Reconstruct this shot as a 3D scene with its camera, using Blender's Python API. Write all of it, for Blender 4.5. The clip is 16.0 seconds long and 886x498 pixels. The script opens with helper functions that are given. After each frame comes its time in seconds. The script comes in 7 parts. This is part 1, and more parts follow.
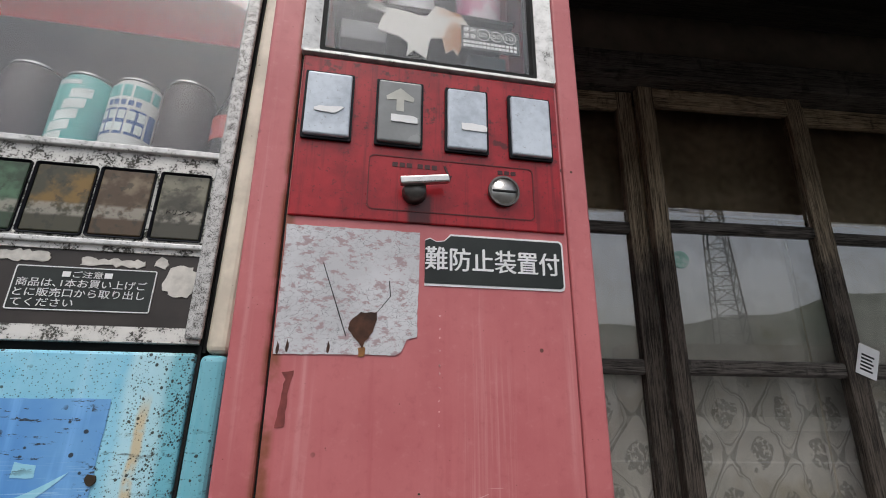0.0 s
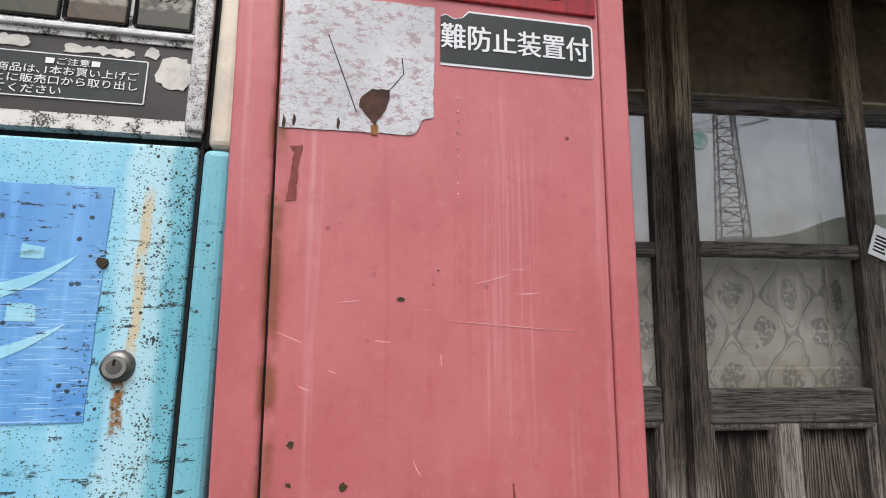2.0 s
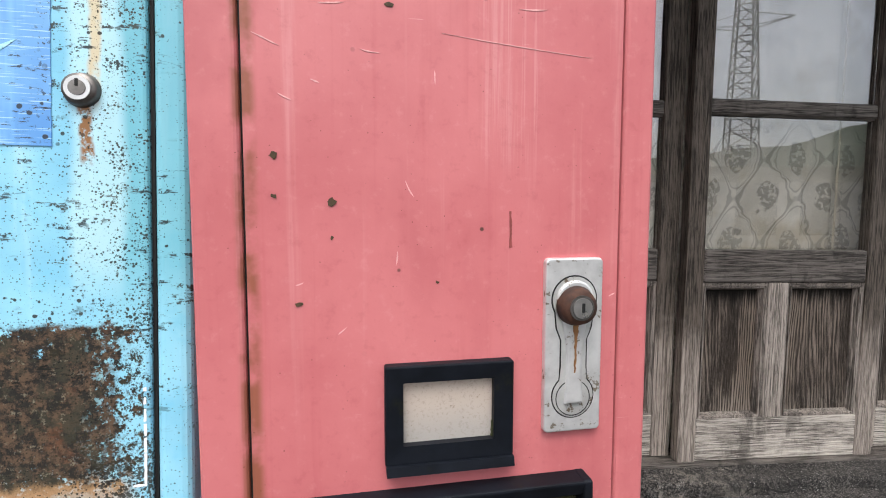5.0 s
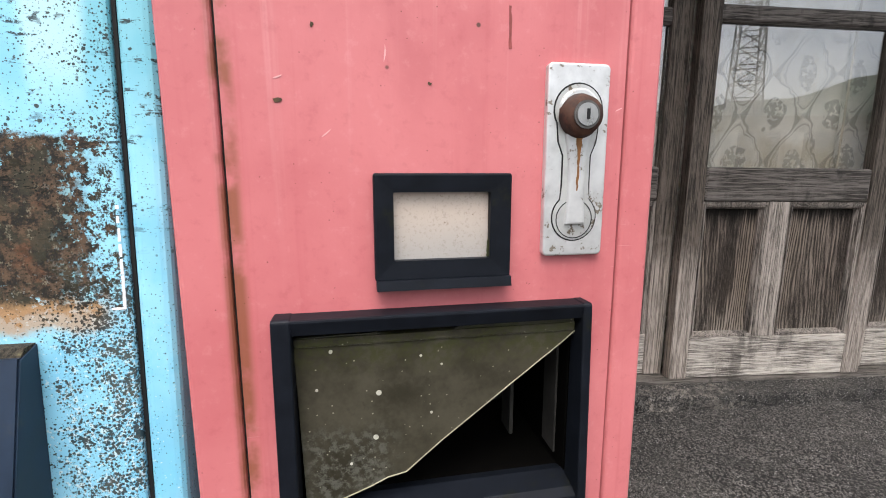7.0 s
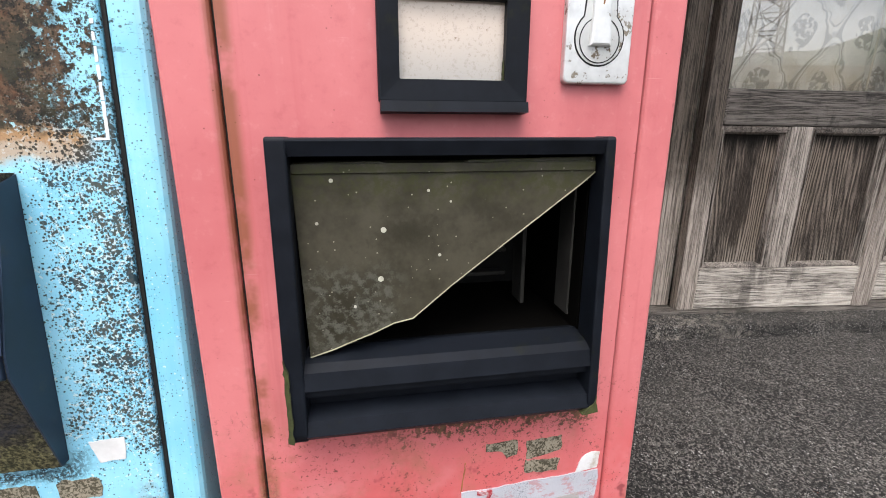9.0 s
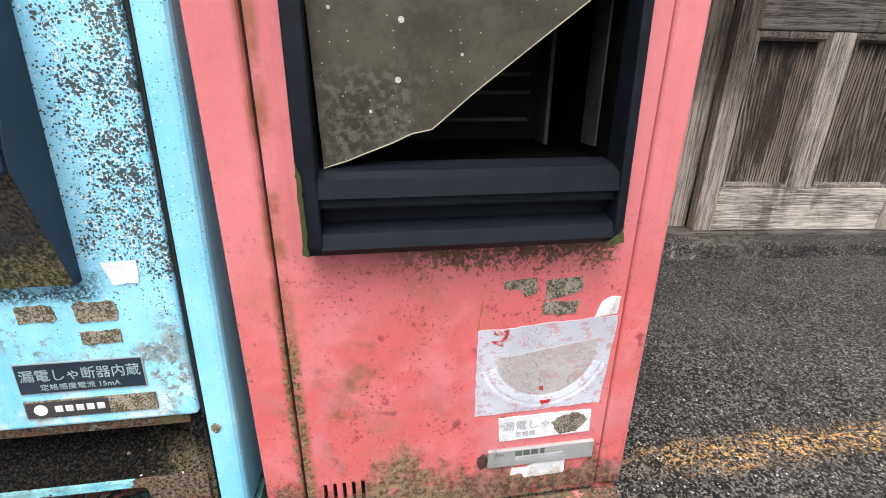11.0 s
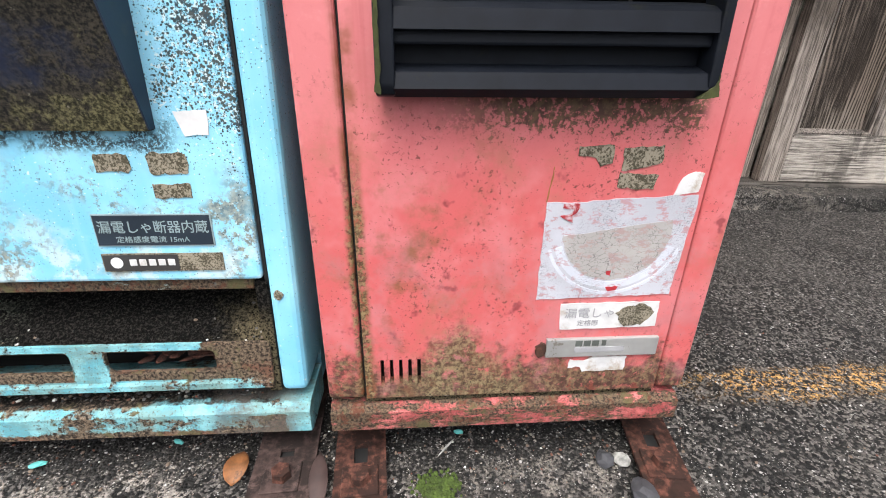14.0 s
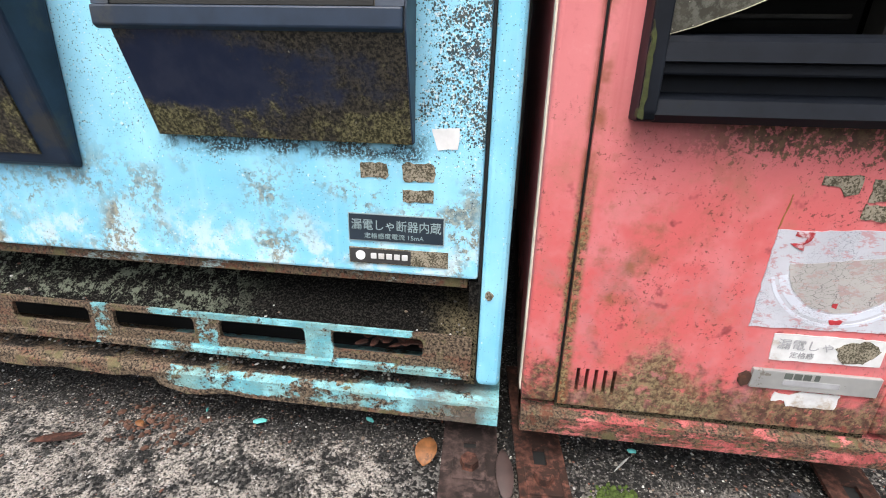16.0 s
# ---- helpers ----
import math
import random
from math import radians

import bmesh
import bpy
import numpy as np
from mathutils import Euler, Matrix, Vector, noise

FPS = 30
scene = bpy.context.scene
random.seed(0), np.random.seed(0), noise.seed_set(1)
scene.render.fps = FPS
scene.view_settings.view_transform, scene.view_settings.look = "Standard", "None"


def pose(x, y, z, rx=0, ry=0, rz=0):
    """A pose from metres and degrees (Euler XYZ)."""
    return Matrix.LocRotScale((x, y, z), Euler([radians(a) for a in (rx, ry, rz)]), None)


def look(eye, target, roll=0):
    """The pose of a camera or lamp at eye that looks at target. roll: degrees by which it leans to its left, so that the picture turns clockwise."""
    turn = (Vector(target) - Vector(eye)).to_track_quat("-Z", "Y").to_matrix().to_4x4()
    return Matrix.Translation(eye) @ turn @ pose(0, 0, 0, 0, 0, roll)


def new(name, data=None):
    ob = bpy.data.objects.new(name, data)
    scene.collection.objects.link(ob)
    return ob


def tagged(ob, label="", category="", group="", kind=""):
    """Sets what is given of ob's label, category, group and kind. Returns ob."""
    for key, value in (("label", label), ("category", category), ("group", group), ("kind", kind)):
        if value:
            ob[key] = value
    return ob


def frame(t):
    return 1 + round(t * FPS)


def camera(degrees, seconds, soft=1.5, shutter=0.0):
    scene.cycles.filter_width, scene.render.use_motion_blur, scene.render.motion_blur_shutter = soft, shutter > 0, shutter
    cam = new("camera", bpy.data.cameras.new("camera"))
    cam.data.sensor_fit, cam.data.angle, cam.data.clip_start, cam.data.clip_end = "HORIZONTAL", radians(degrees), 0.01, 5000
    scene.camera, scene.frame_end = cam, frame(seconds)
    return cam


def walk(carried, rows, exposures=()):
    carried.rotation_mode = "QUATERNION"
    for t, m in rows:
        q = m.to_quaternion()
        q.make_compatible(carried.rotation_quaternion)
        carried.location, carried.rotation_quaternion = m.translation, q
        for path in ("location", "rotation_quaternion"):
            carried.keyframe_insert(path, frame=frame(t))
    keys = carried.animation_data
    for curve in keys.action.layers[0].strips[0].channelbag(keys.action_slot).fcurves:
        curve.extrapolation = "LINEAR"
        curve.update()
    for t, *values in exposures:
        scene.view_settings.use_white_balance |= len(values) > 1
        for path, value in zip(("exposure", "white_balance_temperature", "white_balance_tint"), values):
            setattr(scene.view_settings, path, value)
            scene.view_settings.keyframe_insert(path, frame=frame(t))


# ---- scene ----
LENS = 88.5
cam = camera(LENS, 16.0, 1.0)
# seconds, eye, a point ahead, roll
PATH = [
    (0, (-0.0566, -0.4324, 1.0701), (0.2697, 1.2041, 1.5643), -0.5),
    (0.5, (-0.0609, -0.4185, 1.0475), (0.2610, 1.2371, 1.4738), -0.5),
    (1, (-0.0609, -0.4037, 1.0188), (0.2584, 1.2702, 1.3737), -0.7),
    (1.5, (-0.0609, -0.3898, 0.9857), (0.2575, 1.2980, 1.2667), -0.7),
    (2, (-0.0592, -0.3758, 0.9500), (0.2566, 1.3224, 1.1632), -0.8),
    (2.5, (-0.0592, -0.3698, 0.9309), (0.2558, 1.3346, 1.0805), -0.8),
    (3, (-0.0600, -0.3654, 0.9100), (0.2506, 1.3441, 0.9988), -0.9),
    (3.5, (-0.0583, -0.3576, 0.8813), (0.2506, 1.3546, 0.9135), -0.9),
    (4, (-0.0566, -0.3506, 0.8526), (0.2523, 1.3616, 0.8317), -0.8),
    (6.5, (-0.0444, -0.3350, 0.7195), (0.2767, 1.3555, 0.4611), -0.8),
    (7, (-0.0470, -0.3306, 0.6899), (0.2723, 1.3546, 0.3976), -0.8),
    (7.5, (-0.0470, -0.3289, 0.6734), (0.2645, 1.3520, 0.3463), -0.7),
    (8, (-0.0496, -0.3254, 0.6464), (0.2532, 1.3494, 0.2819), -0.7),
    (8.5, (-0.0487, -0.3219, 0.6194), (0.2479, 1.3450, 0.2166), -0.8),
    (9, (-0.0496, -0.3219, 0.5951), (0.2419, 1.3337, 0.1479), -0.7),
    (11.5, (-0.0609, -0.3341, 0.4733), (0.1731, 1.2563, -0.1931), -0.4),
    (12, (-0.0592, -0.3384, 0.4507), (0.1670, 1.2406, -0.2445), -0.4),
    (12.5, (-0.0583, -0.3445, 0.4193), (0.1575, 1.2250, -0.3001), -0.3),
    (13, (-0.0557, -0.3471, 0.4046), (0.1401, 1.2189, -0.3280), -0.2),
    (13.5, (-0.0635, -0.3471, 0.4054), (0.0957, 1.2223, -0.3306), -0.2),
    (14, (-0.0870, -0.3480, 0.4089), (0.0139, 1.2302, -0.3184), -0.2),
    (14.5, (-0.1175, -0.3532, 0.4141), (-0.0957, 1.2345, -0.2975), -0.3),
    (15, (-0.1505, -0.3628, 0.4159), (-0.2071, 1.2319, -0.2784), -0.2),
    (15.5, (-0.1784, -0.3758, 0.4159), (-0.3167, 1.2223, -0.2566), -0.1),
    (16, (-0.2062, -0.3880, 0.4124), (-0.4220, 1.2110, -0.2384), 0.1),
]
LEVEL = pose(0, 0, 0.7) @ pose(0, 0, 0, 0, -0.8) @ pose(0, 0, -0.7)
walk(cam, [(t, LEVEL @ look(eye, ahead, roll)) for t, eye, ahead, roll in PATH],
     [(0.0, -0.52, 6450, 10), (0.5, -0.42, 6450, 10), (1.5, -0.15, 6450, 10), (2.5, 0.06, 6450, 10), (3.5, 0.18, 6450, 10), (6.5, 0.46, 6450, 10), (9.0, 0.60, 6450, 10), (12.5, 0.72, 6450, 10), (14.0, 0.68, 6500, 10), (16.0, 0.58, 6560, 10)])

# ---- light ----
world = bpy.data.worlds.new("sky_world")
scene.world = world
world.use_nodes = True
wn = world.node_tree
sky = wn.nodes.new("ShaderNodeTexSky")
sky.sky_type = 'NISHITA'
sky.sun_disc = False
sky.sun_elevation, sky.sun_rotation = radians(64.6), radians(197)
sky.air_density, sky.dust_density, sky.ozone_density = 1.0, 5.0, 1.0
wn.nodes["Background"].inputs["Strength"].default_value = 0.26
haze = wn.nodes.new("ShaderNodeHueSaturation")
haze.inputs["Saturation"].default_value = 0.45
wn.links.new(sky.outputs["Color"], haze.inputs["Color"])
wn.links.new(haze.outputs["Color"], wn.nodes["Background"].inputs["Color"])
sun = new("sun", bpy.data.lights.new("sun", "SUN"))
sun.data.energy, sun.data.angle, sun.data.color = 1.25, radians(36), (1.0, 0.97, 0.93)
sun.matrix_world = look((-0.9, -2.9, 6.4), (0, 0, 0))


# ---- material tools ----
class Mat:
    """A small builder for node materials in the thing's own metres."""

    def __init__(self, name, color=(0.5, 0.5, 0.5), rough=0.5, metal=0.0, spec=0.4):
        self.m = bpy.data.materials.new(name)
        self.m.use_nodes = True
        self.nt = self.m.node_tree
        self.b = self.nt.nodes["Principled BSDF"]
        self.b.inputs["Metallic"].default_value = metal
        self.b.inputs["Specular IOR Level"].default_value = spec
        self.put("Base Color", color)
        self.put("Roughness", rough)
        co = self.nt.nodes.new("ShaderNodeTexCoord")
        self.o = co.outputs["Object"]
        sep = self.nt.nodes.new("ShaderNodeSeparateXYZ")
        self.nt.links.new(self.o, sep.inputs[0])
        self.x, self.y, self.z = sep.outputs

    def put(self, key, v):
        s = self.b.inputs[key] if isinstance(key, str) else key
        if hasattr(v, "is_output"):
            self.nt.links.new(v, s)
        elif isinstance(v, tuple) and len(v) == 3 and s.type == 'RGBA':
            s.default_value = (*v, 1)
        else:
            s.default_value = v

    def scaled(self, sx, sy, sz, shift=(0, 0, 0), rot=(0, 0, 0)):
        n = self.nt.nodes.new("ShaderNodeMapping")
        self.nt.links.new(self.o, n.inputs["Vector"])
        n.inputs["Scale"].default_value = (sx, sy, sz)
        n.inputs["Location"].default_value = shift
        n.inputs["Rotation"].default_value = rot
        return n.outputs[0]

    def noise(self, scale, detail=4.0, rough=0.6, vec=None, warp=0.0):
        n = self.nt.nodes.new("ShaderNodeTexNoise")
        self.nt.links.new(vec or self.o, n.inputs["Vector"])
        n.inputs["Scale"].default_value, n.inputs["Detail"].default_value = scale, detail
        n.inputs["Roughness"].default_value, n.inputs["Distortion"].default_value = rough, warp
        return n.outputs["Fac"]

    def cells(self, scale, vec=None, feature='F1', out="Distance"):
        n = self.nt.nodes.new("ShaderNodeTexVoronoi")
        n.feature = feature
        self.nt.links.new(vec or self.o, n.inputs["Vector"])
        n.inputs["Scale"].default_value = scale
        return n.outputs[out]

    def step(self, v, lo, hi):
        """0 at lo, 1 at hi, smooth between."""
        n = self.nt.nodes.new("ShaderNodeMapRange")
        n.interpolation_type = 'SMOOTHSTEP'
        self.put(n.inputs[0], v)
        if lo < hi:
            n.inputs[1].default_value, n.inputs[2].default_value, n.inputs[3].default_value, n.inputs[4].default_value = lo, hi, 0, 1
        else:
            n.inputs[1].default_value, n.inputs[2].default_value, n.inputs[3].default_value, n.inputs[4].default_value = hi, lo, 1, 0
        return n.outputs[0]

    def op(self, kind, a, b=0.0):
        n = self.nt.nodes.new("ShaderNodeMath")
        n.operation = kind
        self.put(n.inputs[0], a)
        self.put(n.inputs[1], b)
        return n.outputs[0]

    def mul(self, *v):
        r = v[0]
        for w in v[1:]:
            r = self.op('MULTIPLY', r, w)
        return r

    def add(self, *v):
        r = v[0]
        for w in v[1:]:
            r = self.op('ADD', r, w)
        return r

    def near(self, v, c, half, soft):
        """1 where v lies within half of c."""
        return self.step(self.op('ABSOLUTE', self.op('SUBTRACT', v, c)), half + soft, half)

    def mix(self, f, a, b):
        n = self.nt.nodes.new("ShaderNodeMix")
        n.data_type = 'RGBA'
        self.put(n.inputs[0], f)
        self.put(n.inputs[6], a)
        self.put(n.inputs[7], b)
        return n.outputs[2]

    def bump(self, h, strength=0.3, dist=0.002):
        n = self.nt.nodes.new("ShaderNodeBump")
        n.inputs["Strength"].default_value, n.inputs["Distance"].default_value = strength, dist
        self.nt.links.new(h, n.inputs["Height"])
        self.nt.links.new(n.outputs[0], self.b.inputs["Normal"])

    def rnd(self):
        return self.nt.nodes.new("ShaderNodeObjectInfo").outputs["Random"]

    def island(self):
        return self.nt.nodes.new("ShaderNodeNewGeometry").outputs["Random Per Island"]


def plain(name, color, rough=0.5, metal=0.0, vary=0.25, scale=40.0, bump=0.0, dirt=None, dirt_at=0.62, spec=0.4):
    """A colour with grain at two scales and optional blotches of dirt."""
    g = Mat(name, color, rough, metal, spec)
    a = g.noise(scale, 5)
    b = g.noise(scale * 0.13, 3)
    f = g.add(g.mul(a, 0.5), g.mul(b, 0.5))
    lo = tuple(c * (1 - vary) for c in color)
    hi = tuple(min(1, c * (1 + vary)) for c in color)
    col = g.mix(g.step(f, 0.3, 0.7), lo, hi)
    if dirt:
        col = g.mix(g.mul(g.step(g.noise(scale * 0.4, 6, 0.7), dirt_at - 0.06, dirt_at + 0.06), 0.85), col, dirt)
    g.put("Base Color", col)
    g.put("Roughness", g.add(g.mul(a, 0.25), rough - 0.12))
    if bump:
        g.bump(a, bump, 0.001)
    return g.m


# ---- materials ----
def make_red():
    g = Mat("faded_red_paint", rough=0.42)
    streak = g.noise(1.0, 4, 0.65, g.scaled(55, 55, 1.6))
    low = g.noise(5.0, 4)
    fine = g.noise(160, 4)
    col = g.mix(g.step(low, 0.3, 0.7), (0.475, 0.128, 0.135), (0.565, 0.178, 0.183))
    chalk = g.mul(g.step(streak, 0.56, 0.78), g.step(g.z, 0.55, 0.8), 0.5)
    col = g.mix(chalk, col, (0.68, 0.36, 0.35))
    col = g.mix(g.mul(g.step(streak, 0.45, 0.25), 0.45), col, (0.42, 0.090, 0.095))
    smudge = g.noise(1.0, 4, 0.6, g.scaled(9, 9, 4.5))
    col = g.mix(g.mul(g.step(smudge, 0.5, 0.7), 0.55), col, (0.40, 0.098, 0.105))
    worn = g.mul(g.near(g.x, 0.066, 0.018, 0.016), g.near(g.z, 0.97, 0.10, 0.05), g.step(g.noise(1.0, 4, 0.7, g.scaled(260, 260, 4)), 0.48, 0.62))
    col = g.mix(g.mul(worn, 0.22), col, (0.70, 0.42, 0.40))
    fleck2 = g.noise(75, 6, 0.72)
    col = g.mix(g.mul(g.step(fleck2, 0.52, 0.70), 0.30), col, (0.36, 0.080, 0.085))
    col = g.mix(g.mul(g.step(fleck2, 0.46, 0.30), 0.22), col, (0.66, 0.30, 0.30))
    pin = g.mul(g.step(g.add(g.cells(130), g.mul(fleck2, 0.16)), 0.155, 0.125), g.step(g.noise(17, 3), 0.47, 0.56))
    col = g.mix(g.mul(pin, 0.8), col, (0.12, 0.035, 0.025))
    # the sheltered lower part has kept its red
    col = g.mix(g.mul(g.step(g.add(g.z, g.mul(low, 0.12)), 0.46, 0.30), 0.85), col, (0.52, 0.098, 0.098))
    # pale bloom round the middle of the lower panel
    col = g.mix(g.mul(g.step(g.noise(14, 4, 0.65), 0.44, 0.66), g.near(g.z, 0.21, 0.08, 0.06), 0.7), col, (0.56, 0.19, 0.20))
    # rubbed scratches
    sc = g.noise(1.0, 2, 0.5, g.scaled(25, 25, 520, rot=(0, 0.35, 0)))
    col = g.mix(g.mul(g.step(sc, 0.72, 0.76), g.step(g.noise(9, 2), 0.55, 0.65), 0.55), col, (0.72, 0.42, 0.40))
    # chips and fly specks
    chip = g.mul(g.step(g.cells(42), 0.105, 0.07), g.step(g.noise(11, 2), 0.56, 0.66))
    col = g.mix(chip, col, (0.09, 0.035, 0.025))
    # brown film and moss towards the foot and beside the bolts
    grime = g.step(g.add(g.mul(g.noise(24, 6, 0.7), 0.22), g.mul(g.noise(7, 2), 0.10), g.mul(g.z, -1)), 0.016, 0.056)
    grime = g.mul(grime, g.step(g.z, 0.30, 0.2))
    film = g.mul(g.step(g.noise(17, 5, 0.7), 0.50, 0.68), g.step(g.z, 0.42, 0.30), g.step(g.x, 0.08, -0.10), 0.85)
    col = g.mix(film, col, (0.17, 0.085, 0.035))
    rustc = g.mix(g.step(g.noise(120, 5), 0.4, 0.62), (0.022, 0.020, 0.010), (0.17, 0.135, 0.07))
    rustc = g.mix(g.step(g.noise(60, 4), 0.56, 0.66), rustc, (0.13, 0.035, 0.018))
    rustc = g.mix(g.mul(g.step(g.noise(210, 5, 0.75), 0.52, 0.58), 0.8), rustc, (0.012, 0.011, 0.006))
    grime = g.mul(grime, g.step(g.noise(190, 5, 0.75), 0.30, 0.46))
    col = g.mix(g.mul(grime, 0.93), col, rustc)
    moss = g.mul(g.step(g.add(g.mul(g.noise(240, 5, 0.75), 0.6), g.mul(g.noise(70, 4, 0.7), 0.4), g.mul(g.step(g.z, 0.33, 0.362), 0.12)), 0.56, 0.61), g.step(g.add(g.z, g.mul(g.noise(20, 3), 0.10)), 0.345, 0.390),
                 g.step(g.z, 0.43, 0.40), g.step(g.x, -0.09, 0.0), g.step(g.x, 0.15, 0.138))
    col = g.mix(g.mul(moss, 0.9), col, g.mix(g.step(fine, 0.42, 0.58), (0.030, 0.022, 0.010), (0.085, 0.068, 0.028)))
    # peppering of dirt over the lower panel
    pep = g.step(g.add(g.noise(260, 4, 0.72), g.mul(g.step(g.noise(19, 4), 0.42, 0.62), 0.09)), 0.645, 0.675)
    col = g.mix(g.mul(pep, g.step(g.z, 0.42, 0.34), 0.8), col, (0.10, 0.035, 0.024))
    tan = g.mul(g.step(g.noise(11, 6, 0.75), 0.50, 0.66), g.step(g.z, 0.42, 0.33), 0.42)
    col = g.mix(tan, col, (0.30, 0.135, 0.085))
    # dull purple bruises under the paint
    bruise = g.mul(g.step(g.noise(46, 3), 0.60, 0.70), g.near(g.z, 0.21, 0.08, 0.05), 0.85)
    col = g.mix(bruise, col, (0.20, 0.035, 0.04))
    # crust that climbs from the vents
    hump = g.add(g.mul(g.op('ABSOLUTE', g.add(g.x, 0.040)), 0.85), g.mul(g.z, 0.62), g.mul(g.noise(38, 6, 0.72), 0.07))
    crust = g.mul(g.step(hump, 0.158, 0.132), g.step(g.noise(58, 6, 0.76), 0.40, 0.50))
    crustc = g.mix(g.step(g.noise(170, 5, 0.75), 0.40, 0.60), (0.050, 0.030, 0.016), (0.25, 0.195, 0.105))
    crustc = g.mix(g.mul(g.step(g.noise(48, 5, 0.7), 0.52, 0.62), 0.7), crustc, (0.12, 0.038, 0.018))
    crustc = g.mix(g.mul(g.step(g.noise(85, 5, 0.75), 0.58, 0.63), 0.9), crustc, (0.012, 0.010, 0.007))
    col = g.mix(g.mul(crust, 0.92), col, crustc)
    # lilac-grey chalking round the foot of the sound paint
    col = g.mix(g.mul(g.step(g.noise(16, 5, 0.72), 0.47, 0.62), g.near(g.z, 0.17, 0.06, 0.05), g.step(crust, 0.6, 0.2), 0.45), col, (0.40, 0.165, 0.175))
    # rust that creeps out of the left seam
    seam = g.mul(g.near(g.x, -0.1305, 0.0035, 0.007), g.step(g.noise(26, 4), 0.36, 0.58))
    col = g.mix(g.mul(seam, 0.8), col, (0.20, 0.070, 0.026))
    seam2 = g.mul(g.near(g.add(g.x, g.mul(g.noise(70, 4, 0.7), 0.010)), -0.126, 0.0045, 0.005), g.step(g.z, 0.36, 0.26), g.step(g.noise(120, 6, 0.75), 0.44, 0.52))
    col = g.mix(g.mul(seam2, 0.9), col, g.mix(g.step(g.noise(230, 4, 0.7), 0.42, 0.6), (0.05, 0.032, 0.014), (0.25, 0.20, 0.10)))
    g.put("Base Color", col)
    g.put("Roughness", g.add(0.36, g.mul(grime, 0.4), g.mul(fine, 0.14)))
    g.bump(g.add(g.mul(fine, 0.25), g.mul(g.noise(3.5, 2), 1.2), g.mul(grime, g.noise(130, 5), 2.0)), 0.25, 0.002)
    return g.m


def make_blue():
    g = Mat("weathered_sky_blue_paint", rough=0.4)
    low = g.noise(6, 4)
    fine = g.noise(190, 5, 0.7)
    col = g.mix(g.step(low, 0.32, 0.68), (0.165, 0.455, 0.62), (0.29, 0.61, 0.76))
    streak = g.noise(1.0, 4, 0.65, g.scaled(40, 40, 2.0))
    col = g.mix(g.mul(g.step(streak, 0.5, 0.75), g.add(0.18, g.mul(g.step(g.z, 0.5, 0.7), 0.35))), col, (0.50, 0.72, 0.83))
    col = g.mix(g.mul(g.step(g.noise(19, 6, 0.72), 0.5, 0.66), 0.5), col, (0.16, 0.50, 0.70))
    # teal, dirtier right edge of the door
    edge = g.step(g.add(g.x, g.mul(low, 0.035)), -0.245, -0.218)
    col = g.mix(g.mul(edge, g.step(g.z, 0.66, 0.80), 0.6), col, (0.11, 0.38, 0.43))
    # washed-out streak with a rusty run inside it
    wash = g.near(g.add(g.x, g.mul(g.noise(9, 3), 0.02)), -0.247, 0.013, 0.01)
    col = g.mix(g.mul(wash, g.step(g.z, 0.72, 0.78), 0.6), col, (0.50, 0.72, 0.76))
    run = g.mul(g.near(g.add(g.x, g.mul(g.noise(22, 3), 0.012)), -0.2525, 0.0022, 0.004), g.near(g.z, 0.97, 0.065, 0.03), g.step(g.noise(40, 4), 0.3, 0.5))
    col = g.mix(g.mul(run, 0.85), col, (0.58, 0.46, 0.26))
    run2 = g.mul(g.near(g.add(g.x, g.mul(g.noise(30, 3), 0.014)), -0.258, 0.0028, 0.003), g.near(g.z, 0.868, 0.02, 0.010), g.step(g.noise(120, 4, 0.7), 0.38, 0.52))
    col = g.mix(run2, col, (0.24, 0.11, 0.035))
    # pale limescale and brown film along the door's foot
    foot = g.step(g.add(g.z, g.mul(g.noise(13, 5, 0.7), -0.10)), 0.235, 0.17)
    col = g.mix(g.mul(foot, g.step(g.z, 0.42, 0.32), g.step(g.x, -0.2165, -0.2195), g.step(g.noise(24, 7, 0.76), 0.46, 0.56), 0.75), col, (0.52, 0.61, 0.64))
    brown = g.mul(g.step(g.add(g.mul(g.noise(28, 6, 0.72), 0.6), g.mul(g.noise(170, 4, 0.7), 0.4)), 0.48, 0.53), g.step(g.z, 0.35, 0.27), g.step(g.noise(9, 4, 0.6), 0.46, 0.56), g.step(g.x, -0.2165, -0.2195))
    col = g.mix(g.mul(brown, g.step(g.noise(6, 3), 0.36, 0.48), 0.82), col, g.mix(g.step(fine, 0.42, 0.58), (0.085, 0.062, 0.030), (0.26, 0.215, 0.13)))
    # the big burst of rust where the paint is gone
    wob = g.noise(38, 6, 0.78)
    burst = g.mul(g.near(g.add(g.z, g.mul(g.op('SUBTRACT', wob, 0.5), 0.13), g.mul(g.op('SUBTRACT', g.noise(150, 4, 0.7), 0.5), 0.05)), 0.651, 0.058, 0.006),
                  g.step(g.add(g.x, g.mul(wob, 0.09)), -0.190, -0.214))
    rustc = g.mix(g.step(g.noise(85, 6, 0.8), 0.45, 0.57), (0.010, 0.009, 0.007), (0.090, 0.055, 0.032))
    rustc = g.mix(g.mul(g.step(g.noise(23, 5, 0.7), 0.56, 0.66), 0.55), rustc, (0.115, 0.045, 0.018))
    rustc = g.mix(g.mul(g.step(g.noise(41, 6, 0.75), 0.50, 0.57), 0.75), rustc, (0.030, 0.029, 0.017))
    rustc = g.mix(g.mul(g.step(g.noise(150, 5, 0.75), 0.58, 0.63), 0.7), rustc, (0.19, 0.17, 0.12))
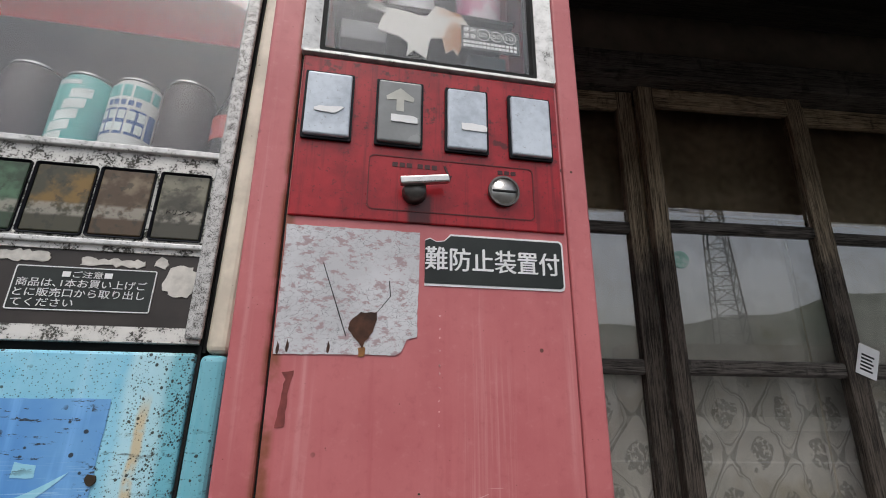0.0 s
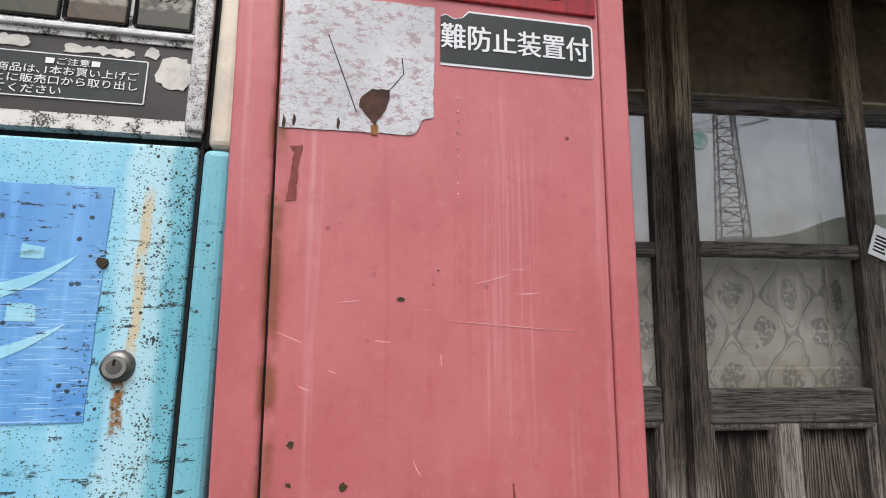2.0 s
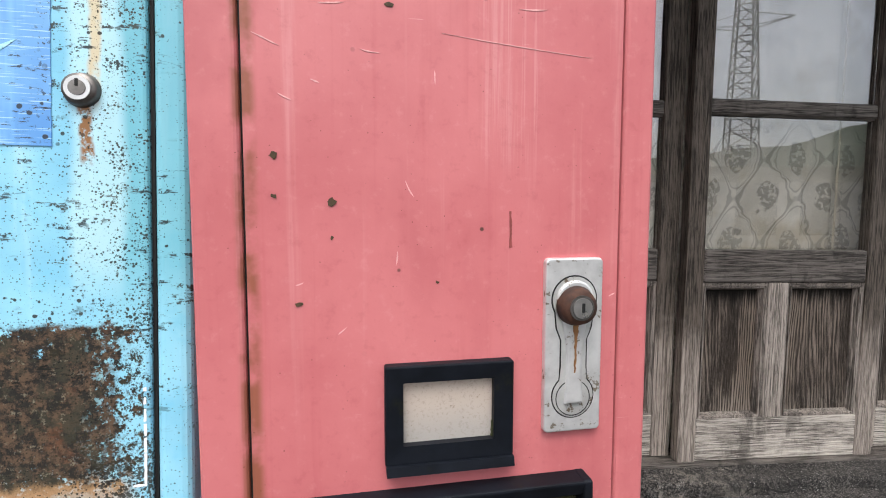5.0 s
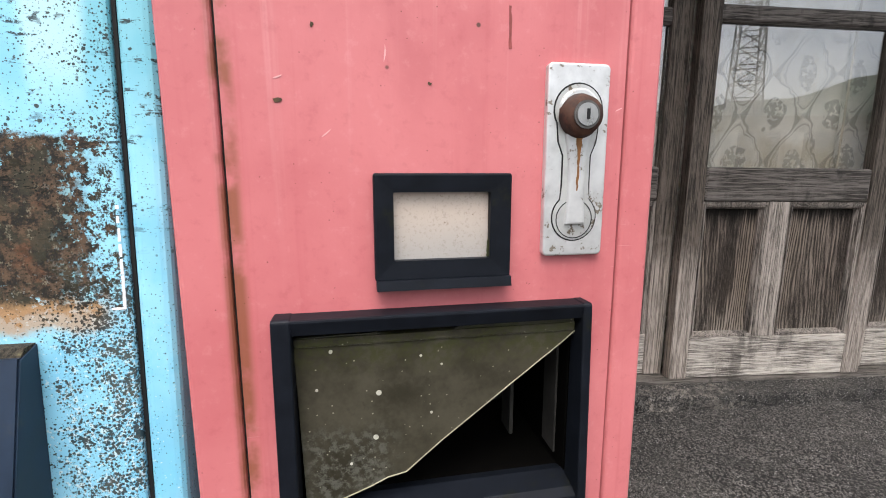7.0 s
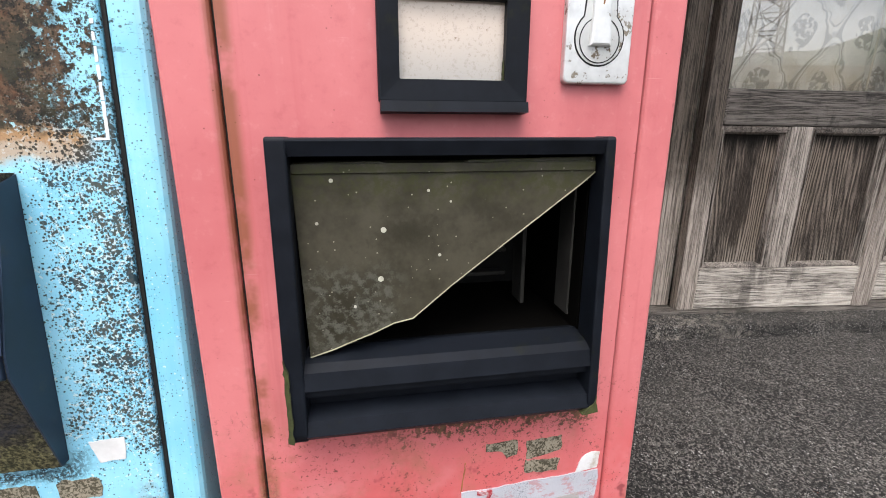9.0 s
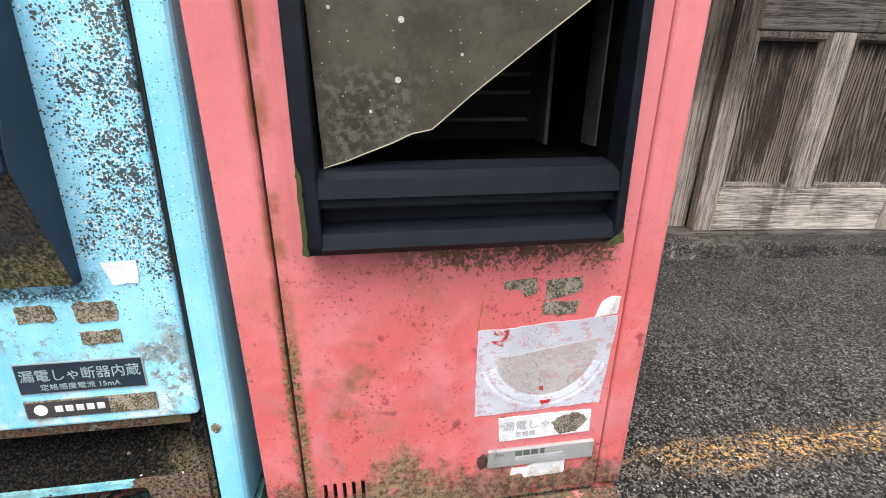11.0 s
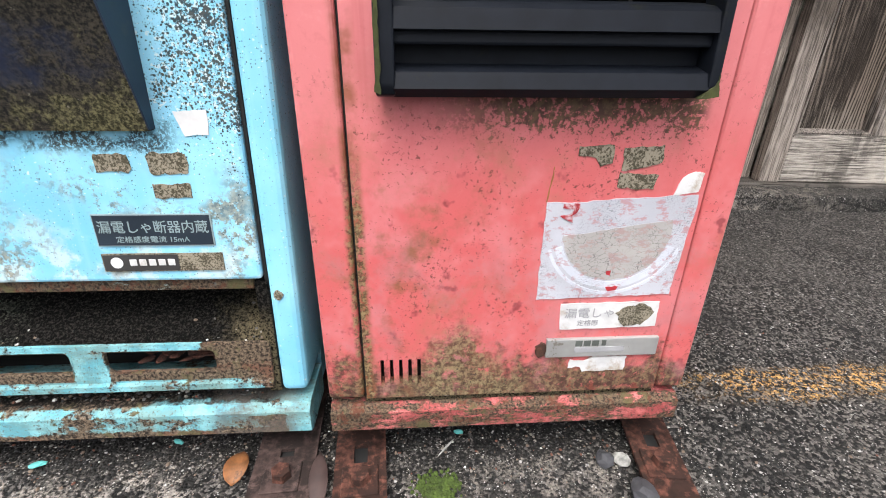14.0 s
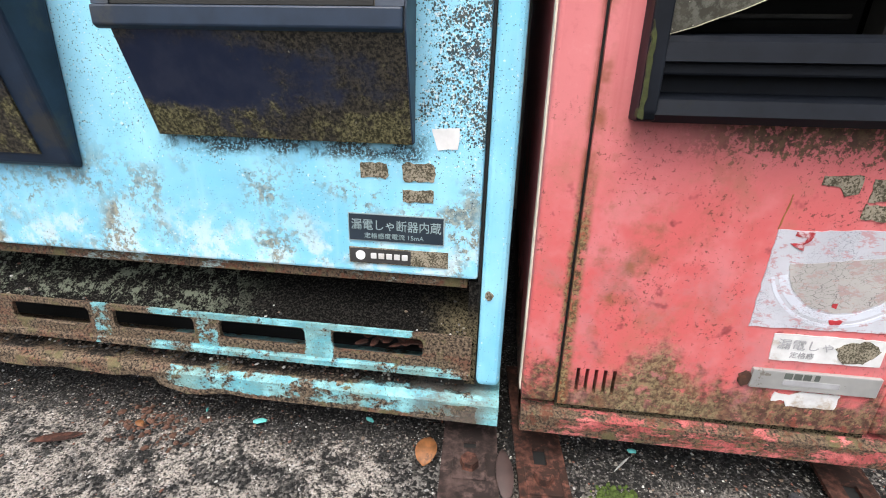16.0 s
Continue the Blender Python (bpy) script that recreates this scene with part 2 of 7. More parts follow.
    rustc = g.mix(g.mul(g.step(g.noise(110, 5, 0.7), 0.56, 0.6), g.step(g.x, -0.275, -0.245), 0.95), rustc, (0.28, 0.58, 0.68))
    mott = g.mul(g.near(g.add(g.z, g.mul(g.op('SUBTRACT', wob, 0.5), 0.03)), 0.651, 0.063, 0.006), g.step(g.x, -0.2245, -0.228),
                 g.step(g.add(g.noise(95, 5, 0.72), g.mul(g.step(g.x, -0.23, -0.27), 0.10)), 0.50, 0.545))
    burst = g.op('MAXIMUM', burst, mott)
    col = g.mix(burst, col, rustc)
    halo = g.mul(g.near(g.add(g.z, g.mul(wob, 0.03)), 0.596, 0.006, 0.010), g.step(g.x, -0.228, -0.245))
    col = g.mix(g.mul(halo, 0.8), col, (0.42, 0.25, 0.12))
    # black specks, thick near the edge and above the outlet
    dens = g.add(g.mul(g.step(g.x, -0.30, -0.228), 0.062), g.mul(g.near(g.z, 0.47, 0.12, 0.05), g.step(g.x, -0.30, -0.27), 0.055),
                 g.mul(g.near(g.z, 0.325, 0.016, 0.02), 0.09), g.mul(low, 0.05))
    clump = g.noise(42, 5, 0.72)
    dens = g.add(g.mul(dens, g.add(0.4, g.step(g.z, 0.33, 0.37))), g.mul(g.op('SUBTRACT', clump, 0.57), g.step(dens, 0.03, 0.09), 0.55))
    dens = g.mul(dens, g.add(0.12, g.mul(g.step(g.x, -0.2165, -0.2195), 0.88)))
    fleck = g.step(g.add(g.noise(260, 3, 0.6), g.mul(dens, 0.9)), 0.66, 0.69)
    col = g.mix(g.mul(fleck, g.step(g.z, 0.65, 0.5), 0.75), col, (0.60, 0.68, 0.68))
    dotty = g.add(g.cells(330), g.mul(g.noise(900, 2), 0.12), g.mul(dens, -1.9))
    speck = g.op('MAXIMUM', g.step(dotty, 0.20, 0.14), g.step(g.add(g.noise(560, 4, 0.72), dens), 0.675, 0.695))
    speck = g.op('MAXIMUM', speck, g.step(g.add(g.noise(120, 5, 0.7), g.mul(dens, 0.8)), 0.715, 0.735))
    drop = g.mul(g.step(g.add(g.cells(85), g.mul(g.noise(150, 3), 0.25)), 0.27, 0.23), g.step(g.noise(14, 3), 0.46, 0.54), g.step(g.z, 0.56, 0.68))
    tiny = g.mul(g.step(g.cells(190), 0.15, 0.10), g.step(g.noise(26, 3), 0.47, 0.55), g.step(g.z, 0.30, 0.40))
    rim = g.mul(g.step(g.noise(340, 5, 0.75), 0.44, 0.50), g.near(g.add(g.z, g.mul(clump, 0.02)), 0.345, 0.007, 0.008), g.near(g.x, -0.405, 0.115, 0.03), g.step(g.noise(30, 3), 0.38, 0.52))
    drop = g.op('MAXIMUM', g.op('MAXIMUM', drop, tiny), rim)
    speck = g.op('MAXIMUM', speck, drop)
    # scuffed stripes of mould
    scuff = g.noise(1.0, 4, 0.7, g.scaled(22, 22, 120, rot=(0, 0.12, 0)))
    speck = g.op('MAXIMUM', speck, g.mul(g.step(scuff, 0.555, 0.60), g.near(g.z, 0.83, 0.16, 0.05), g.step(g.noise(130, 4, 0.7), 0.46, 0.53), g.step(g.noise(13, 3), 0.44, 0.53)))
    col = g.mix(g.mul(speck, 0.93), col, g.mix(g.step(g.noise(20, 2), 0.4, 0.6), (0.006, 0.007, 0.006), (0.030, 0.026, 0.013)))
    g.put("Base Color", col)
    g.put("Roughness", g.add(0.34, g.mul(burst, 0.45), g.mul(speck, 0.3), g.mul(fine, 0.12)))
    g.bump(g.add(g.mul(burst, wob, 2.0), g.mul(speck, 0.5), g.mul(fine, 0.2), g.mul(g.noise(3, 2), 1.0)), 0.35, 0.0016)
    return g.m


def make_corroded(name, paint, keep=0.5, scale=26.0):
    """Paint left in scraps on rusted, mossy steel, all under a film of dirt."""
    g = Mat(name, rough=0.8, spec=0.25)
    n = g.noise(scale, 8, 0.78, g.scaled(0.5, 1, 1.3))
    f = g.noise(scale * 11, 5, 0.72)
    m = g.noise(scale * 3.2, 5, 0.72)
    rust = g.mix(g.step(f, 0.36, 0.64), (0.018, 0.014, 0.011), (0.15, 0.105, 0.068))
    rust = g.mix(g.mul(g.step(m, 0.50, 0.62), 0.8), rust, (0.115, 0.040, 0.022))
    rust = g.mix(g.mul(g.step(g.noise(scale * 1.3, 5), 0.54, 0.66), 0.8), rust, (0.105, 0.098, 0.044))
    p = g.mix(g.step(g.noise(scale * 2, 3), 0.4, 0.7), paint, tuple(min(1, c * 1.6 + 0.05) for c in paint))
    p = g.mix(g.mul(g.step(g.add(g.mul(f, 0.6), g.mul(m, 0.4)), 0.50, 0.58), 0.75), p, (0.050, 0.042, 0.028))
    has = g.step(g.add(n, g.mul(f, 0.16), g.mul(m, 0.12)), 0.64 + 0.2 * (0.5 - keep), 0.70 + 0.2 * (0.5 - keep))
    g.put("Base Color", g.mix(has, rust, p))
    g.put("Roughness", g.add(0.88, g.mul(has, -0.3)))
    g.bump(g.add(g.mul(n, 1.2), f, g.mul(m, 0.8)), 0.8, 0.002)
    return g.m


def make_rail(name, low):
    """Caked dirt and rust, with the blue paint left where rain washes the steel."""
    g = Mat(name, rough=0.8, spec=0.2)
    n = g.noise(34, 7, 0.75, g.scaled(0.55, 1, 1.2))
    m = g.noise(95, 5, 0.72)
    f = g.noise(330, 5, 0.72)
    dirt = g.mix(g.step(f, 0.38, 0.62), (0.011, 0.008, 0.006), (0.175, 0.130, 0.090))
    dirt = g.mix(g.mul(g.step(n, 0.50, 0.64), g.step(f, 0.36, 0.58), 0.8), dirt, (0.135, 0.052, 0.032))
    dirt = g.mix(g.mul(g.step(g.noise(48, 5), 0.54, 0.64), 0.7), dirt, (0.115, 0.105, 0.050))
    dirt = g.mix(g.mul(g.step(f, 0.62, 0.68), 0.6), dirt, (0.26, 0.23, 0.17))
    if low:
        keep = g.add(g.mul(g.near(g.x, -0.41, 0.15, 0.06), g.near(g.z, 0.060, 0.010, 0.007), 0.80), g.mul(g.near(g.x, -0.197, 0.012, 0.010), 1.0),
                     g.mul(g.near(g.x, -0.27, 0.06, 0.03), g.near(g.z, 0.069, 0.004, 0.003), 0.7))
    else:
        posts = g.add(g.near(g.x, -0.392, 0.013, 0.008), g.mul(g.near(g.x, -0.5245, 0.010, 0.008), 0.75), g.mul(g.near(g.x, -0.657, 0.008, 0.008), 0.6))
        top = g.mul(g.step(g.z, 0.1355, 0.1375), g.near(g.x, -0.44, 0.14, 0.03))
        lip = g.mul(g.step(g.z, 0.1045, 0.1030), g.near(g.x, -0.42, 0.16, 0.06), 0.85)
        keep = g.op('MAXIMUM', g.op('MAXIMUM', posts, top), lip)
    base = g.add(g.mul(n, 0.6), g.mul(m, 0.3), g.mul(f, 0.2))
    has = g.step(g.add(base, g.mul(keep, 0.25)), 0.700, 0.760)
    paint = g.mix(g.step(g.noise(60, 4), 0.4, 0.65), (0.11, 0.34, 0.40), (0.23, 0.52, 0.57))
    film = g.mul(g.step(g.noise(26, 5, 0.7, g.scaled(0.6, 1, 1.5)), 0.42, 0.62), 0.7)
    paint = g.mix(film, paint, (0.16, 0.24, 0.21))
    paint = g.mix(g.mul(g.step(f, 0.56, 0.62), 0.7), paint, (0.10, 0.075, 0.04))
    col = g.mix(has, dirt, paint)
    if low:
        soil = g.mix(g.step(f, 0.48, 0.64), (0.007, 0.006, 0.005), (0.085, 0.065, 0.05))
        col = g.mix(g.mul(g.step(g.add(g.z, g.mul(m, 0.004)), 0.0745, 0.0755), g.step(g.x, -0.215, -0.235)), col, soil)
        grey = g.mul(g.near(g.x, -0.245, 0.03, 0.02), g.step(n, 0.40, 0.55), 0.7)
        col = g.mix(grey, col, (0.095, 0.085, 0.075))
    g.put("Base Color", col)
    g.put("Roughness", g.add(0.88, g.mul(has, -0.4)))
    g.bump(g.add(g.mul(n, 0.8), f, g.mul(m, 0.8), g.mul(has, -0.5)), 0.7, 0.0018)
    return g.m


def make_shelf():
    """Black soil and crumbs, with pale lichen away from the post and tan silt beside it."""
    g = Mat("dirt_covered_shelf", rough=0.95, spec=0.08)
    f = g.noise(420, 5, 0.75)
    m = g.noise(70, 5, 0.75)
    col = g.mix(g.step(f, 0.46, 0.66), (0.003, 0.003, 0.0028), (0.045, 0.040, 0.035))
    lich = g.mul(g.step(g.add(g.x, g.mul(m, 0.2)), -0.33, -0.43), g.step(g.add(g.mul(m, 0.6), g.mul(f, 0.4)), 0.50, 0.57))
    col = g.mix(g.mul(lich, 0.8), col, (0.19, 0.21, 0.16))
    silt = g.mul(g.step(g.add(g.x, g.mul(m, 0.1)), -0.23, -0.19), g.step(f, 0.40, 0.56), g.step(g.z, 0.185, 0.15))
    col = g.mix(g.mul(silt, 0.85), col, (0.15, 0.125, 0.075))
    g.put("Base Color", col)
    g.bump(g.add(f, g.mul(m, 1.5)), 1.0, 0.004)
    return g.m


def make_flap():
    g = Mat("stained_olive_plastic", rough=0.35)
    w = g.noise(18, 5, 0.7)
    fine = g.noise(170, 4, 0.7)
    col = g.mix(g.step(w, 0.35, 0.65), (0.022, 0.019, 0.011), (0.056, 0.050, 0.033))
    col = g.mix(g.mul(g.step(g.noise(30, 5, 0.72), 0.54, 0.66), 0.7), col, (0.024, 0.021, 0.012))
    top = g.step(g.add(g.z, g.mul(w, 0.05)), 0.560, 0.590)
    col = g.mix(g.mul(top, g.step(fine, 0.4, 0.6), 0.85), col, (0.034, 0.036, 0.008))
    cloud = g.mul(g.near(g.x, -0.06, 0.02, 0.03), g.near(g.z, 0.465, 0.02, 0.025), g.step(fine, 0.45, 0.62), 0.7)
    col = g.mix(cloud, col, (0.105, 0.105, 0.085))
    col = g.mix(g.mul(g.step(g.cells(150), 0.10, 0.06), 0.8), col, (0.30, 0.29, 0.23))
    g.put("Base Color", col)
    g.put("Roughness", g.add(0.25, g.mul(w, 0.35)))
    g.bump(g.add(fine, g.mul(w, 2.0)), 0.15, 0.001)
    return g.m


def make_wood(name, dark, light, along='z', grey=0.5, black=0.6, weather=False, ring=0.08):
    g = Mat(name, rough=0.78, spec=0.25)
    sc = {'z': (1, 1, 0.035), 'x': (0.035, 1, 1)}[along]
    off = g.mul(g.rnd(), 3.0)
    v = g.scaled(*sc)
    n = g.nt.nodes.new("ShaderNodeVectorMath")
    n.operation = 'ADD'
    g.nt.links.new(v, n.inputs[0])
    g.nt.links.new(off, n.inputs[1])
    v = n.outputs[0]
    grain = g.noise(430, 4, 0.68, v, 0.1)
    band = g.noise(24, 2, 0.5, v, 0.5)
    rings = g.step(g.op('SINE', g.mul(band, 60.0)), -0.3, 0.95)
    f = g.add(g.mul(grain, 0.80), g.mul(rings, ring), 0.12 - 0.5 * ring)
    col = g.mix(g.step(f, 0.40, 0.60), dark, light)
    blot = g.noise(7, 4)
    col = g.mix(g.mul(g.step(blot, 0.48, 0.7), grey), col, tuple(c * 1.5 for c in light))
    col = g.mix(g.mul(g.step(g.noise(10, 5, 0.7, g.scaled(1, 1, 0.3)), 0.54, 0.64), black), col, (0.010, 0.009, 0.008))
    col = g.mix(g.mul(g.step(grain, 0.62, 0.68), 0.5), col, tuple(min(1, c * 1.6) for c in light))
    if weather:
        zz = g.add(g.z, g.mul(blot, 0.5), g.mul(grain, 0.15))
        col = g.mix(g.mul(g.step(zz, 1.72, 2.02), 0.85), col, g.mix(g.step(f, 0.36, 0.66), (0.085, 0.063, 0.040), (0.55, 0.44, 0.30)))
        col = g.mix(g.mul(g.step(zz, 0.88, 0.66), 0.8), col, g.mix(g.step(f, 0.36, 0.66), (0.11, 0.092, 0.078), (0.46, 0.40, 0.35)))
    g.put("Base Color", col)
    g.bump(g.add(grain, g.mul(rings, 0.6)), 0.8, 0.0015)
    return g.m


def make_ground():
    g = Mat("worn_wet_concrete", rough=0.8, spec=0.3)
    big = g.noise(1.7, 5, 0.65)
    mid = g.noise(13, 6, 0.7)
    grit = g.noise(300, 4, 0.7)
    cellc = g.cells(300, out="Color")
    edge = g.cells(300)
    tone = g.add(g.mul(cellc, 0.80), g.mul(mid, 0.24), g.mul(grit, 0.34))
    col = g.mix(g.step(tone, 0.60, 0.98), (0.005, 0.0048, 0.0046), (0.165, 0.152, 0.14))
    col = g.mix(g.mul(g.step(big, 0.45, 0.62), g.step(grit, 0.42, 0.56), 0.35), col, (0.12, 0.112, 0.10))
    # bleached patch of old screed before the blue cabinet
    pale = g.mul(g.step(g.add(g.x, g.mul(mid, 0.12)), -0.19, -0.26), g.step(g.add(g.y, g.mul(mid, 0.05)), 0.052, 0.018), g.step(g.add(g.y, g.mul(big, 0.4)), -0.35, 0.0), g.step(g.add(g.x, g.mul(big, 0.6)), -1.1, -0.6))
    rim = g.noise(26, 6, 0.75)
    col = g.mix(g.mul(pale, g.step(g.add(g.mul(rim, 0.7), g.mul(g.noise(90, 5, 0.75), 0.3)), 0.47, 0.54), g.step(grit, 0.40, 0.52)), col, (0.35, 0.315, 0.28))
    pale2 = g.mul(g.near(g.x, -0.02, 0.14, 0.06), g.step(g.add(g.y, g.mul(mid, 0.06)), 0.045, 0.01), g.step(g.add(g.y, g.mul(big, 0.4)), -0.3, 0.0))
    col = g.mix(g.mul(pale2, g.step(rim, 0.48, 0.6), g.step(grit, 0.40, 0.52), 0.8), col, (0.30, 0.27, 0.235))
    # ochre lichen along the drip line
    drip = g.mul(g.near(g.add(g.y, g.mul(mid, 0.06)), 0.125, 0.014, 0.024), g.step(g.x, 0.22, 0.34), g.step(g.x, 2.6, 1.6), g.step(g.noise(110, 6, 0.85), 0.50, 0.56))
    col = g.mix(g.mul(drip, g.step(grit, 0.38, 0.5), g.add(0.14, g.mul(g.step(g.noise(8, 2), 0.40, 0.56), 0.86))), col, (0.64, 0.37, 0.12))
    patchy = g.noise(5.5, 6, 0.72)
    col = g.mix(g.mul(g.step(patchy, 0.48, 0.62), 0.40), col, (0.014, 0.0135, 0.013))
    # near-black band, broken by grit, along the foot of the machines
    foot_band = g.mul(g.step(g.add(g.y, g.mul(rim, 0.10)), 0.015, 0.06), g.step(g.x, 0.24, 0.18), g.step(g.add(grit, g.mul(mid, 0.4)), 0.82, 0.68))
    col = g.mix(g.mul(foot_band, 0.85), col, (0.007, 0.0062, 0.0056))
    crack = g.mul(g.step(g.cells(7, g.scaled(1, 1, 1), 'DISTANCE_TO_EDGE'), 0.02, 0.006), g.step(g.noise(6, 3), 0.5, 0.6))
    col = g.mix(g.mul(crack, 0.8), col, (0.008, 0.008, 0.008))
    white = g.op('MAXIMUM', g.mul(g.step(g.cells(120), 0.24, 0.18), g.step(g.noise(45, 2), 0.54, 0.60)), g.mul(g.step(g.cells(330), 0.26, 0.20), g.step(g.noise(90, 3), 0.50, 0.56)))
    col = g.mix(g.mul(white, 0.9), col, (0.46, 0.45, 0.43))
    col = g.mix(g.mul(g.step(grit, 0.45, 0.40), 0.85), col, (0.008, 0.008, 0.008))
    g.put("Base Color", col)
    g.put("Roughness", g.add(0.60, g.mul(mid, 0.3)))
    g.bump(g.add(g.mul(grit, 0.9), g.mul(edge, -0.8), g.mul(mid, 1.4)), 1.0, 0.004)
    return g.m


def make_speckled(name, base, speck, amount=0.5, scale=120.0, rough=0.45, metal=0.0, clump=0.3):
    g = Mat(name, rough=rough, metal=metal)
    n = g.noise(scale, 4, 0.7)
    b = g.noise(scale * 0.15, 4)
    col = g.mix(g.step(b, 0.35, 0.65), base, tuple(c * 0.75 for c in base))
    s = g.step(g.add(g.mul(n, 1 - clump), g.mul(b, clump)), 0.64 - 0.2 * amount, 0.68 - 0.2 * amount)
    g.put("Base Color", g.mix(g.mul(s, 0.92), col, speck))
    g.put("Roughness", g.add(rough, g.mul(s, 0.35)))
    g.bump(n, 0.2, 0.0008)
    return g.m


def make_sticker(name, base, under, wear=0.5, crack=60.0, lines=0.012):
    """A peeling, crazed sticker."""
    g = Mat(name, rough=0.5)
    n = g.noise(34, 6, 0.72, g.scaled(2.0, 1, 3.6, rot=(0, 0.3, 0)))
    bend = g.nt.nodes.new("ShaderNodeVectorMath")
    bend.operation = 'ADD'
    g.nt.links.new(g.scaled(0.75, 1, 1.15), bend.inputs[0])
    g.nt.links.new(g.mul(g.noise(110, 4, 0.7), 0.011), bend.inputs[1])
    cr = g.step(g.cells(crack, bend.outputs[0], 'DISTANCE_TO_EDGE'), lines * 3, lines)
    col = g.mix(g.step(g.noise(9, 4), 0.35, 0.65), base, tuple(c * 0.8 for c in base))
    col = g.mix(g.mul(cr, g.step(g.noise(16, 3), 0.4, 0.55), 0.85), col, tuple(c * 0.2 for c in base))
    col = g.mix(g.mul(g.step(n, 0.62 - 0.12 * wear, 0.68 - 0.12 * wear), 0.85), col, under)
    g.put("Base Color", col)
    g.bump(g.add(g.mul(n, 0.6), g.mul(cr, -0.6)), 0.3, 0.0008)
    return g.m


def make_glass(name, tint=(1, 1, 1), rough=0.0, gloss=0.85, ior=1.52):
    g = Mat(name, tint, rough)
    g.b.inputs["Transmission Weight"].default_value = 1.0
    g.b.inputs["IOR"].default_value = ior
    g.b.inputs["Specular IOR Level"].default_value = gloss
    g.put("Roughness", g.add(rough, g.mul(g.step(g.noise(7, 5, 0.7), 0.5, 0.8), 0.03)))
    return g.m


RED = make_red()
BLUE = make_blue()


def make_enamel():
    g = Mat("glossy_deep_red_enamel", rough=0.3)
    streak = g.noise(1.0, 5, 0.7, g.scaled(120, 120, 5))
    low = g.noise(22, 5, 0.7)
    col = g.mix(g.step(low, 0.35, 0.65), (0.25, 0.007, 0.013), (0.38, 0.013, 0.021))
    col = g.mix(g.mul(g.step(streak, 0.50, 0.68), 0.65), col, (0.14, 0.006, 0.010))
    col = g.mix(g.mul(g.step(g.noise(60, 5, 0.72), 0.54, 0.62), g.step(g.z, 1.29, 1.32), 0.75), col, (0.055, 0.010, 0.010))
    col = g.mix(g.mul(g.near(g.add(g.x, g.mul(low, 0.01)), 0.003, 0.009, 0.006), g.near(g.z, 1.240, 0.014, 0.008), 0.85), col, (0.045, 0.007, 0.008))
    col = g.mix(g.mul(g.step(g.noise(240, 3), 0.63, 0.67), 0.6), col, (0.10, 0.01, 0.012))
    g.put("Base Color", col)
    g.put("Roughness", g.add(0.22, g.mul(low, 0.2)))
    g.bump(g.noise(200, 3), 0.08, 0.0006)
    return g.m


DEEP_RED = make_enamel()
BLACK = plain("black_moulded_plastic", (0.0055, 0.007, 0.0105), 0.5, vary=0.4, scale=60, bump=0.15, spec=0.14, dirt=(0.012, 0.013, 0.007), dirt_at=0.64)
NAVY = plain("navy_moulded_plastic", (0.012, 0.023, 0.044), 0.42, vary=0.35, scale=30, bump=0.1, spec=0.35, dirt=(0.035, 0.036, 0.036), dirt_at=0.62)


def make_mossy_hood():
    """Navy plastic, clean in the middle, under brown dirt and olive moss that gather at the edges."""
    g = Mat("mossy_navy_plastic", rough=0.62, spec=0.22)
    w = g.noise(14, 6, 0.74)
    mid = g.noise(60, 5, 0.74)
    fine = g.noise(320, 4, 0.75)
    grow = g.add(g.mul(g.step(g.x, -0.45, -0.33), 0.30), g.mul(g.step(g.z, 0.385, 0.350), 0.26), g.mul(g.step(g.z, 0.405, 0.428), 0.16),
                 g.mul(g.step(g.x, -0.515, -0.56), 0.20))
    film = g.step(g.add(g.mul(w, 0.75), grow, g.mul(mid, 0.18)), 0.56, 0.78)
    col = g.mix(g.step(g.noise(35, 4), 0.35, 0.7), (0.010, 0.015, 0.036), (0.019, 0.024, 0.045))
    brown = g.mix(g.step(fine, 0.38, 0.64), (0.008, 0.007, 0.005), (0.062, 0.052, 0.035))
    col = g.mix(g.mul(film, 0.92), col, brown)
    olive = g.mix(g.step(fine, 0.40, 0.66), (0.024, 0.023, 0.010), (0.19, 0.17, 0.085))
    spread = g.add(g.mul(w, 0.5), g.mul(mid, 0.5), g.mul(g.step(g.z, 0.40, 0.352), 0.10), g.mul(g.step(g.x, -0.40, -0.31), 0.05))
    col = g.mix(g.mul(g.step(spread, 0.56, 0.66), film, 0.9), col, olive)
    col = g.mix(g.mul(g.step(g.noise(130, 5, 0.75), 0.66, 0.70), film, 0.7), col, (0.30, 0.28, 0.22))
    g.put("Base Color", col)
    g.put("Roughness", g.add(0.45, g.mul(film, 0.4)))
    g.bump(g.add(g.mul(fine, film), g.mul(mid, film, 1.2)), 0.6, 0.0012)
    return g.m


NAVY_DIRTY = make_mossy_hood()
# near-black for joints and print, and standing for shade inside hollows
DARK = plain("seam_and_shade_black", (0.006, 0.006, 0.006), 0.8)
ALU = make_speckled("mouldy_aluminium", (0.68, 0.68, 0.67), (0.05, 0.048, 0.042), 0.34, 560, 0.38, 0.1, 0.45)
ALU_SPECK = make_speckled("speckled_aluminium", (0.52, 0.52, 0.51), (0.10, 0.098, 0.09), 0.62, 900, 0.45, 0.2)
ALU_WORN = make_speckled("white_paint_with_black_mould", (0.66, 0.65, 0.62), (0.022, 0.021, 0.014), 0.66, 380, 0.5, 0.0, 0.5)
CREAM = make_speckled("cream_paint", (0.74, 0.68, 0.56), (0.16, 0.12, 0.07), 0.02, 140, 0.45)
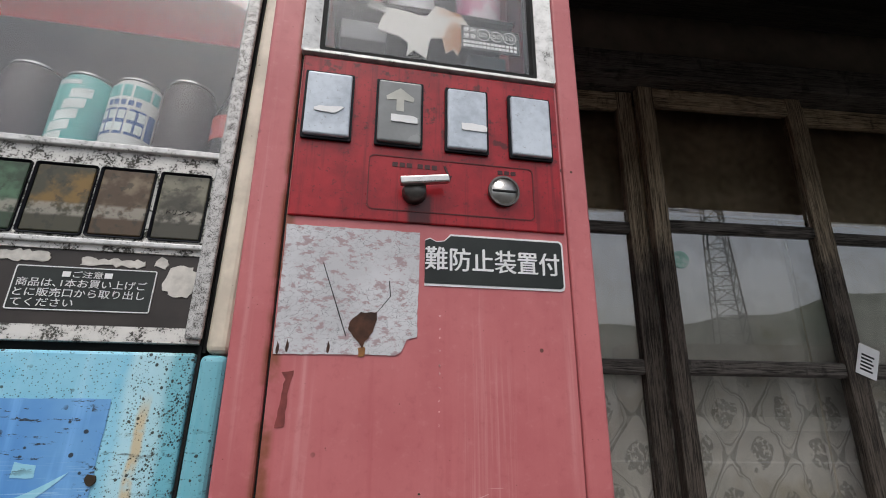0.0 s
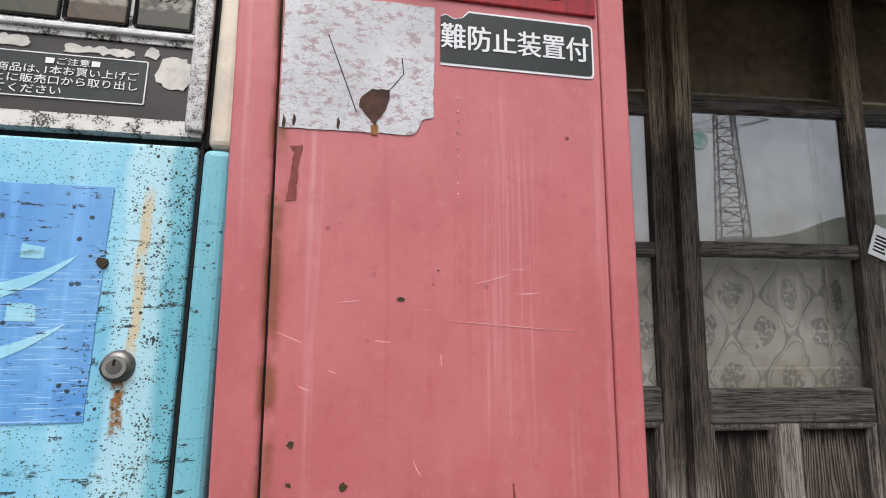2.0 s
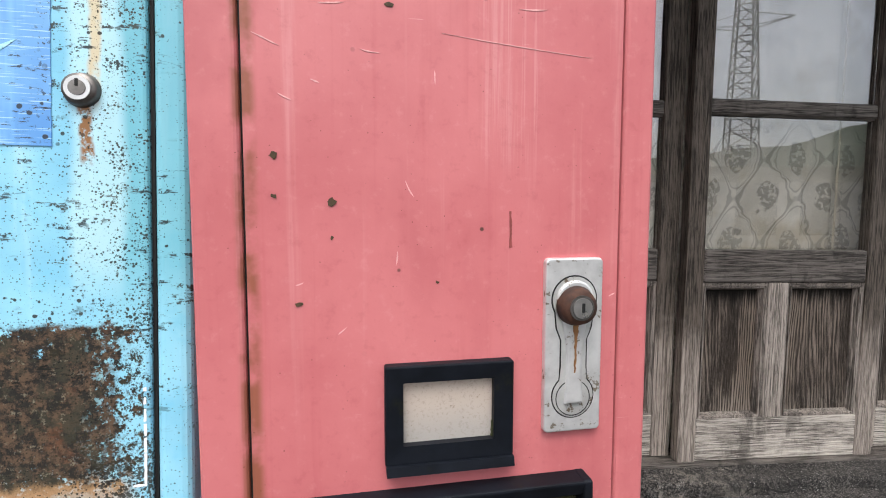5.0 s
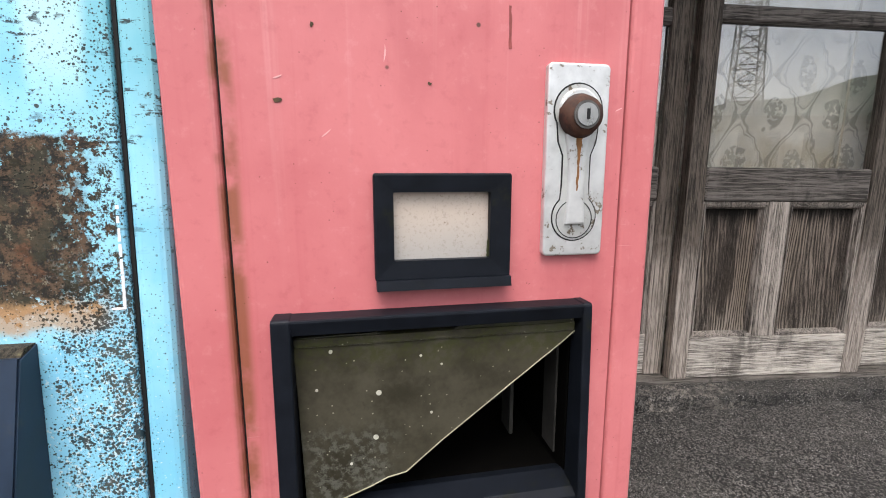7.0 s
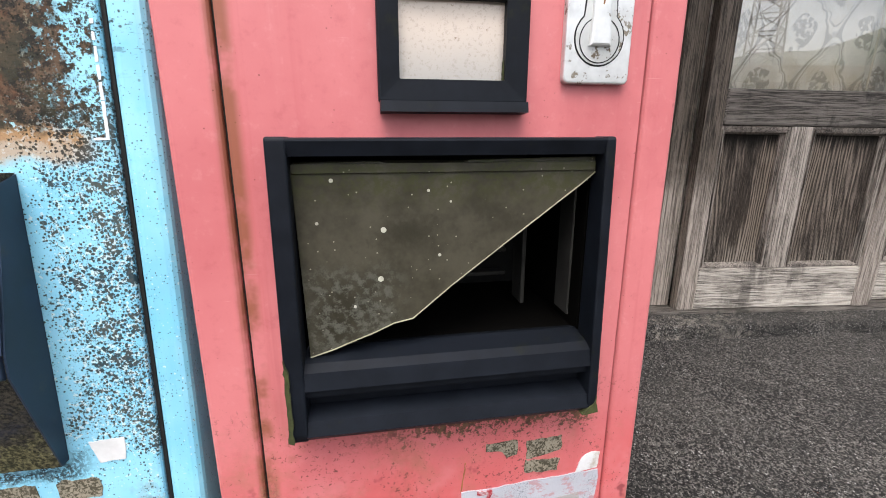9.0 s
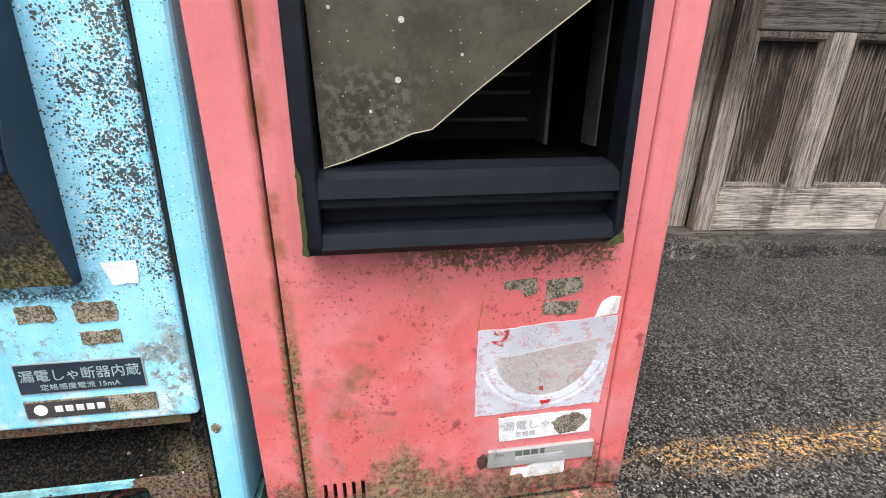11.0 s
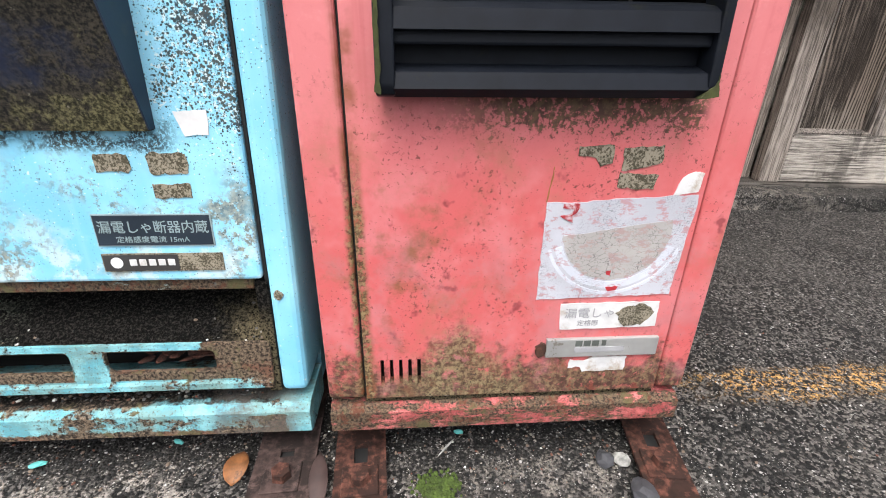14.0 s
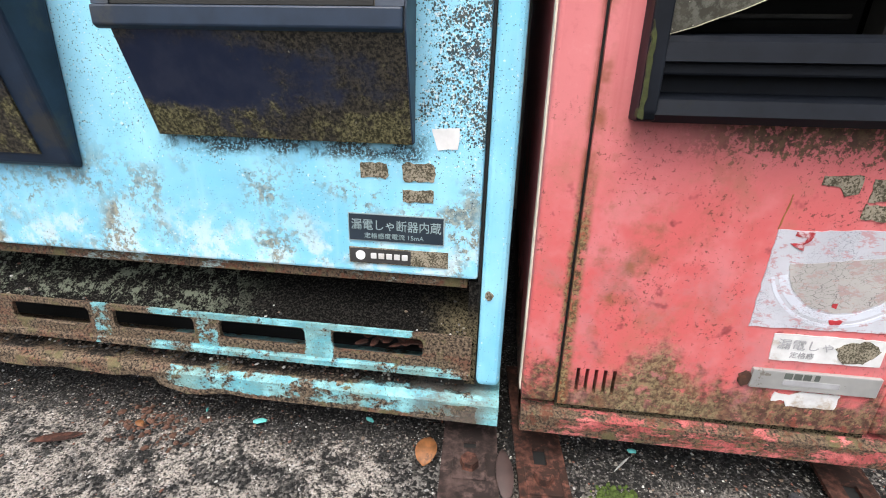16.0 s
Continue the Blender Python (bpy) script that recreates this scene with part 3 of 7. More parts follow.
CHROME = make_speckled("dull_chrome", (0.74, 0.74, 0.73), (0.20, 0.165, 0.12), 0.36, 210, 0.32, 0.55, 0.5)
CHROME_DARK = make_speckled("stained_recess_metal", (0.60, 0.60, 0.58), (0.13, 0.095, 0.06), 0.42, 160, 0.4, 0.5, 0.5)
RUST = plain("brown_rust", (0.062, 0.026, 0.015), 0.8, vary=0.6, scale=110, bump=0.7, dirt=(0.030, 0.014, 0.010), dirt_at=0.5)
RUST_RUN = plain("rust_run", (0.25, 0.115, 0.04), 0.8, vary=0.4, scale=90)
FOOT = plain("rusted_steel_strap", (0.082, 0.034, 0.024), 0.85, vary=0.9, scale=130, bump=0.9, dirt=(0.016, 0.010, 0.008), dirt_at=0.50, spec=0.2)
FOOT_GREY = plain("brown_grey_steel_strap", (0.052, 0.034, 0.030), 0.8, vary=0.8, scale=110, bump=0.8, dirt=(0.014, 0.010, 0.009), dirt_at=0.52, spec=0.2)
RED_BASE = make_corroded("corroded_red_skirting", (0.33, 0.070, 0.068), 0.47, 34)
BLUE_BASE = make_rail("corroded_blue_rail", False)
BLUE_BASE_LOW = make_rail("rust_eaten_blue_rail", True)
BLUE_SHELF = make_shelf()
STICKER = make_sticker("peeling_white_sticker", (0.62, 0.62, 0.64), (0.36, 0.25, 0.26), 0.8, 190, 0.008)
STICKER_LOW = make_sticker("cracked_white_sticker", (0.50, 0.51, 0.56), (0.40, 0.22, 0.23), 0.75, 340, 0.012)
STICKER_GREY = make_sticker("grey_sticker_print", (0.42, 0.40, 0.385), (0.34, 0.24, 0.23), 0.85, 190, 0.012)
RESIDUE = make_speckled("grey_sticker_residue", (0.25, 0.22, 0.165), (0.045, 0.038, 0.022), 0.78, 620, 0.8)
WHITE = plain("white_vinyl", (0.78, 0.78, 0.78), 0.4, vary=0.12, scale=25)
WHITE_DIRTY = plain("dirty_white_vinyl", (0.56, 0.56, 0.56), 0.5, vary=0.2, scale=60, bump=0.1, dirt=(0.34, 0.27, 0.20), dirt_at=0.60)
LABEL_BLACK = plain("black_vinyl_label", (0.016, 0.020, 0.018), 0.4, vary=0.5, scale=30)
LABEL_BROWN = plain("brown_black_label_panel", (0.035, 0.029, 0.026), 0.45, vary=0.4, scale=20)
def make_button():
    """Milky plastic, clearest in the middle and dusty towards the rim."""
    g = Mat("milky_button_face", rough=0.25)
    f = g.add(g.mul(g.noise(14, 4), 0.7), g.mul(g.noise(90, 4, 0.7), 0.3))
    col = g.mix(g.step(f, 0.36, 0.64), (0.40, 0.45, 0.51), (0.62, 0.68, 0.75))
    col = g.mix(g.mul(g.step(g.noise(260, 4, 0.75), 0.62, 0.68), 0.5), col, (0.20, 0.20, 0.21))
    g.put("Base Color", col)
    return g.m


BUTTON = make_button()
SMOKE = plain("smoky_button_face", (0.24, 0.25, 0.25), 0.25, vary=0.3, scale=18)
STEEL = plain("brushed_steel", (0.50, 0.49, 0.47), 0.3, 0.9, vary=0.25, scale=70)
STEEL_DARK = plain("tarnished_steel", (0.16, 0.15, 0.14), 0.45, 0.8, vary=0.5, scale=90)
FLAP = make_flap()
WOOD_DARK = make_wood("weathered_black_brown_wood", (0.016, 0.013, 0.010), (0.115, 0.095, 0.078), 'z', 0.4, 0.4, True)
WOOD_DARK_X = make_wood("weathered_black_brown_rail", (0.022, 0.019, 0.016), (0.14, 0.125, 0.112), 'x', 0.4)
WOOD_GREY = make_wood("bleached_grey_mullion", (0.085, 0.074, 0.064), (0.37, 0.325, 0.285), 'z', 0.3, 0.3)


def make_board():
    """Flat-sawn board: wavy ridged grain, bleached below, shade under the rail painted black."""
    g = Mat("brown_grey_open_grained_board", rough=0.85, spec=0.15)
    seed = g.mul(g.rnd(), 9.0)
    wave = g.noise(5.0, 2, 0.5, g.scaled(1.0, 1.0, 0.22))
    swirl = g.noise(26, 3, 0.6, g.scaled(1, 1, 0.10))
    ph = g.add(g.mul(g.x, 620.0), g.mul(wave, 70.0), g.mul(swirl, 22.0), seed)
    ridge = g.add(g.mul(g.op('SINE', ph), 0.5), 0.5)
    fine = g.noise(700, 4, 0.7, g.scaled(1, 1, 0.03))
    f = g.add(g.mul(ridge, g.step(g.noise(11, 3, 0.6, g.scaled(1, 1, 0.2)), 0.35, 0.65), 0.42), g.mul(fine, 0.95), -0.16)
    col = g.mix(g.step(f, 0.25, 0.72), (0.020, 0.016, 0.013), (0.215, 0.175, 0.145))
    flame = g.step(g.noise(7, 3, 0.6, g.scaled(1.4, 1, 0.16)), 0.50, 0.64)
    col = g.mix(g.mul(flame, 0.55), col, g.mix(g.step(f, 0.3, 0.7), (0.035, 0.026, 0.020), (0.19, 0.155, 0.125)))
    col = g.mix(g.mul(g.step(g.add(g.z, g.mul(wave, 0.2)), 0.42, 0.26), g.step(f, 0.30, 0.60), 0.5), col, (0.34, 0.30, 0.26))
    # painted shade below the lock rail, ragged along its lower edge
    top_shade = g.step(g.add(g.z, g.mul(g.noise(1.0, 4, 0.7, g.scaled(90, 90, 4)), 0.16)), 0.600, 0.660)
    col = g.mix(g.mul(top_shade, 0.93), col, (0.006, 0.005, 0.004))
    g.put("Base Color", col)
    g.bump(f, 1.0, 0.0022)
    return g.m


WOOD_BOARD = make_board()
WOOD_GREY_X = make_wood("bleached_grey_rail", (0.080, 0.069, 0.060), (0.46, 0.42, 0.37), 'x', 0.4, 0.5)
WOOD_MOULD = make_wood("grey_black_moulding", (0.040, 0.035, 0.030), (0.28, 0.245, 0.215), 'z', 0.3, 0.5)
WOOD_TAN_X = make_wood("bare_tan_rail", (0.080, 0.058, 0.036), (0.50, 0.40, 0.27), 'x', 0.4)
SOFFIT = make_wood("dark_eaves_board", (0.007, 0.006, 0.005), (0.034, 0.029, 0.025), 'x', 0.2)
GROUND = make_ground()
GLASS = make_glass("old_window_glass", gloss=0.95, ior=1.92)
SHOP_GLASS = make_glass("dusty_display_glass", (0.95, 0.96, 0.96), 0.02, 0.5)
STONE = plain("pale_stone", (0.30, 0.30, 0.28), 0.85, vary=0.6, scale=160, bump=0.4)
STONE_DARK = plain("dark_stone", (0.045, 0.045, 0.050), 0.7, vary=0.3, scale=80, bump=0.4)


# ---- mesh tools ----
def part(name, bm, material, parent=None, label="", smooth=False):
    me = bpy.data.meshes.new(name)
    bmesh.ops.recalc_face_normals(bm, faces=bm.faces[:])
    if smooth:
        for f in bm.faces:
            f.smooth = True
    bm.to_mesh(me)
    bm.free()
    ob = new(name, me)
    me.materials.append(material)
    if parent is not None:
        ob.parent = parent
    if label:
        ob["label"] = label
    return ob


def thing(name, label, category, group="", kind="", m=None):
    ob = new(name)
    ob.empty_display_size = 0.1
    if m is not None:
        ob.matrix_world = m
    return tagged(ob, label, category, group, kind)


def box(x0, x1, y0, y1, z0, z1, r=0.0, seg=2, bm=None):
    own = bmesh.new()
    bmesh.ops.create_cube(own, size=1, matrix=Matrix.Translation(((x0 + x1) / 2, (y0 + y1) / 2, (z0 + z1) / 2)) @ Matrix.Diagonal((abs(x1 - x0), abs(y1 - y0), abs(z1 - z0), 1)))
    if r:
        bmesh.ops.bevel(own, geom=own.edges[:], offset=r, segments=seg, profile=0.5, affect='EDGES')
    if bm is None:
        return own
    return join(bm, own)


def join(bm, other):
    me = bpy.data.meshes.new("tmp")
    other.to_mesh(me)
    other.free()
    bm.from_mesh(me)
    bpy.data.meshes.remove(me)
    return bm


def rrect(x0, x1, z0, z1, r=0.003, n=4):
    pts = []
    for cx, cz, a0 in ((x1 - r, z1 - r, 0), (x0 + r, z1 - r, 90), (x0 + r, z0 + r, 180), (x1 - r, z0 + r, 270)):
        for i in range(n + 1):
            a = radians(a0 + 90 * i / n)
            pts.append((cx + r * math.cos(a), cz + r * math.sin(a)))
    return pts


def prism(pts, y0, y1, bm=None, bevel=0.0):
    """An outline in x, z drawn out from y0 (front) to y1."""
    own = bmesh.new()
    f = own.faces.new([own.verts.new((x, y0, z)) for x, z in pts])
    b = own.faces.new([own.verts.new((x, y1, z)) for x, z in reversed(pts)])
    own.verts.ensure_lookup_table()
    n = len(pts)
    for i in range(n):
        own.faces.new((own.verts[i], own.verts[(i + 1) % n], own.verts[n + (n - 1 - (i + 1) % n)], own.verts[n + n - 1 - i]))
    bmesh.ops.recalc_face_normals(own, faces=own.faces[:])
    if bevel:
        bmesh.ops.bevel(own, geom=[e for e in own.edges if all(abs(v.co.y - y0) < 1e-7 for v in e.verts)], offset=bevel, segments=2, profile=0.5, affect='EDGES')
    return own if bm is None else join(bm, own)


def ring(outer, inner, y0, y1, bm=None, slope=0.0, bevel=0.0):
    """A frame between two outlines with as many points each; slope sets the inner edge back."""
    own = bmesh.new()
    n = len(outer)
    rows = []
    for pts, y in ((outer, y1), (outer, y0), (inner, y0 + slope), (inner, y1)):
        rows.append([own.verts.new((x, y, z)) for x, z in pts])
    for a, b in ((0, 1), (1, 2), (2, 3), (3, 0)):
        for i in range(n):
            own.faces.new((rows[a][i], rows[a][(i + 1) % n], rows[b][(i + 1) % n], rows[b][i]))
    bmesh.ops.recalc_face_normals(own, faces=own.faces[:])
    if bevel:
        es = [e for e in own.edges if e.verts[0] in rows[1] and e.verts[1] in rows[1]]
        bmesh.ops.bevel(own, geom=es, offset=bevel, segments=2, profile=0.5, affect='EDGES')
    return own if bm is None else join(bm, own)


def holed(x0, x1, z0, z1, holes, y0, y1):
    """A plate from y0 (front) to y1 with rectangular holes (x0, x1, z0, z1)."""
    own = bmesh.new()
    xs = sorted({x0, x1, *[h[0] for h in holes], *[h[1] for h in holes]})
    zs = sorted({z0, z1, *[h[2] for h in holes], *[h[3] for h in holes]})
    v = {}

    def vert(i, j):
        if (i, j) not in v:
            v[i, j] = own.verts.new((xs[i], y0, zs[j]))
        return v[i, j]
    for i in range(len(xs) - 1):
        for j in range(len(zs) - 1):
            cx, cz = (xs[i] + xs[i + 1]) / 2, (zs[j] + zs[j + 1]) / 2
            if not any(h[0] < cx < h[1] and h[2] < cz < h[3] for h in holes):
                own.faces.new((vert(i, j), vert(i + 1, j), vert(i + 1, j + 1), vert(i, j + 1)))
    ext = bmesh.ops.extrude_face_region(own, geom=own.faces[:])
    for w in ext["geom"]:
        if isinstance(w, bmesh.types.BMVert):
            w.co.y = y1
    return own


def sweep_x(profile, x0, x1, x0b=None, x1b=None):
    """A closed profile in y, z drawn along x; a bottom narrower by x0b, x1b at the last points."""
    own = bmesh.new()
    lo, hi = min(p[1] for p in profile), max(p[1] for p in profile)
    ends = []
    for a, b in ((x0, x0b), (x1, x1b)):
        row = []
        for y, z in profile:
            t = 1 - (z - lo) / (hi - lo)
            row.append(own.verts.new(((a if b is None else a + (b - a) * t), y, z)))
        ends.append(row)
    n = len(profile)
    for i in range(n):
        own.faces.new((ends[0][i], ends[0][(i + 1) % n], ends[1][(i + 1) % n], ends[1][i]))
    own.faces.new(ends[0])
    own.faces.new(ends[1])
    return own


def disc(x, z, r, y0, y1, n=32, r2=None, bm=None):
    """A short cylinder or cone along y: radius r at y0 (front) and r2 at y1."""
    own = bmesh.new()
    r2 = r if r2 is None else r2
    bmesh.ops.create_cone(own, cap_ends=True, segments=n, radius1=r2, radius2=r, depth=abs(y1 - y0),
                          matrix=Matrix.Translation((x, (y0 + y1) / 2, z)) @ Matrix.Rotation(radians(90), 4, 'X'))
    return own if bm is None else join(bm, own)


def ragged(pts, step=0.004, amp=0.0012, seed=1):
    """An outline with torn edges."""
    rng = random.Random(seed)
    out = []
    for i, (x, z) in enumerate(pts):
        x2, z2 = pts[(i + 1) % len(pts)]
        n = max(1, int(math.hypot(x2 - x, z2 - z) / step))
        for k in range(n):
            t = k / n
            out.append((x + (x2 - x) * t + rng.uniform(-amp, amp), z + (z2 - z) * t + rng.uniform(-amp, amp)))
    return out


def lettering(text, x, z, size, y, material, parent, name="lettering", width=None, bold=0.0, spacing=1.0, rot=0.0):
    """Raised flat writing that starts at x, z on the front at y."""
    cu = bpy.data.curves.new("tmp_text", 'FONT')
    cu.body, cu.size, cu.extrude, cu.offset, cu.space_character = text, size, 0.0002, bold, spacing
    ob = new("tmp_text", cu)
    bpy.context.view_layer.update()
    me = bpy.data.meshes.new_from_object(ob.evaluated_get(bpy.context.evaluated_depsgraph_get()))
    bpy.data.objects.remove(ob)
    me.name = name
    if width:
        xs = [v.co.x for v in me.vertices]
        if xs and max(xs) > min(xs):
            k, a = width / (max(xs) - min(xs)), min(xs)
            for v in me.vertices:
                v.co.x = (v.co.x - a) * k
    me.transform(Matrix.Translation((x, y, z)) @ Matrix.Rotation(radians(90), 4, 'X') @ Matrix.Rotation(radians(rot), 4, 'Z'))
    me.materials.clear()
    me.materials.append(material)
    o = new(name, me)
    o.parent = parent
    return o


# ---- ground ----
def axis(lo, hi, near_lo, near_hi, fine):
    a = list(np.arange(near_lo, near_hi, fine))
    d, v = fine, near_hi
    while v < hi:
        a.append(v)
        d *= 1.35
        v += d
    a.append(hi)
    d, v = fine, near_lo
    b = []
    while v > lo:
        d *= 1.35
        v -= d
        b.append(max(v, lo))
    return sorted(b) + a


def height(x, y):
    p = Vector((x, y, 0))
    h = 0.004 * noise.noise(p * 7) + 0.0016 * noise.noise(p * 60) + 0.0012 * noise.noise(p * 140)
    if -1.0 < x < 0.3 and y > 0.0:
        h -= 0.004 * min(1, y / 0.05)
    return h if abs(x) < 3 and abs(y) < 3 else 0.0


gx, gy = axis(-420, 420, -0.95, 0.75, 0.0055), axis(-420, 420, -0.16, 0.22, 0.0055)
gv = [(x, y, height(x, y)) for y in gy for x in gx]
gf = [(j * len(gx) + i, j * len(gx) + i + 1, (j + 1) * len(gx) + i + 1, (j + 1) * len(gx) + i) for j in range(len(gy) - 1) for i in range(len(gx) - 1)]
gm = bpy.data.meshes.new("ground")
gm.from_pydata(gv, [], gf)
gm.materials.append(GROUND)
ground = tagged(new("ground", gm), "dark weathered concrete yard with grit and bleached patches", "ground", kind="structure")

# ---- house behind ----
DOOR_TURN = 5.0
HOUSE = pose(0.95, 0.841, 0, 0, 0, -DOOR_TURN) @ pose(0, 0, 0, 0, 0.6, 0)
house_wood = plain("old_plaster", (0.20, 0.17, 0.13), 0.9, vary=0.3, scale=12, bump=0.3)


def house_part(name, bm, mat, label, category="wall"):
    ob = part(name, bm, mat)
    ob.matrix_world = HOUSE
    return tagged(ob, label, category, kind="structure")


house_part("wall_1", box(-3.2, -0.93, 0.0, 0.14, 0, 3.2), house_wood, "old plastered house wall behind the machines")
house_part("wall_2", box(1.72, 4.2, 0.0, 0.14, 0, 3.2), house_wood, "old plastered house wall beside the doors")
house_part("wall_3", box(-0.93, 1.72, 0.0, 0.14, 2.245, 3.2), house_wood, "old plastered house wall over the doors")
house_part("lintel", box(-0.95, 1.74, -0.05, 0.12, 2.135, 2.245, 0.004), WOOD_DARK_X, "dark weathered wooden lintel over the sliding doors", "beam")
house_part("eaves_beam", box(-3.2, 4.2, -0.24, -0.13, 2.33, 2.47, 0.006), SOFFIT, "blackened wooden eaves beam under the roof", "beam")
house_part("door_sill", box(-0.95, 1.74, -0.014, 0.13, 0.030, 0.052, 0.002), WOOD_DARK_X, "worn dark wooden sill under the sliding doors", "sill")
b = box(-0.95, 4.2, -0.095, 0.13, -0.05, 0.044, 0.010)
bmesh.ops.subdivide_edges(b, edges=[e for e in b.edges if abs(e.verts[0].co.x - e.verts[1].co.x) > 1], cuts=160, use_grid_fill=True)
for v in b.verts:
    v.co += Vector((0, noise.noise(v.co * 9) * 0.014 + noise.noise(v.co * 41) * 0.008, noise.noise(v.co * 13 + Vector((5, 0, 0))) * 0.004))
house_part("step", b, GROUND, "low worn concrete step under the doors", "step")
b = bmesh.new()
for i in range(5):
    y1 = 0.13 - i * 0.155
    box(-3.2, 4.2, y1 - 0.150, y1, 2.475 - 0.006 * i, 2.495 - 0.006 * i, bm=b)
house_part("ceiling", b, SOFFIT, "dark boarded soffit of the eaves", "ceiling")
b = bmesh.new()
for k in range(6):
    y1, z1 = -0.237 - 0.080 * k, 2.350 - 0.058 * k
    join(b, sweep_x([(y1, z1 - 0.016), (y1 - 0.0815, z1 - 0.0750), (y1 - 0.0815, z1 - 0.0590), (y1, z1)], -3.2, 4.2))
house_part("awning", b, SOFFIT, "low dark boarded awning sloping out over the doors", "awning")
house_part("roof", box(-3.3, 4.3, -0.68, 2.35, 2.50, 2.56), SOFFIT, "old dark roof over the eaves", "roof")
# unseen inner wall, added to keep the room behind the curtains dark
house_part("wall_back", box(-3.2, 4.2, 2.2, 2.3, 0, 3.2), house_wood, "unseen plastered wall added to keep the room dim")


# unseen end walls, added to shut the sky out of that room
house_part("wall_4", box(-3.34, -3.2, 0.0, 2.3, 0, 3.2), house_wood, "unseen plastered end wall added to close the house")
house_part("wall_5", box(4.2, 4.34, 0.0, 2.3, 0, 3.2), house_wood, "unseen plastered end wall added to close the house")


def strip(u0, u1, y0, y1, z0, z1, mat, parent, name, r=0.003, label=""):
    return part(name, box(u0, u1, y0, y1, z0, z1, r), mat, parent, label)


def door_leaf(name, u0, u1, y, left=0.058, right=0.062, tag=""):
    """A sliding door: three rows of glass over two sunk boards; u0, u1 bound the whole leaf."""
    d = thing(name, tag, "door", "sliding doors", "structure", HOUSE @ pose(0, y, 0))
    a, b2 = u0 + left, u1 - right
    strip(u0, a, 0, 0.036, 0.052, 2.135, WOOD_DARK, d, "stile", label="blackened weathered stile")
    strip(b2, u1, 0, 0.036, 0.052, 2.135, WOOD_DARK, d, "stile", label="blackened weathered stile")
    strip(a, b2, 0.002, 0.034, 2.062, 2.133, WOOD_TAN_X, d, "rail", label="bare tan top rail")
    for z0, z1 in ((1.572, 1.615), (1.102, 1.150)):
        part("glazing_bar", sweep_x([(0.004, z0 + 0.008), (0.004, z1 - 0.008), (0.012, z1), (0.032, z1), (0.032, z0), (0.012, z0)], a, b2), WOOD_DARK_X, d)
    strip(a, b2, 0.0, 0.034, 0.606, 0.706, WOOD_DARK_X, d, "rail", 0.008, "black lock rail with rounded edges")
    strip(a, b2, 0.001, 0.034, 0.054, 0.185, WOOD_GREY_X, d, "rail", label="bleached grey bottom rail")
    mid = a + 0.4 * (b2 - a)
    strip(mid, mid + 0.066, 0.002, 0.033, 0.185, 0.606, WOOD_GREY, d, "mullion", label="bleached grey mullion")
    for p0, p1 in ((a, mid), (mid + 0.066, b2)):
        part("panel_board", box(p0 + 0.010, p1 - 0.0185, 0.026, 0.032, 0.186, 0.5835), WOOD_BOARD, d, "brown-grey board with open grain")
        part("backing_board", box(p0 + 0.001, p1 - 0.001, 0.0325, 0.0350, 0.186, 0.605), SOFFIT, d)
        # moulded frame of the sunk board
        prof = ((p0, p0 + 0.014), (p1 - 0.014, p1))
        mo = ring(rrect(p0, p1, 0.186, 0.605, 0.001, 1), rrect(p0 + 0.006, p1 - 0.006, 0.190, 0.597, 0.001, 1), 0.0045, 0.026, slope=0.003)
        ring(rrect(p0 + 0.006, p1 - 0.006, 0.190, 0.597, 0.001, 1), rrect(p0 + 0.013, p1 - 0.013, 0.194, 0.589, 0.001, 1), 0.0025, 0.026, mo, slope=0.004)
        ring(rrect(p0 + 0.013, p1 - 0.013, 0.194, 0.589, 0.001, 1), rrect(p0 + 0.019, p1 - 0.019, 0.199, 0.583, 0.001, 1), 0.0110, 0.026, mo, slope=0.010)
        part("moulding", mo, WOOD_MOULD, d, "stepped grey moulding round the sunk board")
    for z0, z1 in ((0.706, 1.102), (1.150, 1.572), (1.615, 2.062)):
        pane = part("glass_pane", box(a, b2, 0.018, 0.021, z0, z1), GLASS, d, "old clear glass pane")
        pane.visible_shadow = False
    return d, a, b2


door_leaf("door_1", -0.80, -0.056, 0.042, tag="weathered dark sliding door with glass over sunk boards, mostly hidden")
door_leaf("door_2", -0.056, 0.60, 0.0, tag="weathered dark sliding door with three glass rows over grey boards")
door_leaf("door_3", 0.605, 1.30, 0.042, left=0.05, tag="weathered dark sliding door with glass over sunk grey boards")


# ---- curtains behind the panes ----
def curtain(name, u0, u1, y, z0, z1, mat, pleat, depth, label):
    b = bmesh.new()
    n = int((u1 - u0) / 0.006)
    rows = []
    for j in range(9):
        z = z0 + (z1 - z0) * j / 8
        rows.append([b.verts.new((u0 + (u1 - u0) * i / n, y + depth * noise.noise(Vector((i * 0.006 / pleat, 3.3, j * 0.12))), z)) for i in range(n + 1)])
    for j in range(8):
        for i in range(n):
            b.faces.new((rows[j][i], rows[j][i + 1], rows[j + 1][i + 1], rows[j + 1][i]))
    ob = part(name, b, mat, smooth=True)
    so = ob.modifiers.new("thickness", 'SOLIDIFY')
    so.thickness = 0.0015
    ob.matrix_world = HOUSE
    return tagged(ob, label, "curtain")


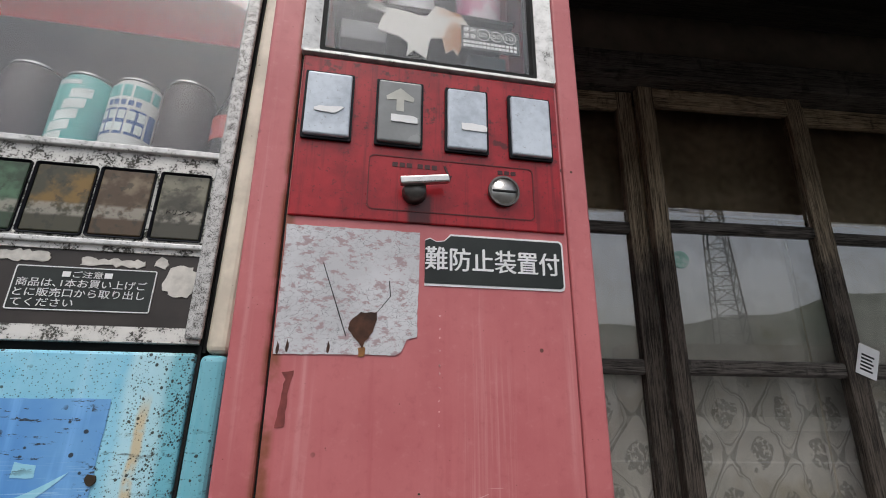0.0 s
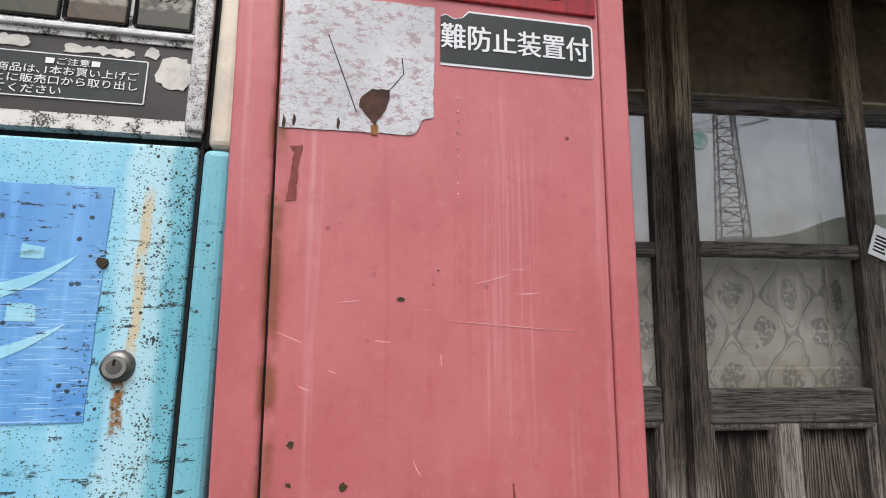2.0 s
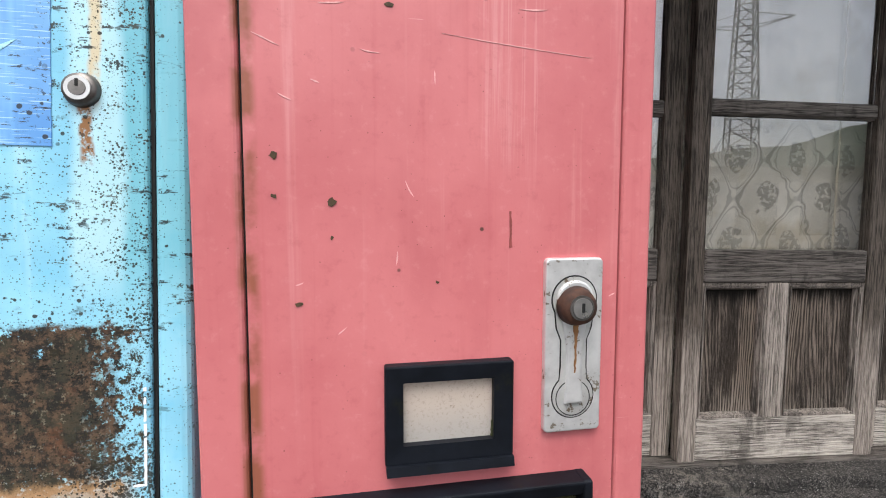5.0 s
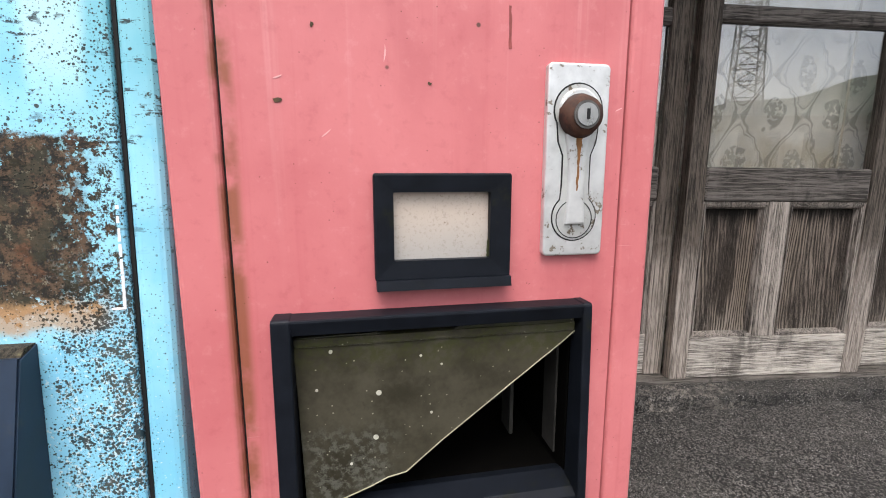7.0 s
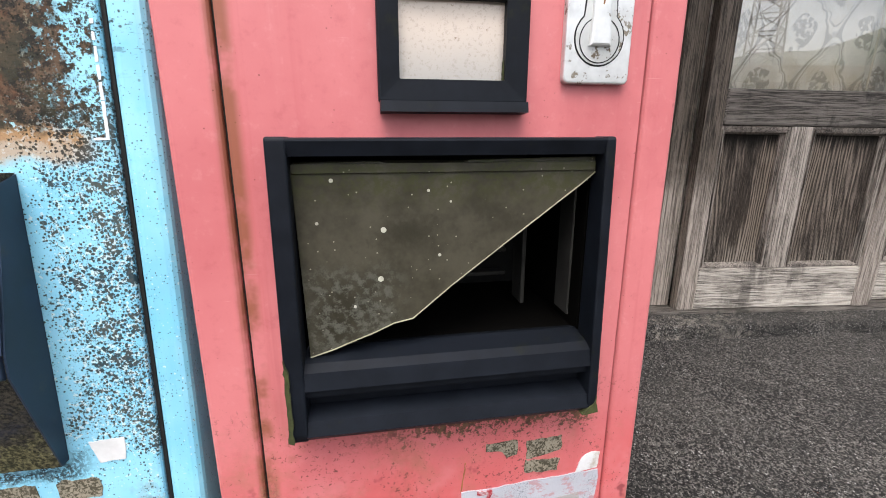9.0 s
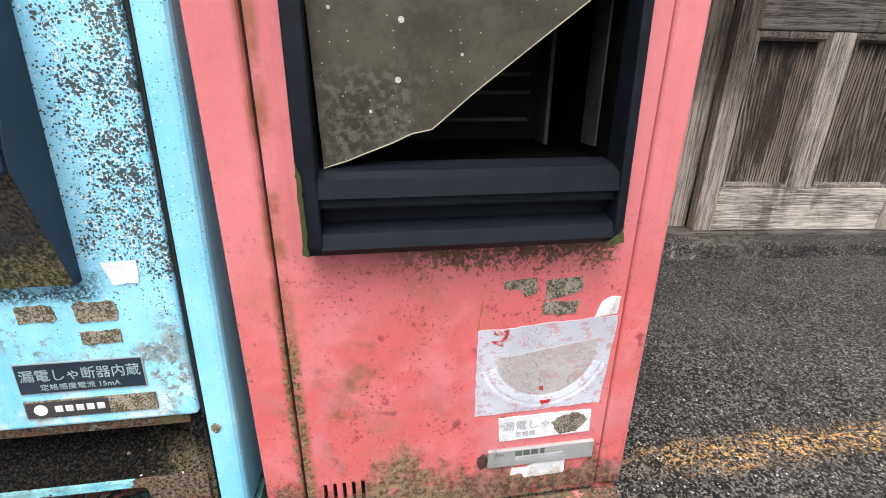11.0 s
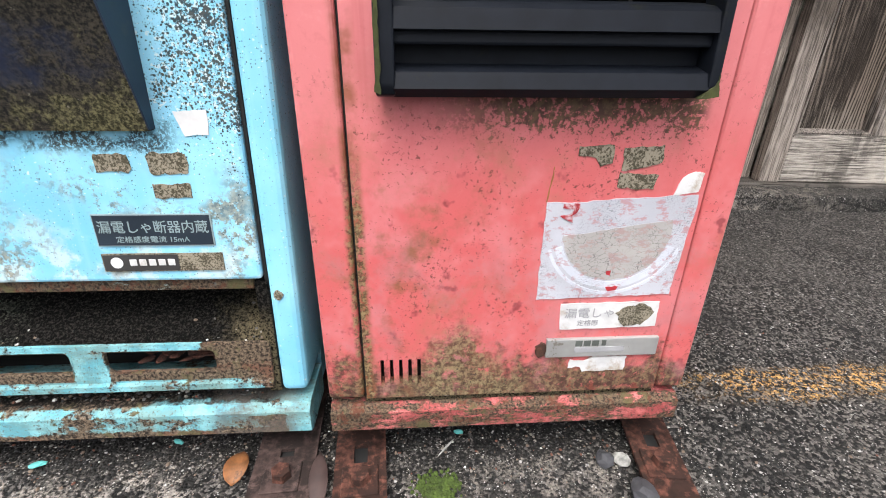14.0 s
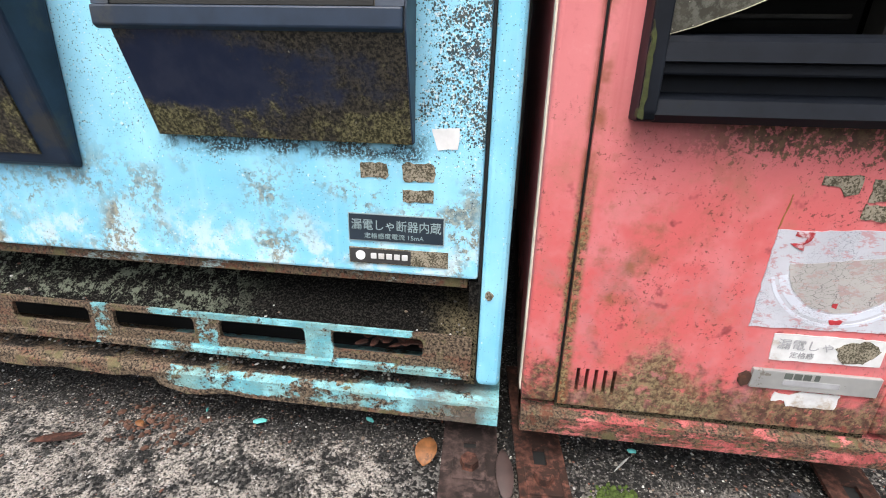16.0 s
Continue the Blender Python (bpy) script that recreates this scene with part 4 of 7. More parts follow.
def make_lace():
    g = Mat("lace_curtain", rough=0.9)
    # scrolled pattern: rings on a half-drop lattice
    wob = g.mul(g.noise(30, 2), 0.7)
    sway = g.mul(g.noise(7, 3), 0.10)
    p = g.add(g.op('COSINE', g.mul(g.add(g.x, sway), 2 * math.pi / 0.20)), g.mul(g.op('COSINE', g.mul(g.add(g.z, sway), 2 * math.pi / 0.26)), 0.9))
    arcs = g.op('MAXIMUM', g.step(g.op('ABSOLUTE', p), 0.13, 0.08), g.mul(g.step(g.op('ABSOLUTE', g.op('SUBTRACT', p, 0.32)), 0.07, 0.04), 0.8))
    q = g.add(p, wob)
    motif = g.op('MAXIMUM', g.step(q, 1.62, 1.72), g.step(q, -0.92, -1.02))
    petals = g.step(g.noise(75, 2, vec=g.scaled(1, 0.0, 0.8)), 0.42, 0.50)
    pat = g.op('MAXIMUM', g.mul(arcs, 0.9), g.mul(motif, petals))
    pat = g.mul(pat, g.step(g.z, 1.13, 1.05))
    col = g.mix(g.step(g.noise(6, 4), 0.35, 0.65), (0.58, 0.56, 0.49), (0.76, 0.73, 0.65))
    stain = g.mul(g.step(g.noise(3.5, 5, 0.7), 0.48, 0.66), 0.55)
    col = g.mix(stain, col, (0.46, 0.385, 0.25))
    col = g.mix(g.mul(pat, 0.6), col, (0.20, 0.185, 0.15))
    g.put("Base Color", col)
    g.bump(g.noise(600, 2), 0.3, 0.0005)
    return g.m


LACE = make_lace()
BROWN_CLOTH = plain("brown_curtain_cloth", (0.58, 0.46, 0.30), 0.95, vary=0.35, scale=30, bump=0.2)
curtain("lace_curtain", -0.85, 0.475, 0.085, 0.06, 1.66, LACE, 0.075, 0.020, "greyed patterned lace curtain hanging behind the door glass")
curtain("lace_curtain", 0.455, 1.28, 0.106, 0.06, 1.66, LACE, 0.075, 0.014, "greyed patterned lace curtain overlapped by its neighbour")
hem = part("curtain_hem", box(0.468, 0.476, 0.056, 0.0585, 0.06, 1.65, 0.001, 1), plain("yellowed_hem_tape", (0.46, 0.42, 0.33), 0.9, vary=0.2, scale=50))
hem.matrix_world = HOUSE
tagged(hem, "yellowed hem tape along the lace curtain's edge", "hem")
curtain("brown_curtain", -0.85, 1.28, 0.135, 0.9, 2.15, BROWN_CLOTH, 0.10, 0.022, "dull brown curtain hanging behind the upper glass")
rod = part("curtain_rod", box(-0.85, 1.28, 0.060, 0.064, 1.654, 1.661), CREAM)
rod.matrix_world = HOUSE
tagged(rod, "thin pale curtain rod behind the glass", "rod")

seal = part("round_sticker", disc(0.030, 1.475, 0.030, 0.0140, 0.0165, 32), plain("pale_green_vinyl", (0.36, 0.62, 0.52), 0.4, vary=0.2, scale=60, dirt=(0.62, 0.72, 0.66), dirt_at=0.52))
seal.matrix_world = HOUSE
tagged(seal, "round pale green sticker on the door glass", "sticker")
tagp = part("paper_tag", box(-0.036, 0.036, -0.0015, 0.0, -0.050, 0.050), WHITE)
tagp.matrix_world = HOUSE @ pose(0.612, -0.003, 1.155, 0, 22, 0)
tagged(tagp, "small white printed paper tag pinned to the door stile", "tag")
for k in range(5):
    part("print_bar", box(-0.024, 0.020 - 0.006 * (k % 2), -0.0021, -0.001, -0.034 + 0.012 * k, -0.028 + 0.012 * k), DARK, tagp)


# ---- red machine ----
red = thing("vending_machine", "faded red slim drinks vending machine with rusted foot", "vending machine")
XL, XR, GL, GR = -0.168, 0.1885, -0.1325, 0.1595
part("cabinet", box(XL + 0.001, XR - 0.001, 0.22, 0.60, 0.05, 1.86, 0.006), RED, red)
for bounds in ((XL + 0.001, XL + 0.004, 0.012, 0.23, 0.05, 1.86), (XR - 0.004, XR - 0.001, 0.012, 0.23, 0.05, 1.86), (XL + 0.003, XR - 0.003, 0.012, 0.23, 1.856, 1.86), (XL + 0.003, XR - 0.003, 0.014, 0.018, 0.09, 0.40), (XL + 0.003, XR - 0.003, 0.014, 0.018, 0.70, 1.40), (XL + 0.003, XR - 0.003, 0.012, 0.03, 1.80, 1.86)):
    part("casing_panel", box(*bounds), RED, red)
part("frame_post", box(XL, GL - 0.0012, 0.0, 0.04, 0.088, 1.86, 0.004, 3), RED, red)
part("frame_post", box(GR + 0.0012, XR, 0.0, 0.04, 0.088, 1.86, 0.004, 3), RED, red)
part("left_edge_trim", box(XL - 0.0015, XL + 0.0006, 0.016, 0.034, 0.088, 1.86, 0.0006, 1), CREAM, red, "pale edge strip")
PORT = (-0.1060, 0.1305, 0.372, 0.589)
door_holes = [(-0.0970, 0.1280, 0.425, 0.5800), (-0.019, 0.050, 0.627, 0.675)] + [(-0.1165 + 0.0087 * i, -0.1130 + 0.0087 * i, 0.1045, 0.1335) for i in range(5)]
part("door", holed(GL + 0.0012, GR - 0.0012, 0.088, 1.410, door_holes, 0.0, 0.012), RED, red)
part("inner_lining", box(GL + 0.004, GR - 0.004, 0.2, 0.21, 0.09, 0.66), DARK, red)
part("vent_backing", box(-0.125, -0.07, 0.0122, 0.0138, 0.1, 0.14), DARK, red)

for gx0 in (GL, GR):
    part("door_seam", box(gx0 - 0.0010, gx0 + 0.0010, 0.0045, 0.011, 0.088, 1.410), DARK, red)

# coin panel
coin = part("coin_panel", box(GL + 0.002, GR - 0.0035, -0.0025, 0.01, 1.2255, 1.4095, 0.0015, 2), DEEP_RED, red, "glossy deep red coin panel")
part("engraved_border", ring(rrect(-0.0564, 0.1226, 1.2375, 1.2985, 0.006), rrect(-0.0552, 0.1214, 1.2387, 1.2973, 0.0055), -0.0031, -0.002), plain("dark_red_line", (0.12, 0.008, 0.01), 0.5), coin)
for i, (a, b2) in enumerate(((-0.1257, -0.0764), (-0.0515, -0.0020), (0.0237, 0.0712), (0.0965, 0.1460))):
    a, b2 = a + 0.0018, b2 - 0.0018
    part("button_bezel", ring(rrect(a - 0.0025, b2 + 0.0025, 1.3085, 1.3880, 0.002), rrect(a - 0.0002, b2 + 0.0002, 1.3113, 1.3852, 0.0015), -0.006, -0.002), BLACK, coin)
    bt = part("select_button", box(a, b2, -0.010, -0.002, 1.3115, 1.3850, 0.0022, 3), (SMOKE if i == 1 else BUTTON), coin, "smoky clear selection button" if i == 1 else "milky selection button")
    if i < 3:
        cx, cz = ((a + b2) / 2 + (0.001, 0.004, 0.006)[i], 1.340 - 0.001 * i)
        out = ((-0.015, 0.0005), (-0.014, -0.002), (0.006, -0.004), (0.015, 0.0035), (0.013, 0.0045), (-0.01, 0.003)) if i == 0 else ((-0.013, -0.004), (0.015, -0.0045), (0.015, 0.0015), (0.011, 0.004), (-0.013, 0.0045))
        part("price_scrap", prism(ragged([(cx + x, cz + z) for x, z in out], 0.004, 0.0005, i), -0.0112, -0.0100), WHITE, bt, "torn white price scrap")
    if i == 1:
        ax = (a + b2) / 2
        part("arrow_print", prism([(ax - 0.004, 1.348), (ax + 0.004, 1.348), (ax + 0.004, 1.362), (ax + 0.014, 1.360), (ax + 0.015, 1.365), (ax, 1.376), (ax - 0.015, 1.365), (ax - 0.014, 1.360), (ax - 0.004, 1.362)], -0.0105, -0.0100), plain("pale_print", (0.42, 0.42, 0.38), 0.5), bt)
# coin return lever
lever = part("return_lever", disc(-0.0085, 1.2585, 0.0105, -0.016, -0.002, 24, 0.013), STEEL_DARK, coin, "tarnished coin return lever", True)
part("lever_arm", join(box(-0.024, 0.026, -0.0225, -0.014, -0.0040, 0.0040, 0.0015), bmesh.new()), STEEL, lever)
lever.children[0].matrix_local = pose(-0.001, 0, 1.2665, 0, -8, 0)
part("arrow_mark", prism([(0.022, 1.292), (0.0245, 1.292), (0.029, 1.281), (0.0315, 1.2815), (0.0285, 1.274), (0.0245, 1.2805), (0.0265, 1.281)], -0.0032, -0.0024), plain("dark_mark", (0.05, 0.008, 0.01), 0.5), coin)
for k in range(6):
    part("worn_print", box(-0.032 + 0.0075 * k + (0.004 if k > 2 else 0), -0.0265 + 0.0075 * k + (0.004 if k > 2 else 0), -0.0030, -0.0024, 1.2865, 1.2915), coin.children[0].data.materials[0], coin)
for k in range(3):
    part("worn_print", box(0.082 + 0.0075 * k, 0.0875 + 0.0075 * k, -0.0030, -0.0024, 1.2885, 1.2930), coin.children[0].data.materials[0], coin)
slot = part("coin_slot", disc(0.0877, 1.2680, 0.0158, -0.0065, -0.002, 40, 0.0168), STEEL, coin, "round steel coin slot", True)
part("slot_rim", ring([(0.0877 + 0.0172 * math.cos(a * math.pi / 20), 1.268 + 0.0172 * math.sin(a * math.pi / 20)) for a in range(40)], [(0.0877 + 0.0150 * math.cos(a * math.pi / 20), 1.268 + 0.0150 * math.sin(a * math.pi / 20)) for a in range(40)], -0.0072, -0.002), STEEL_DARK, slot)
part("slot_opening", box(0.0745, 0.1010, -0.0075, -0.006, 1.2663, 1.2690, 0.0004, 1), DARK, slot)

# display window of the red machine
part("display_frame", ring(rrect(GL - 0.002, GR - 0.002, 1.4125, 1.80, 0.003), rrect(-0.1165, 0.1365, 1.4205, 1.79, 0.003), -0.006, 0.03, slope=0.006, bevel=0.0015), ALU, red, "white aluminium window frame with mould")
part("display_seal", ring(rrect(-0.1165, 0.1365, 1.4205, 1.79, 0.003), rrect(-0.1125, 0.1325, 1.4255, 1.786, 0.003), 0.001, 0.03), DARK, red)
gl = part("display_glass", box(-0.114, 0.134, 0.007, 0.0095, 1.424, 1.788), make_glass("clear_display_glass", (0.97, 0.98, 0.98), 0.0, 0.22), red)
gl.visible_shadow = False
part("display_floor", box(-0.114, 0.134, 0.03, 0.16, 1.418, 1.424), DARK, red)
part("display_back", box(-0.114, 0.134, 0.155, 0.16, 1.42, 1.79), BLACK, red)
torn = [(-0.040, 1.505), (0.005, 1.500), (0.018, 1.520), (0.05, 1.512), (0.062, 1.496), (0.118, 1.487), (0.121, 1.470), (0.092, 1.462), (0.058, 1.471), (0.047, 1.447), (0.040, 1.456), (0.032, 1.448), (0.026, 1.472), (0.012, 1.468), (0.008, 1.438), (-0.008, 1.446), (-0.018, 1.436), (-0.016, 1.457), (-0.028, 1.464), (-0.055, 1.470), (-0.050, 1.486)]
g = Mat("rust_stained_paper", rough=0.9)
st = g.mul(g.near(g.x, 0.052, 0.012, 0.03), g.step(g.noise(30, 5), 0.36, 0.6))
g.put("Base Color", g.mix(st, g.mix(g.noise(20, 4), (0.50, 0.49, 0.46), (0.68, 0.67, 0.64)), (0.36, 0.15, 0.045)))
part("display_shelf", box(-0.114, 0.134, 0.060, 0.155, 1.549, 1.5565, 0.001), BLACK, red)
torn = [(x, z + 0.020) for x, z in torn]
part("torn_paper", prism(ragged(torn, 0.01, 0.001, 5), 0.036, 0.0375), g.m, red, "torn rust-stained paper inside the display")
card = part("price_card", box(0.048, 0.124, 0.020, 0.0215, 1.437, 1.472), LABEL_BLACK, red, "black card about usable coins")
card.matrix_local = pose(0, 0, 0.029)
lettering("使用", 0.050, 1.4625, 0.0085, 0.0195, WHITE, card)
lettering("硬貨", 0.050, 1.4530, 0.0085, 0.0195, WHITE, card)
for x, r, s in ((0.076, 0.0088, "100"), (0.0935, 0.0078, "50"), (0.1105, 0.0088, "10")):
    part("coin_ring", ring([(x + r * math.cos(a * math.pi / 12), 1.4605 + r * math.sin(a * math.pi / 12)) for a in range(24)], [(x + (r - 0.0008) * math.cos(a * math.pi / 12), 1.4605 + (r - 0.0008) * math.sin(a * math.pi / 12)) for a in range(24)], 0.0192, 0.02), WHITE, card)
    lettering(s, x - 0.0052, 1.4575, 0.0085, 0.0195, WHITE, card, width=0.0104)
for k in range(2):
    for j in range(14):
        part("print_bar", box(0.0505 + 0.0050 * j, 0.0545 + 0.0050 * j, 0.0194, 0.02, 1.4405 + 0.0055 * k, 1.4440 + 0.0055 * k), WHITE, card)
part("grey_box", box(-0.100, -0.042, 0.05, 0.08, 1.483, 1.512, 0.002), plain("grey_plastic", (0.13, 0.14, 0.15), 0.4), red)
part("grey_box", box(0.066, 0.116, 0.05, 0.08, 1.463, 1.485, 0.002), plain("slate_plastic", (0.10, 0.13, 0.15), 0.4), red)
CAN_PINK = plain("faded_pink_can", (0.62, 0.22, 0.26), 0.4, vary=0.3, scale=20)
CAN_WHITE = plain("white_can", (0.66, 0.66, 0.68), 0.35, vary=0.15, scale=20)
CAN_PURPLE = plain("white_and_magenta_can", (0.55, 0.16, 0.30), 0.35, vary=0.3, scale=14, dirt=(0.70, 0.68, 0.70), dirt_at=0.5)


def can(name, x, y, z, mat, r=0.033, h=0.122, label="", band=None, m=None):
    b = bmesh.new()
    prof = [(0.0, 0.002), (r * 0.80, 0.0), (r * 0.86, 0.003), (r, 0.010), (r, h - 0.010), (r * 0.88, h - 0.002), (r * 0.86, h), (r * 0.80, h), (r * 0.79, h - 0.004), (0.0, h - 0.005)]
    n = 28
    rows = [[b.verts.new((q * math.cos(2 * math.pi * i / n), q * math.sin(2 * math.pi * i / n), s)) for i in range(n)] for q, s in prof[1:-1]]
    for k in range(len(rows) - 1):
        for i in range(n):
            b.faces.new((rows[k][i], rows[k][(i + 1) % n], rows[k + 1][(i + 1) % n], rows[k + 1][i]))
    b.faces.new(rows[0])
    b.faces.new(rows[-1])
    ob = part(name, b, mat, smooth=True)
    ob.matrix_world = (m or Matrix()) @ pose(x, y, z)
    tagged(ob, label, "can", "display cans")
    top = part("can_rim", ring([(0.875 * r * math.cos(2 * math.pi * i / n), 0.875 * r * math.sin(2 * math.pi * i / n)) for i in range(n)], [(0.80 * r * math.cos(2 * math.pi * i / n), 0.80 * r * math.sin(2 * math.pi * i / n)) for i in range(n)], 0, 0.003), STEEL, ob, "steel rim")
    top.matrix_local = pose(0, 0, h + 0.002, 90, 0, 0)
    return ob


can("drinks_can", -0.082, 0.105, 1.5570, CAN_PINK, label="faded pink sample can behind the glass")
can("drinks_can", -0.006, 0.105, 1.5570, CAN_WHITE, label="white sample can behind the glass")
can("drinks_can", 0.095, 0.105, 1.5570, CAN_PURPLE, label="white and magenta sample can behind the glass")
ptag = part("price_tag", prism([(-0.068, 1.543), (-0.036, 1.533), (-0.034, 1.542), (-0.064, 1.553)], 0.0560, 0.0575), plain("silver_tag", (0.45, 0.45, 0.43), 0.4), red, "price tag reading 120 yen")
lettering("¥120", -0.0655, 1.5445, 0.010, 0.0555, DARK, ptag, rot=-14)

# stickers on the red door
st1 = [(-0.1298, 1.2165), (-0.0012, 1.2165), (-0.0022, 1.113), (-0.012, 1.110), (-0.017, 1.0975), (-0.022, 1.0955), (-0.130, 1.0950)]
s1 = part("sticker", prism(ragged(st1, 0.006, 0.0005, 3), -0.0009, 0.001), STICKER, red, "big peeling crazed white sticker")
part("rust_blister", prism(ragged([(-0.066, 1.117), (-0.0645, 1.127), (-0.055, 1.134), (-0.040, 1.1345), (-0.040, 1.127), (-0.044, 1.116), (-0.050, 1.107), (-0.053, 1.101), (-0.056, 1.106)], 0.003, 0.0006, 8), -0.0015, 0.001), RUST, s1, "rust blister broken through the sticker")
part("rust_drip", prism(ragged([(-0.056, 1.102), (-0.050, 1.103), (-0.0505, 1.094), (-0.055, 1.094)], 0.003, 0.0008, 4), -0.0012, 0.001), RUST_RUN, s1)
for pts in (((-0.093, 1.180), (-0.068, 1.112)), ((-0.040, 1.135), (-0.0285, 1.150)), ((-0.0285, 1.150), (-0.030, 1.165))):
    (x0, z0), (x1, z1) = pts
    part("tear", prism([(x0 - 0.0004, z0), (x0 + 0.0004, z0), (x1 + 0.0005, z1), (x1 - 0.0005, z1)], -0.00115, 0.0), DARK, s1)
for x, z in ((-0.127, 1.099), (-0.119, 1.101), (-0.0835, 1.1005)):
    part("tear", prism(ragged([(x - 0.0012, z - 0.004), (x + 0.0015, z - 0.004), (x + 0.0018, z + 0.003), (x, z + 0.007)], 0.003, 0.0006, 2), -0.0012, 0), RUST, s1)
lab = [(0.0042, 1.2095), (0.009, 1.212), (0.016, 1.2085), (0.024, 1.2100), (0.030, 1.2170)] + [p for p in rrect(0.0042, 0.1525, 1.1625, 1.2172, 0.005)[:5]][::-1] + [(0.1525, 1.1675), (0.1510, 1.1635), (0.1475, 1.1625), (0.0042, 1.1625)]
s2 = part("warning_label", prism(lab, -0.0008, 0.001), WHITE, red, "black theft prevention label with white writing, torn at one end")
part("label_face", prism([(0.0042, 1.2085), (0.009, 1.2108), (0.016, 1.2075), (0.024, 1.2090), (0.0305, 1.2150)] + [p for p in rrect(0.0062, 0.1505, 1.165, 1.2150, 0.004)[:5]][::-1] + [(0.1505, 1.1685), (0.1495, 1.1660), (0.1465, 1.165), (0.0042, 1.165)], -0.0013, 0.0), LABEL_BLACK, s2)
lettering("難防止装置付", 0.0043, 1.1805, 0.026, -0.0017, WHITE, s2, width=0.1420)
lettering("難防止装置付", 0.0052, 1.1809, 0.026, -0.0016, WHITE, s2, width=0.1420)

# little damage on the door skin
hole_mat = plain("chipped_paint", (0.060, 0.038, 0.018), 0.8, vary=0.5, scale=150)
for x, z, a, b2, n in ((-0.029, 0.955, 0.0042, 0.0024, 0), (-0.111, 0.845, 0.0032, 0.0034, 1), (-0.0715, 0.812, 0.0040, 0.0042, 2), (-0.1115, 0.816, 0.0025, 0.002, 3), (-0.0715, 0.786, 0.002, 0.002, 4), (-0.096, 0.737, 0.004, 0.0014, 5), (0.007, 0.751, 0.0016, 0.0014, 6), (0.003, 0.979, 0.0012, 0.001, 7), (-0.002, 0.967, 0.0016, 0.0007, 8)):
    part("paint_chip", prism(ragged([(x + 0.8 * a * math.cos(k * 0.785), z + 0.8 * b2 * math.sin(k * 0.785)) for k in range(8)], 0.002, 0.0007, n), -0.0006, 0.0005), hole_mat, red)
tape = plain("tape_residue", (0.24, 0.055, 0.05), 0.7, vary=0.5, scale=60)
part("tape_mark", prism(ragged([(-0.1205, 1.080), (-0.110, 1.081), (-0.1130, 1.072), (-0.1145, 1.050), (-0.1150, 1.034), (-0.1225, 1.034), (-0.1205, 1.052), (-0.1175, 1.074)], 0.004, 0.0008, 4), -0.0006, 0.0005), tape, red, "dark strip of tape residue")
part("tape_mark", prism(ragged([(0.0645, 0.806), (0.0660, 0.806), (0.0668, 0.777), (0.0645, 0.777)], 0.004, 0.0004, 4), -0.0006, 0.0005), tape, red)

SCRATCH = plain("pale_scratch", (0.66, 0.36, 0.35), 0.6, vary=0.2, scale=200)


def scratch(x, z, ln, ang, curve=0.0, w=0.0005, seed=0):
    rs = random.Random(seed)
    up, lo = [], []
    for k in range(9):
        t = k / 8 - 0.5
        px, pz = ln * t, curve * (t * t - 0.08)
        c, d = math.cos(radians(ang)), math.sin(radians(ang))
        h = w * (1 - (2 * t) ** 2) * rs.uniform(0.5, 1.2) + 0.00008
        up.append((x + px * c - (pz + h) * d, z + px * d + (pz + h) * c))
        lo.append((x + px * c - (pz - h) * d, z + px * d + (pz - h) * c))
    part("scratch", prism(up + lo[::-1], -0.00035, 0.0005), SCRATCH, red)


for k, v in enumerate(((-0.0146, 0.822, 0.014, -62, 0.003), (-0.1030, 0.886, 0.010, -25, 0.001), (-0.0820, 0.898, 0.007, -20, 0.0), (-0.0430, 0.9210, 0.014, -8, 0.002),
                       (0.0050, 0.9050, 0.010, 92, 0.0), (-0.0240, 0.770, 0.011, 85, 0.002), (0.0500, 0.9720, 0.032, 16, 0.002), (0.0700, 0.9320, 0.120, -5, 0.002, 0.0003),
                       (-0.0700, 0.9530, 0.018, 5, 0.001), (-0.1150, 0.9250, 0.020, -24, 0.0), (0.0820, 0.9600, 0.022, 3, 0.002), (-0.0950, 0.752, 0.006, 20, 0.001),
                       (0.1540, 0.737, 0.006, 25, 0.0), (-0.0650, 0.716, 0.008, 40, 0.001), (-0.1200, 1.2500, 0.012, -30, -0.003), (-0.0790, 1.2480, 0.014, -62, 0.001), (-0.0730, 1.2480, 0.014, 55, 0.001))):
    scratch(*v, seed=k)
dots = random.Random(12)
for k in range(10):
    zz = 1.135 - 0.011 * k - dots.uniform(0, 0.004)
    part("glue_speck", prism(ragged([(0.0200 + dots.uniform(-0.001, 0.001) + 0.0006 * math.cos(j), zz + 0.0011 * math.sin(j)) for j in range(6)], 0.001, 0.0004, k), -0.0006, 0.0005), SCRATCH, red)

# lock plate
CXL = 0.1180
def waisted(r1, neck, r2):
    """A keyhole-like outline: a round head, a waist and a round foot."""
    pts = [(CXL + r1 * math.cos(radians(a)), 0.7350 + r1 * math.sin(radians(a))) for a in range(-30, 211, 12)]
    pts += [(CXL - neck - 0.004, 0.7120), (CXL - neck, 0.7020), (CXL - neck, 0.6800)]
    pts += [(CXL + r2 * math.cos(radians(a)), 0.6555 + r2 * math.sin(radians(a))) for a in range(132, 409, 12)]
    return pts + [(CXL + neck, 0.6800), (CXL + neck, 0.7020), (CXL + neck + 0.004, 0.7120)]


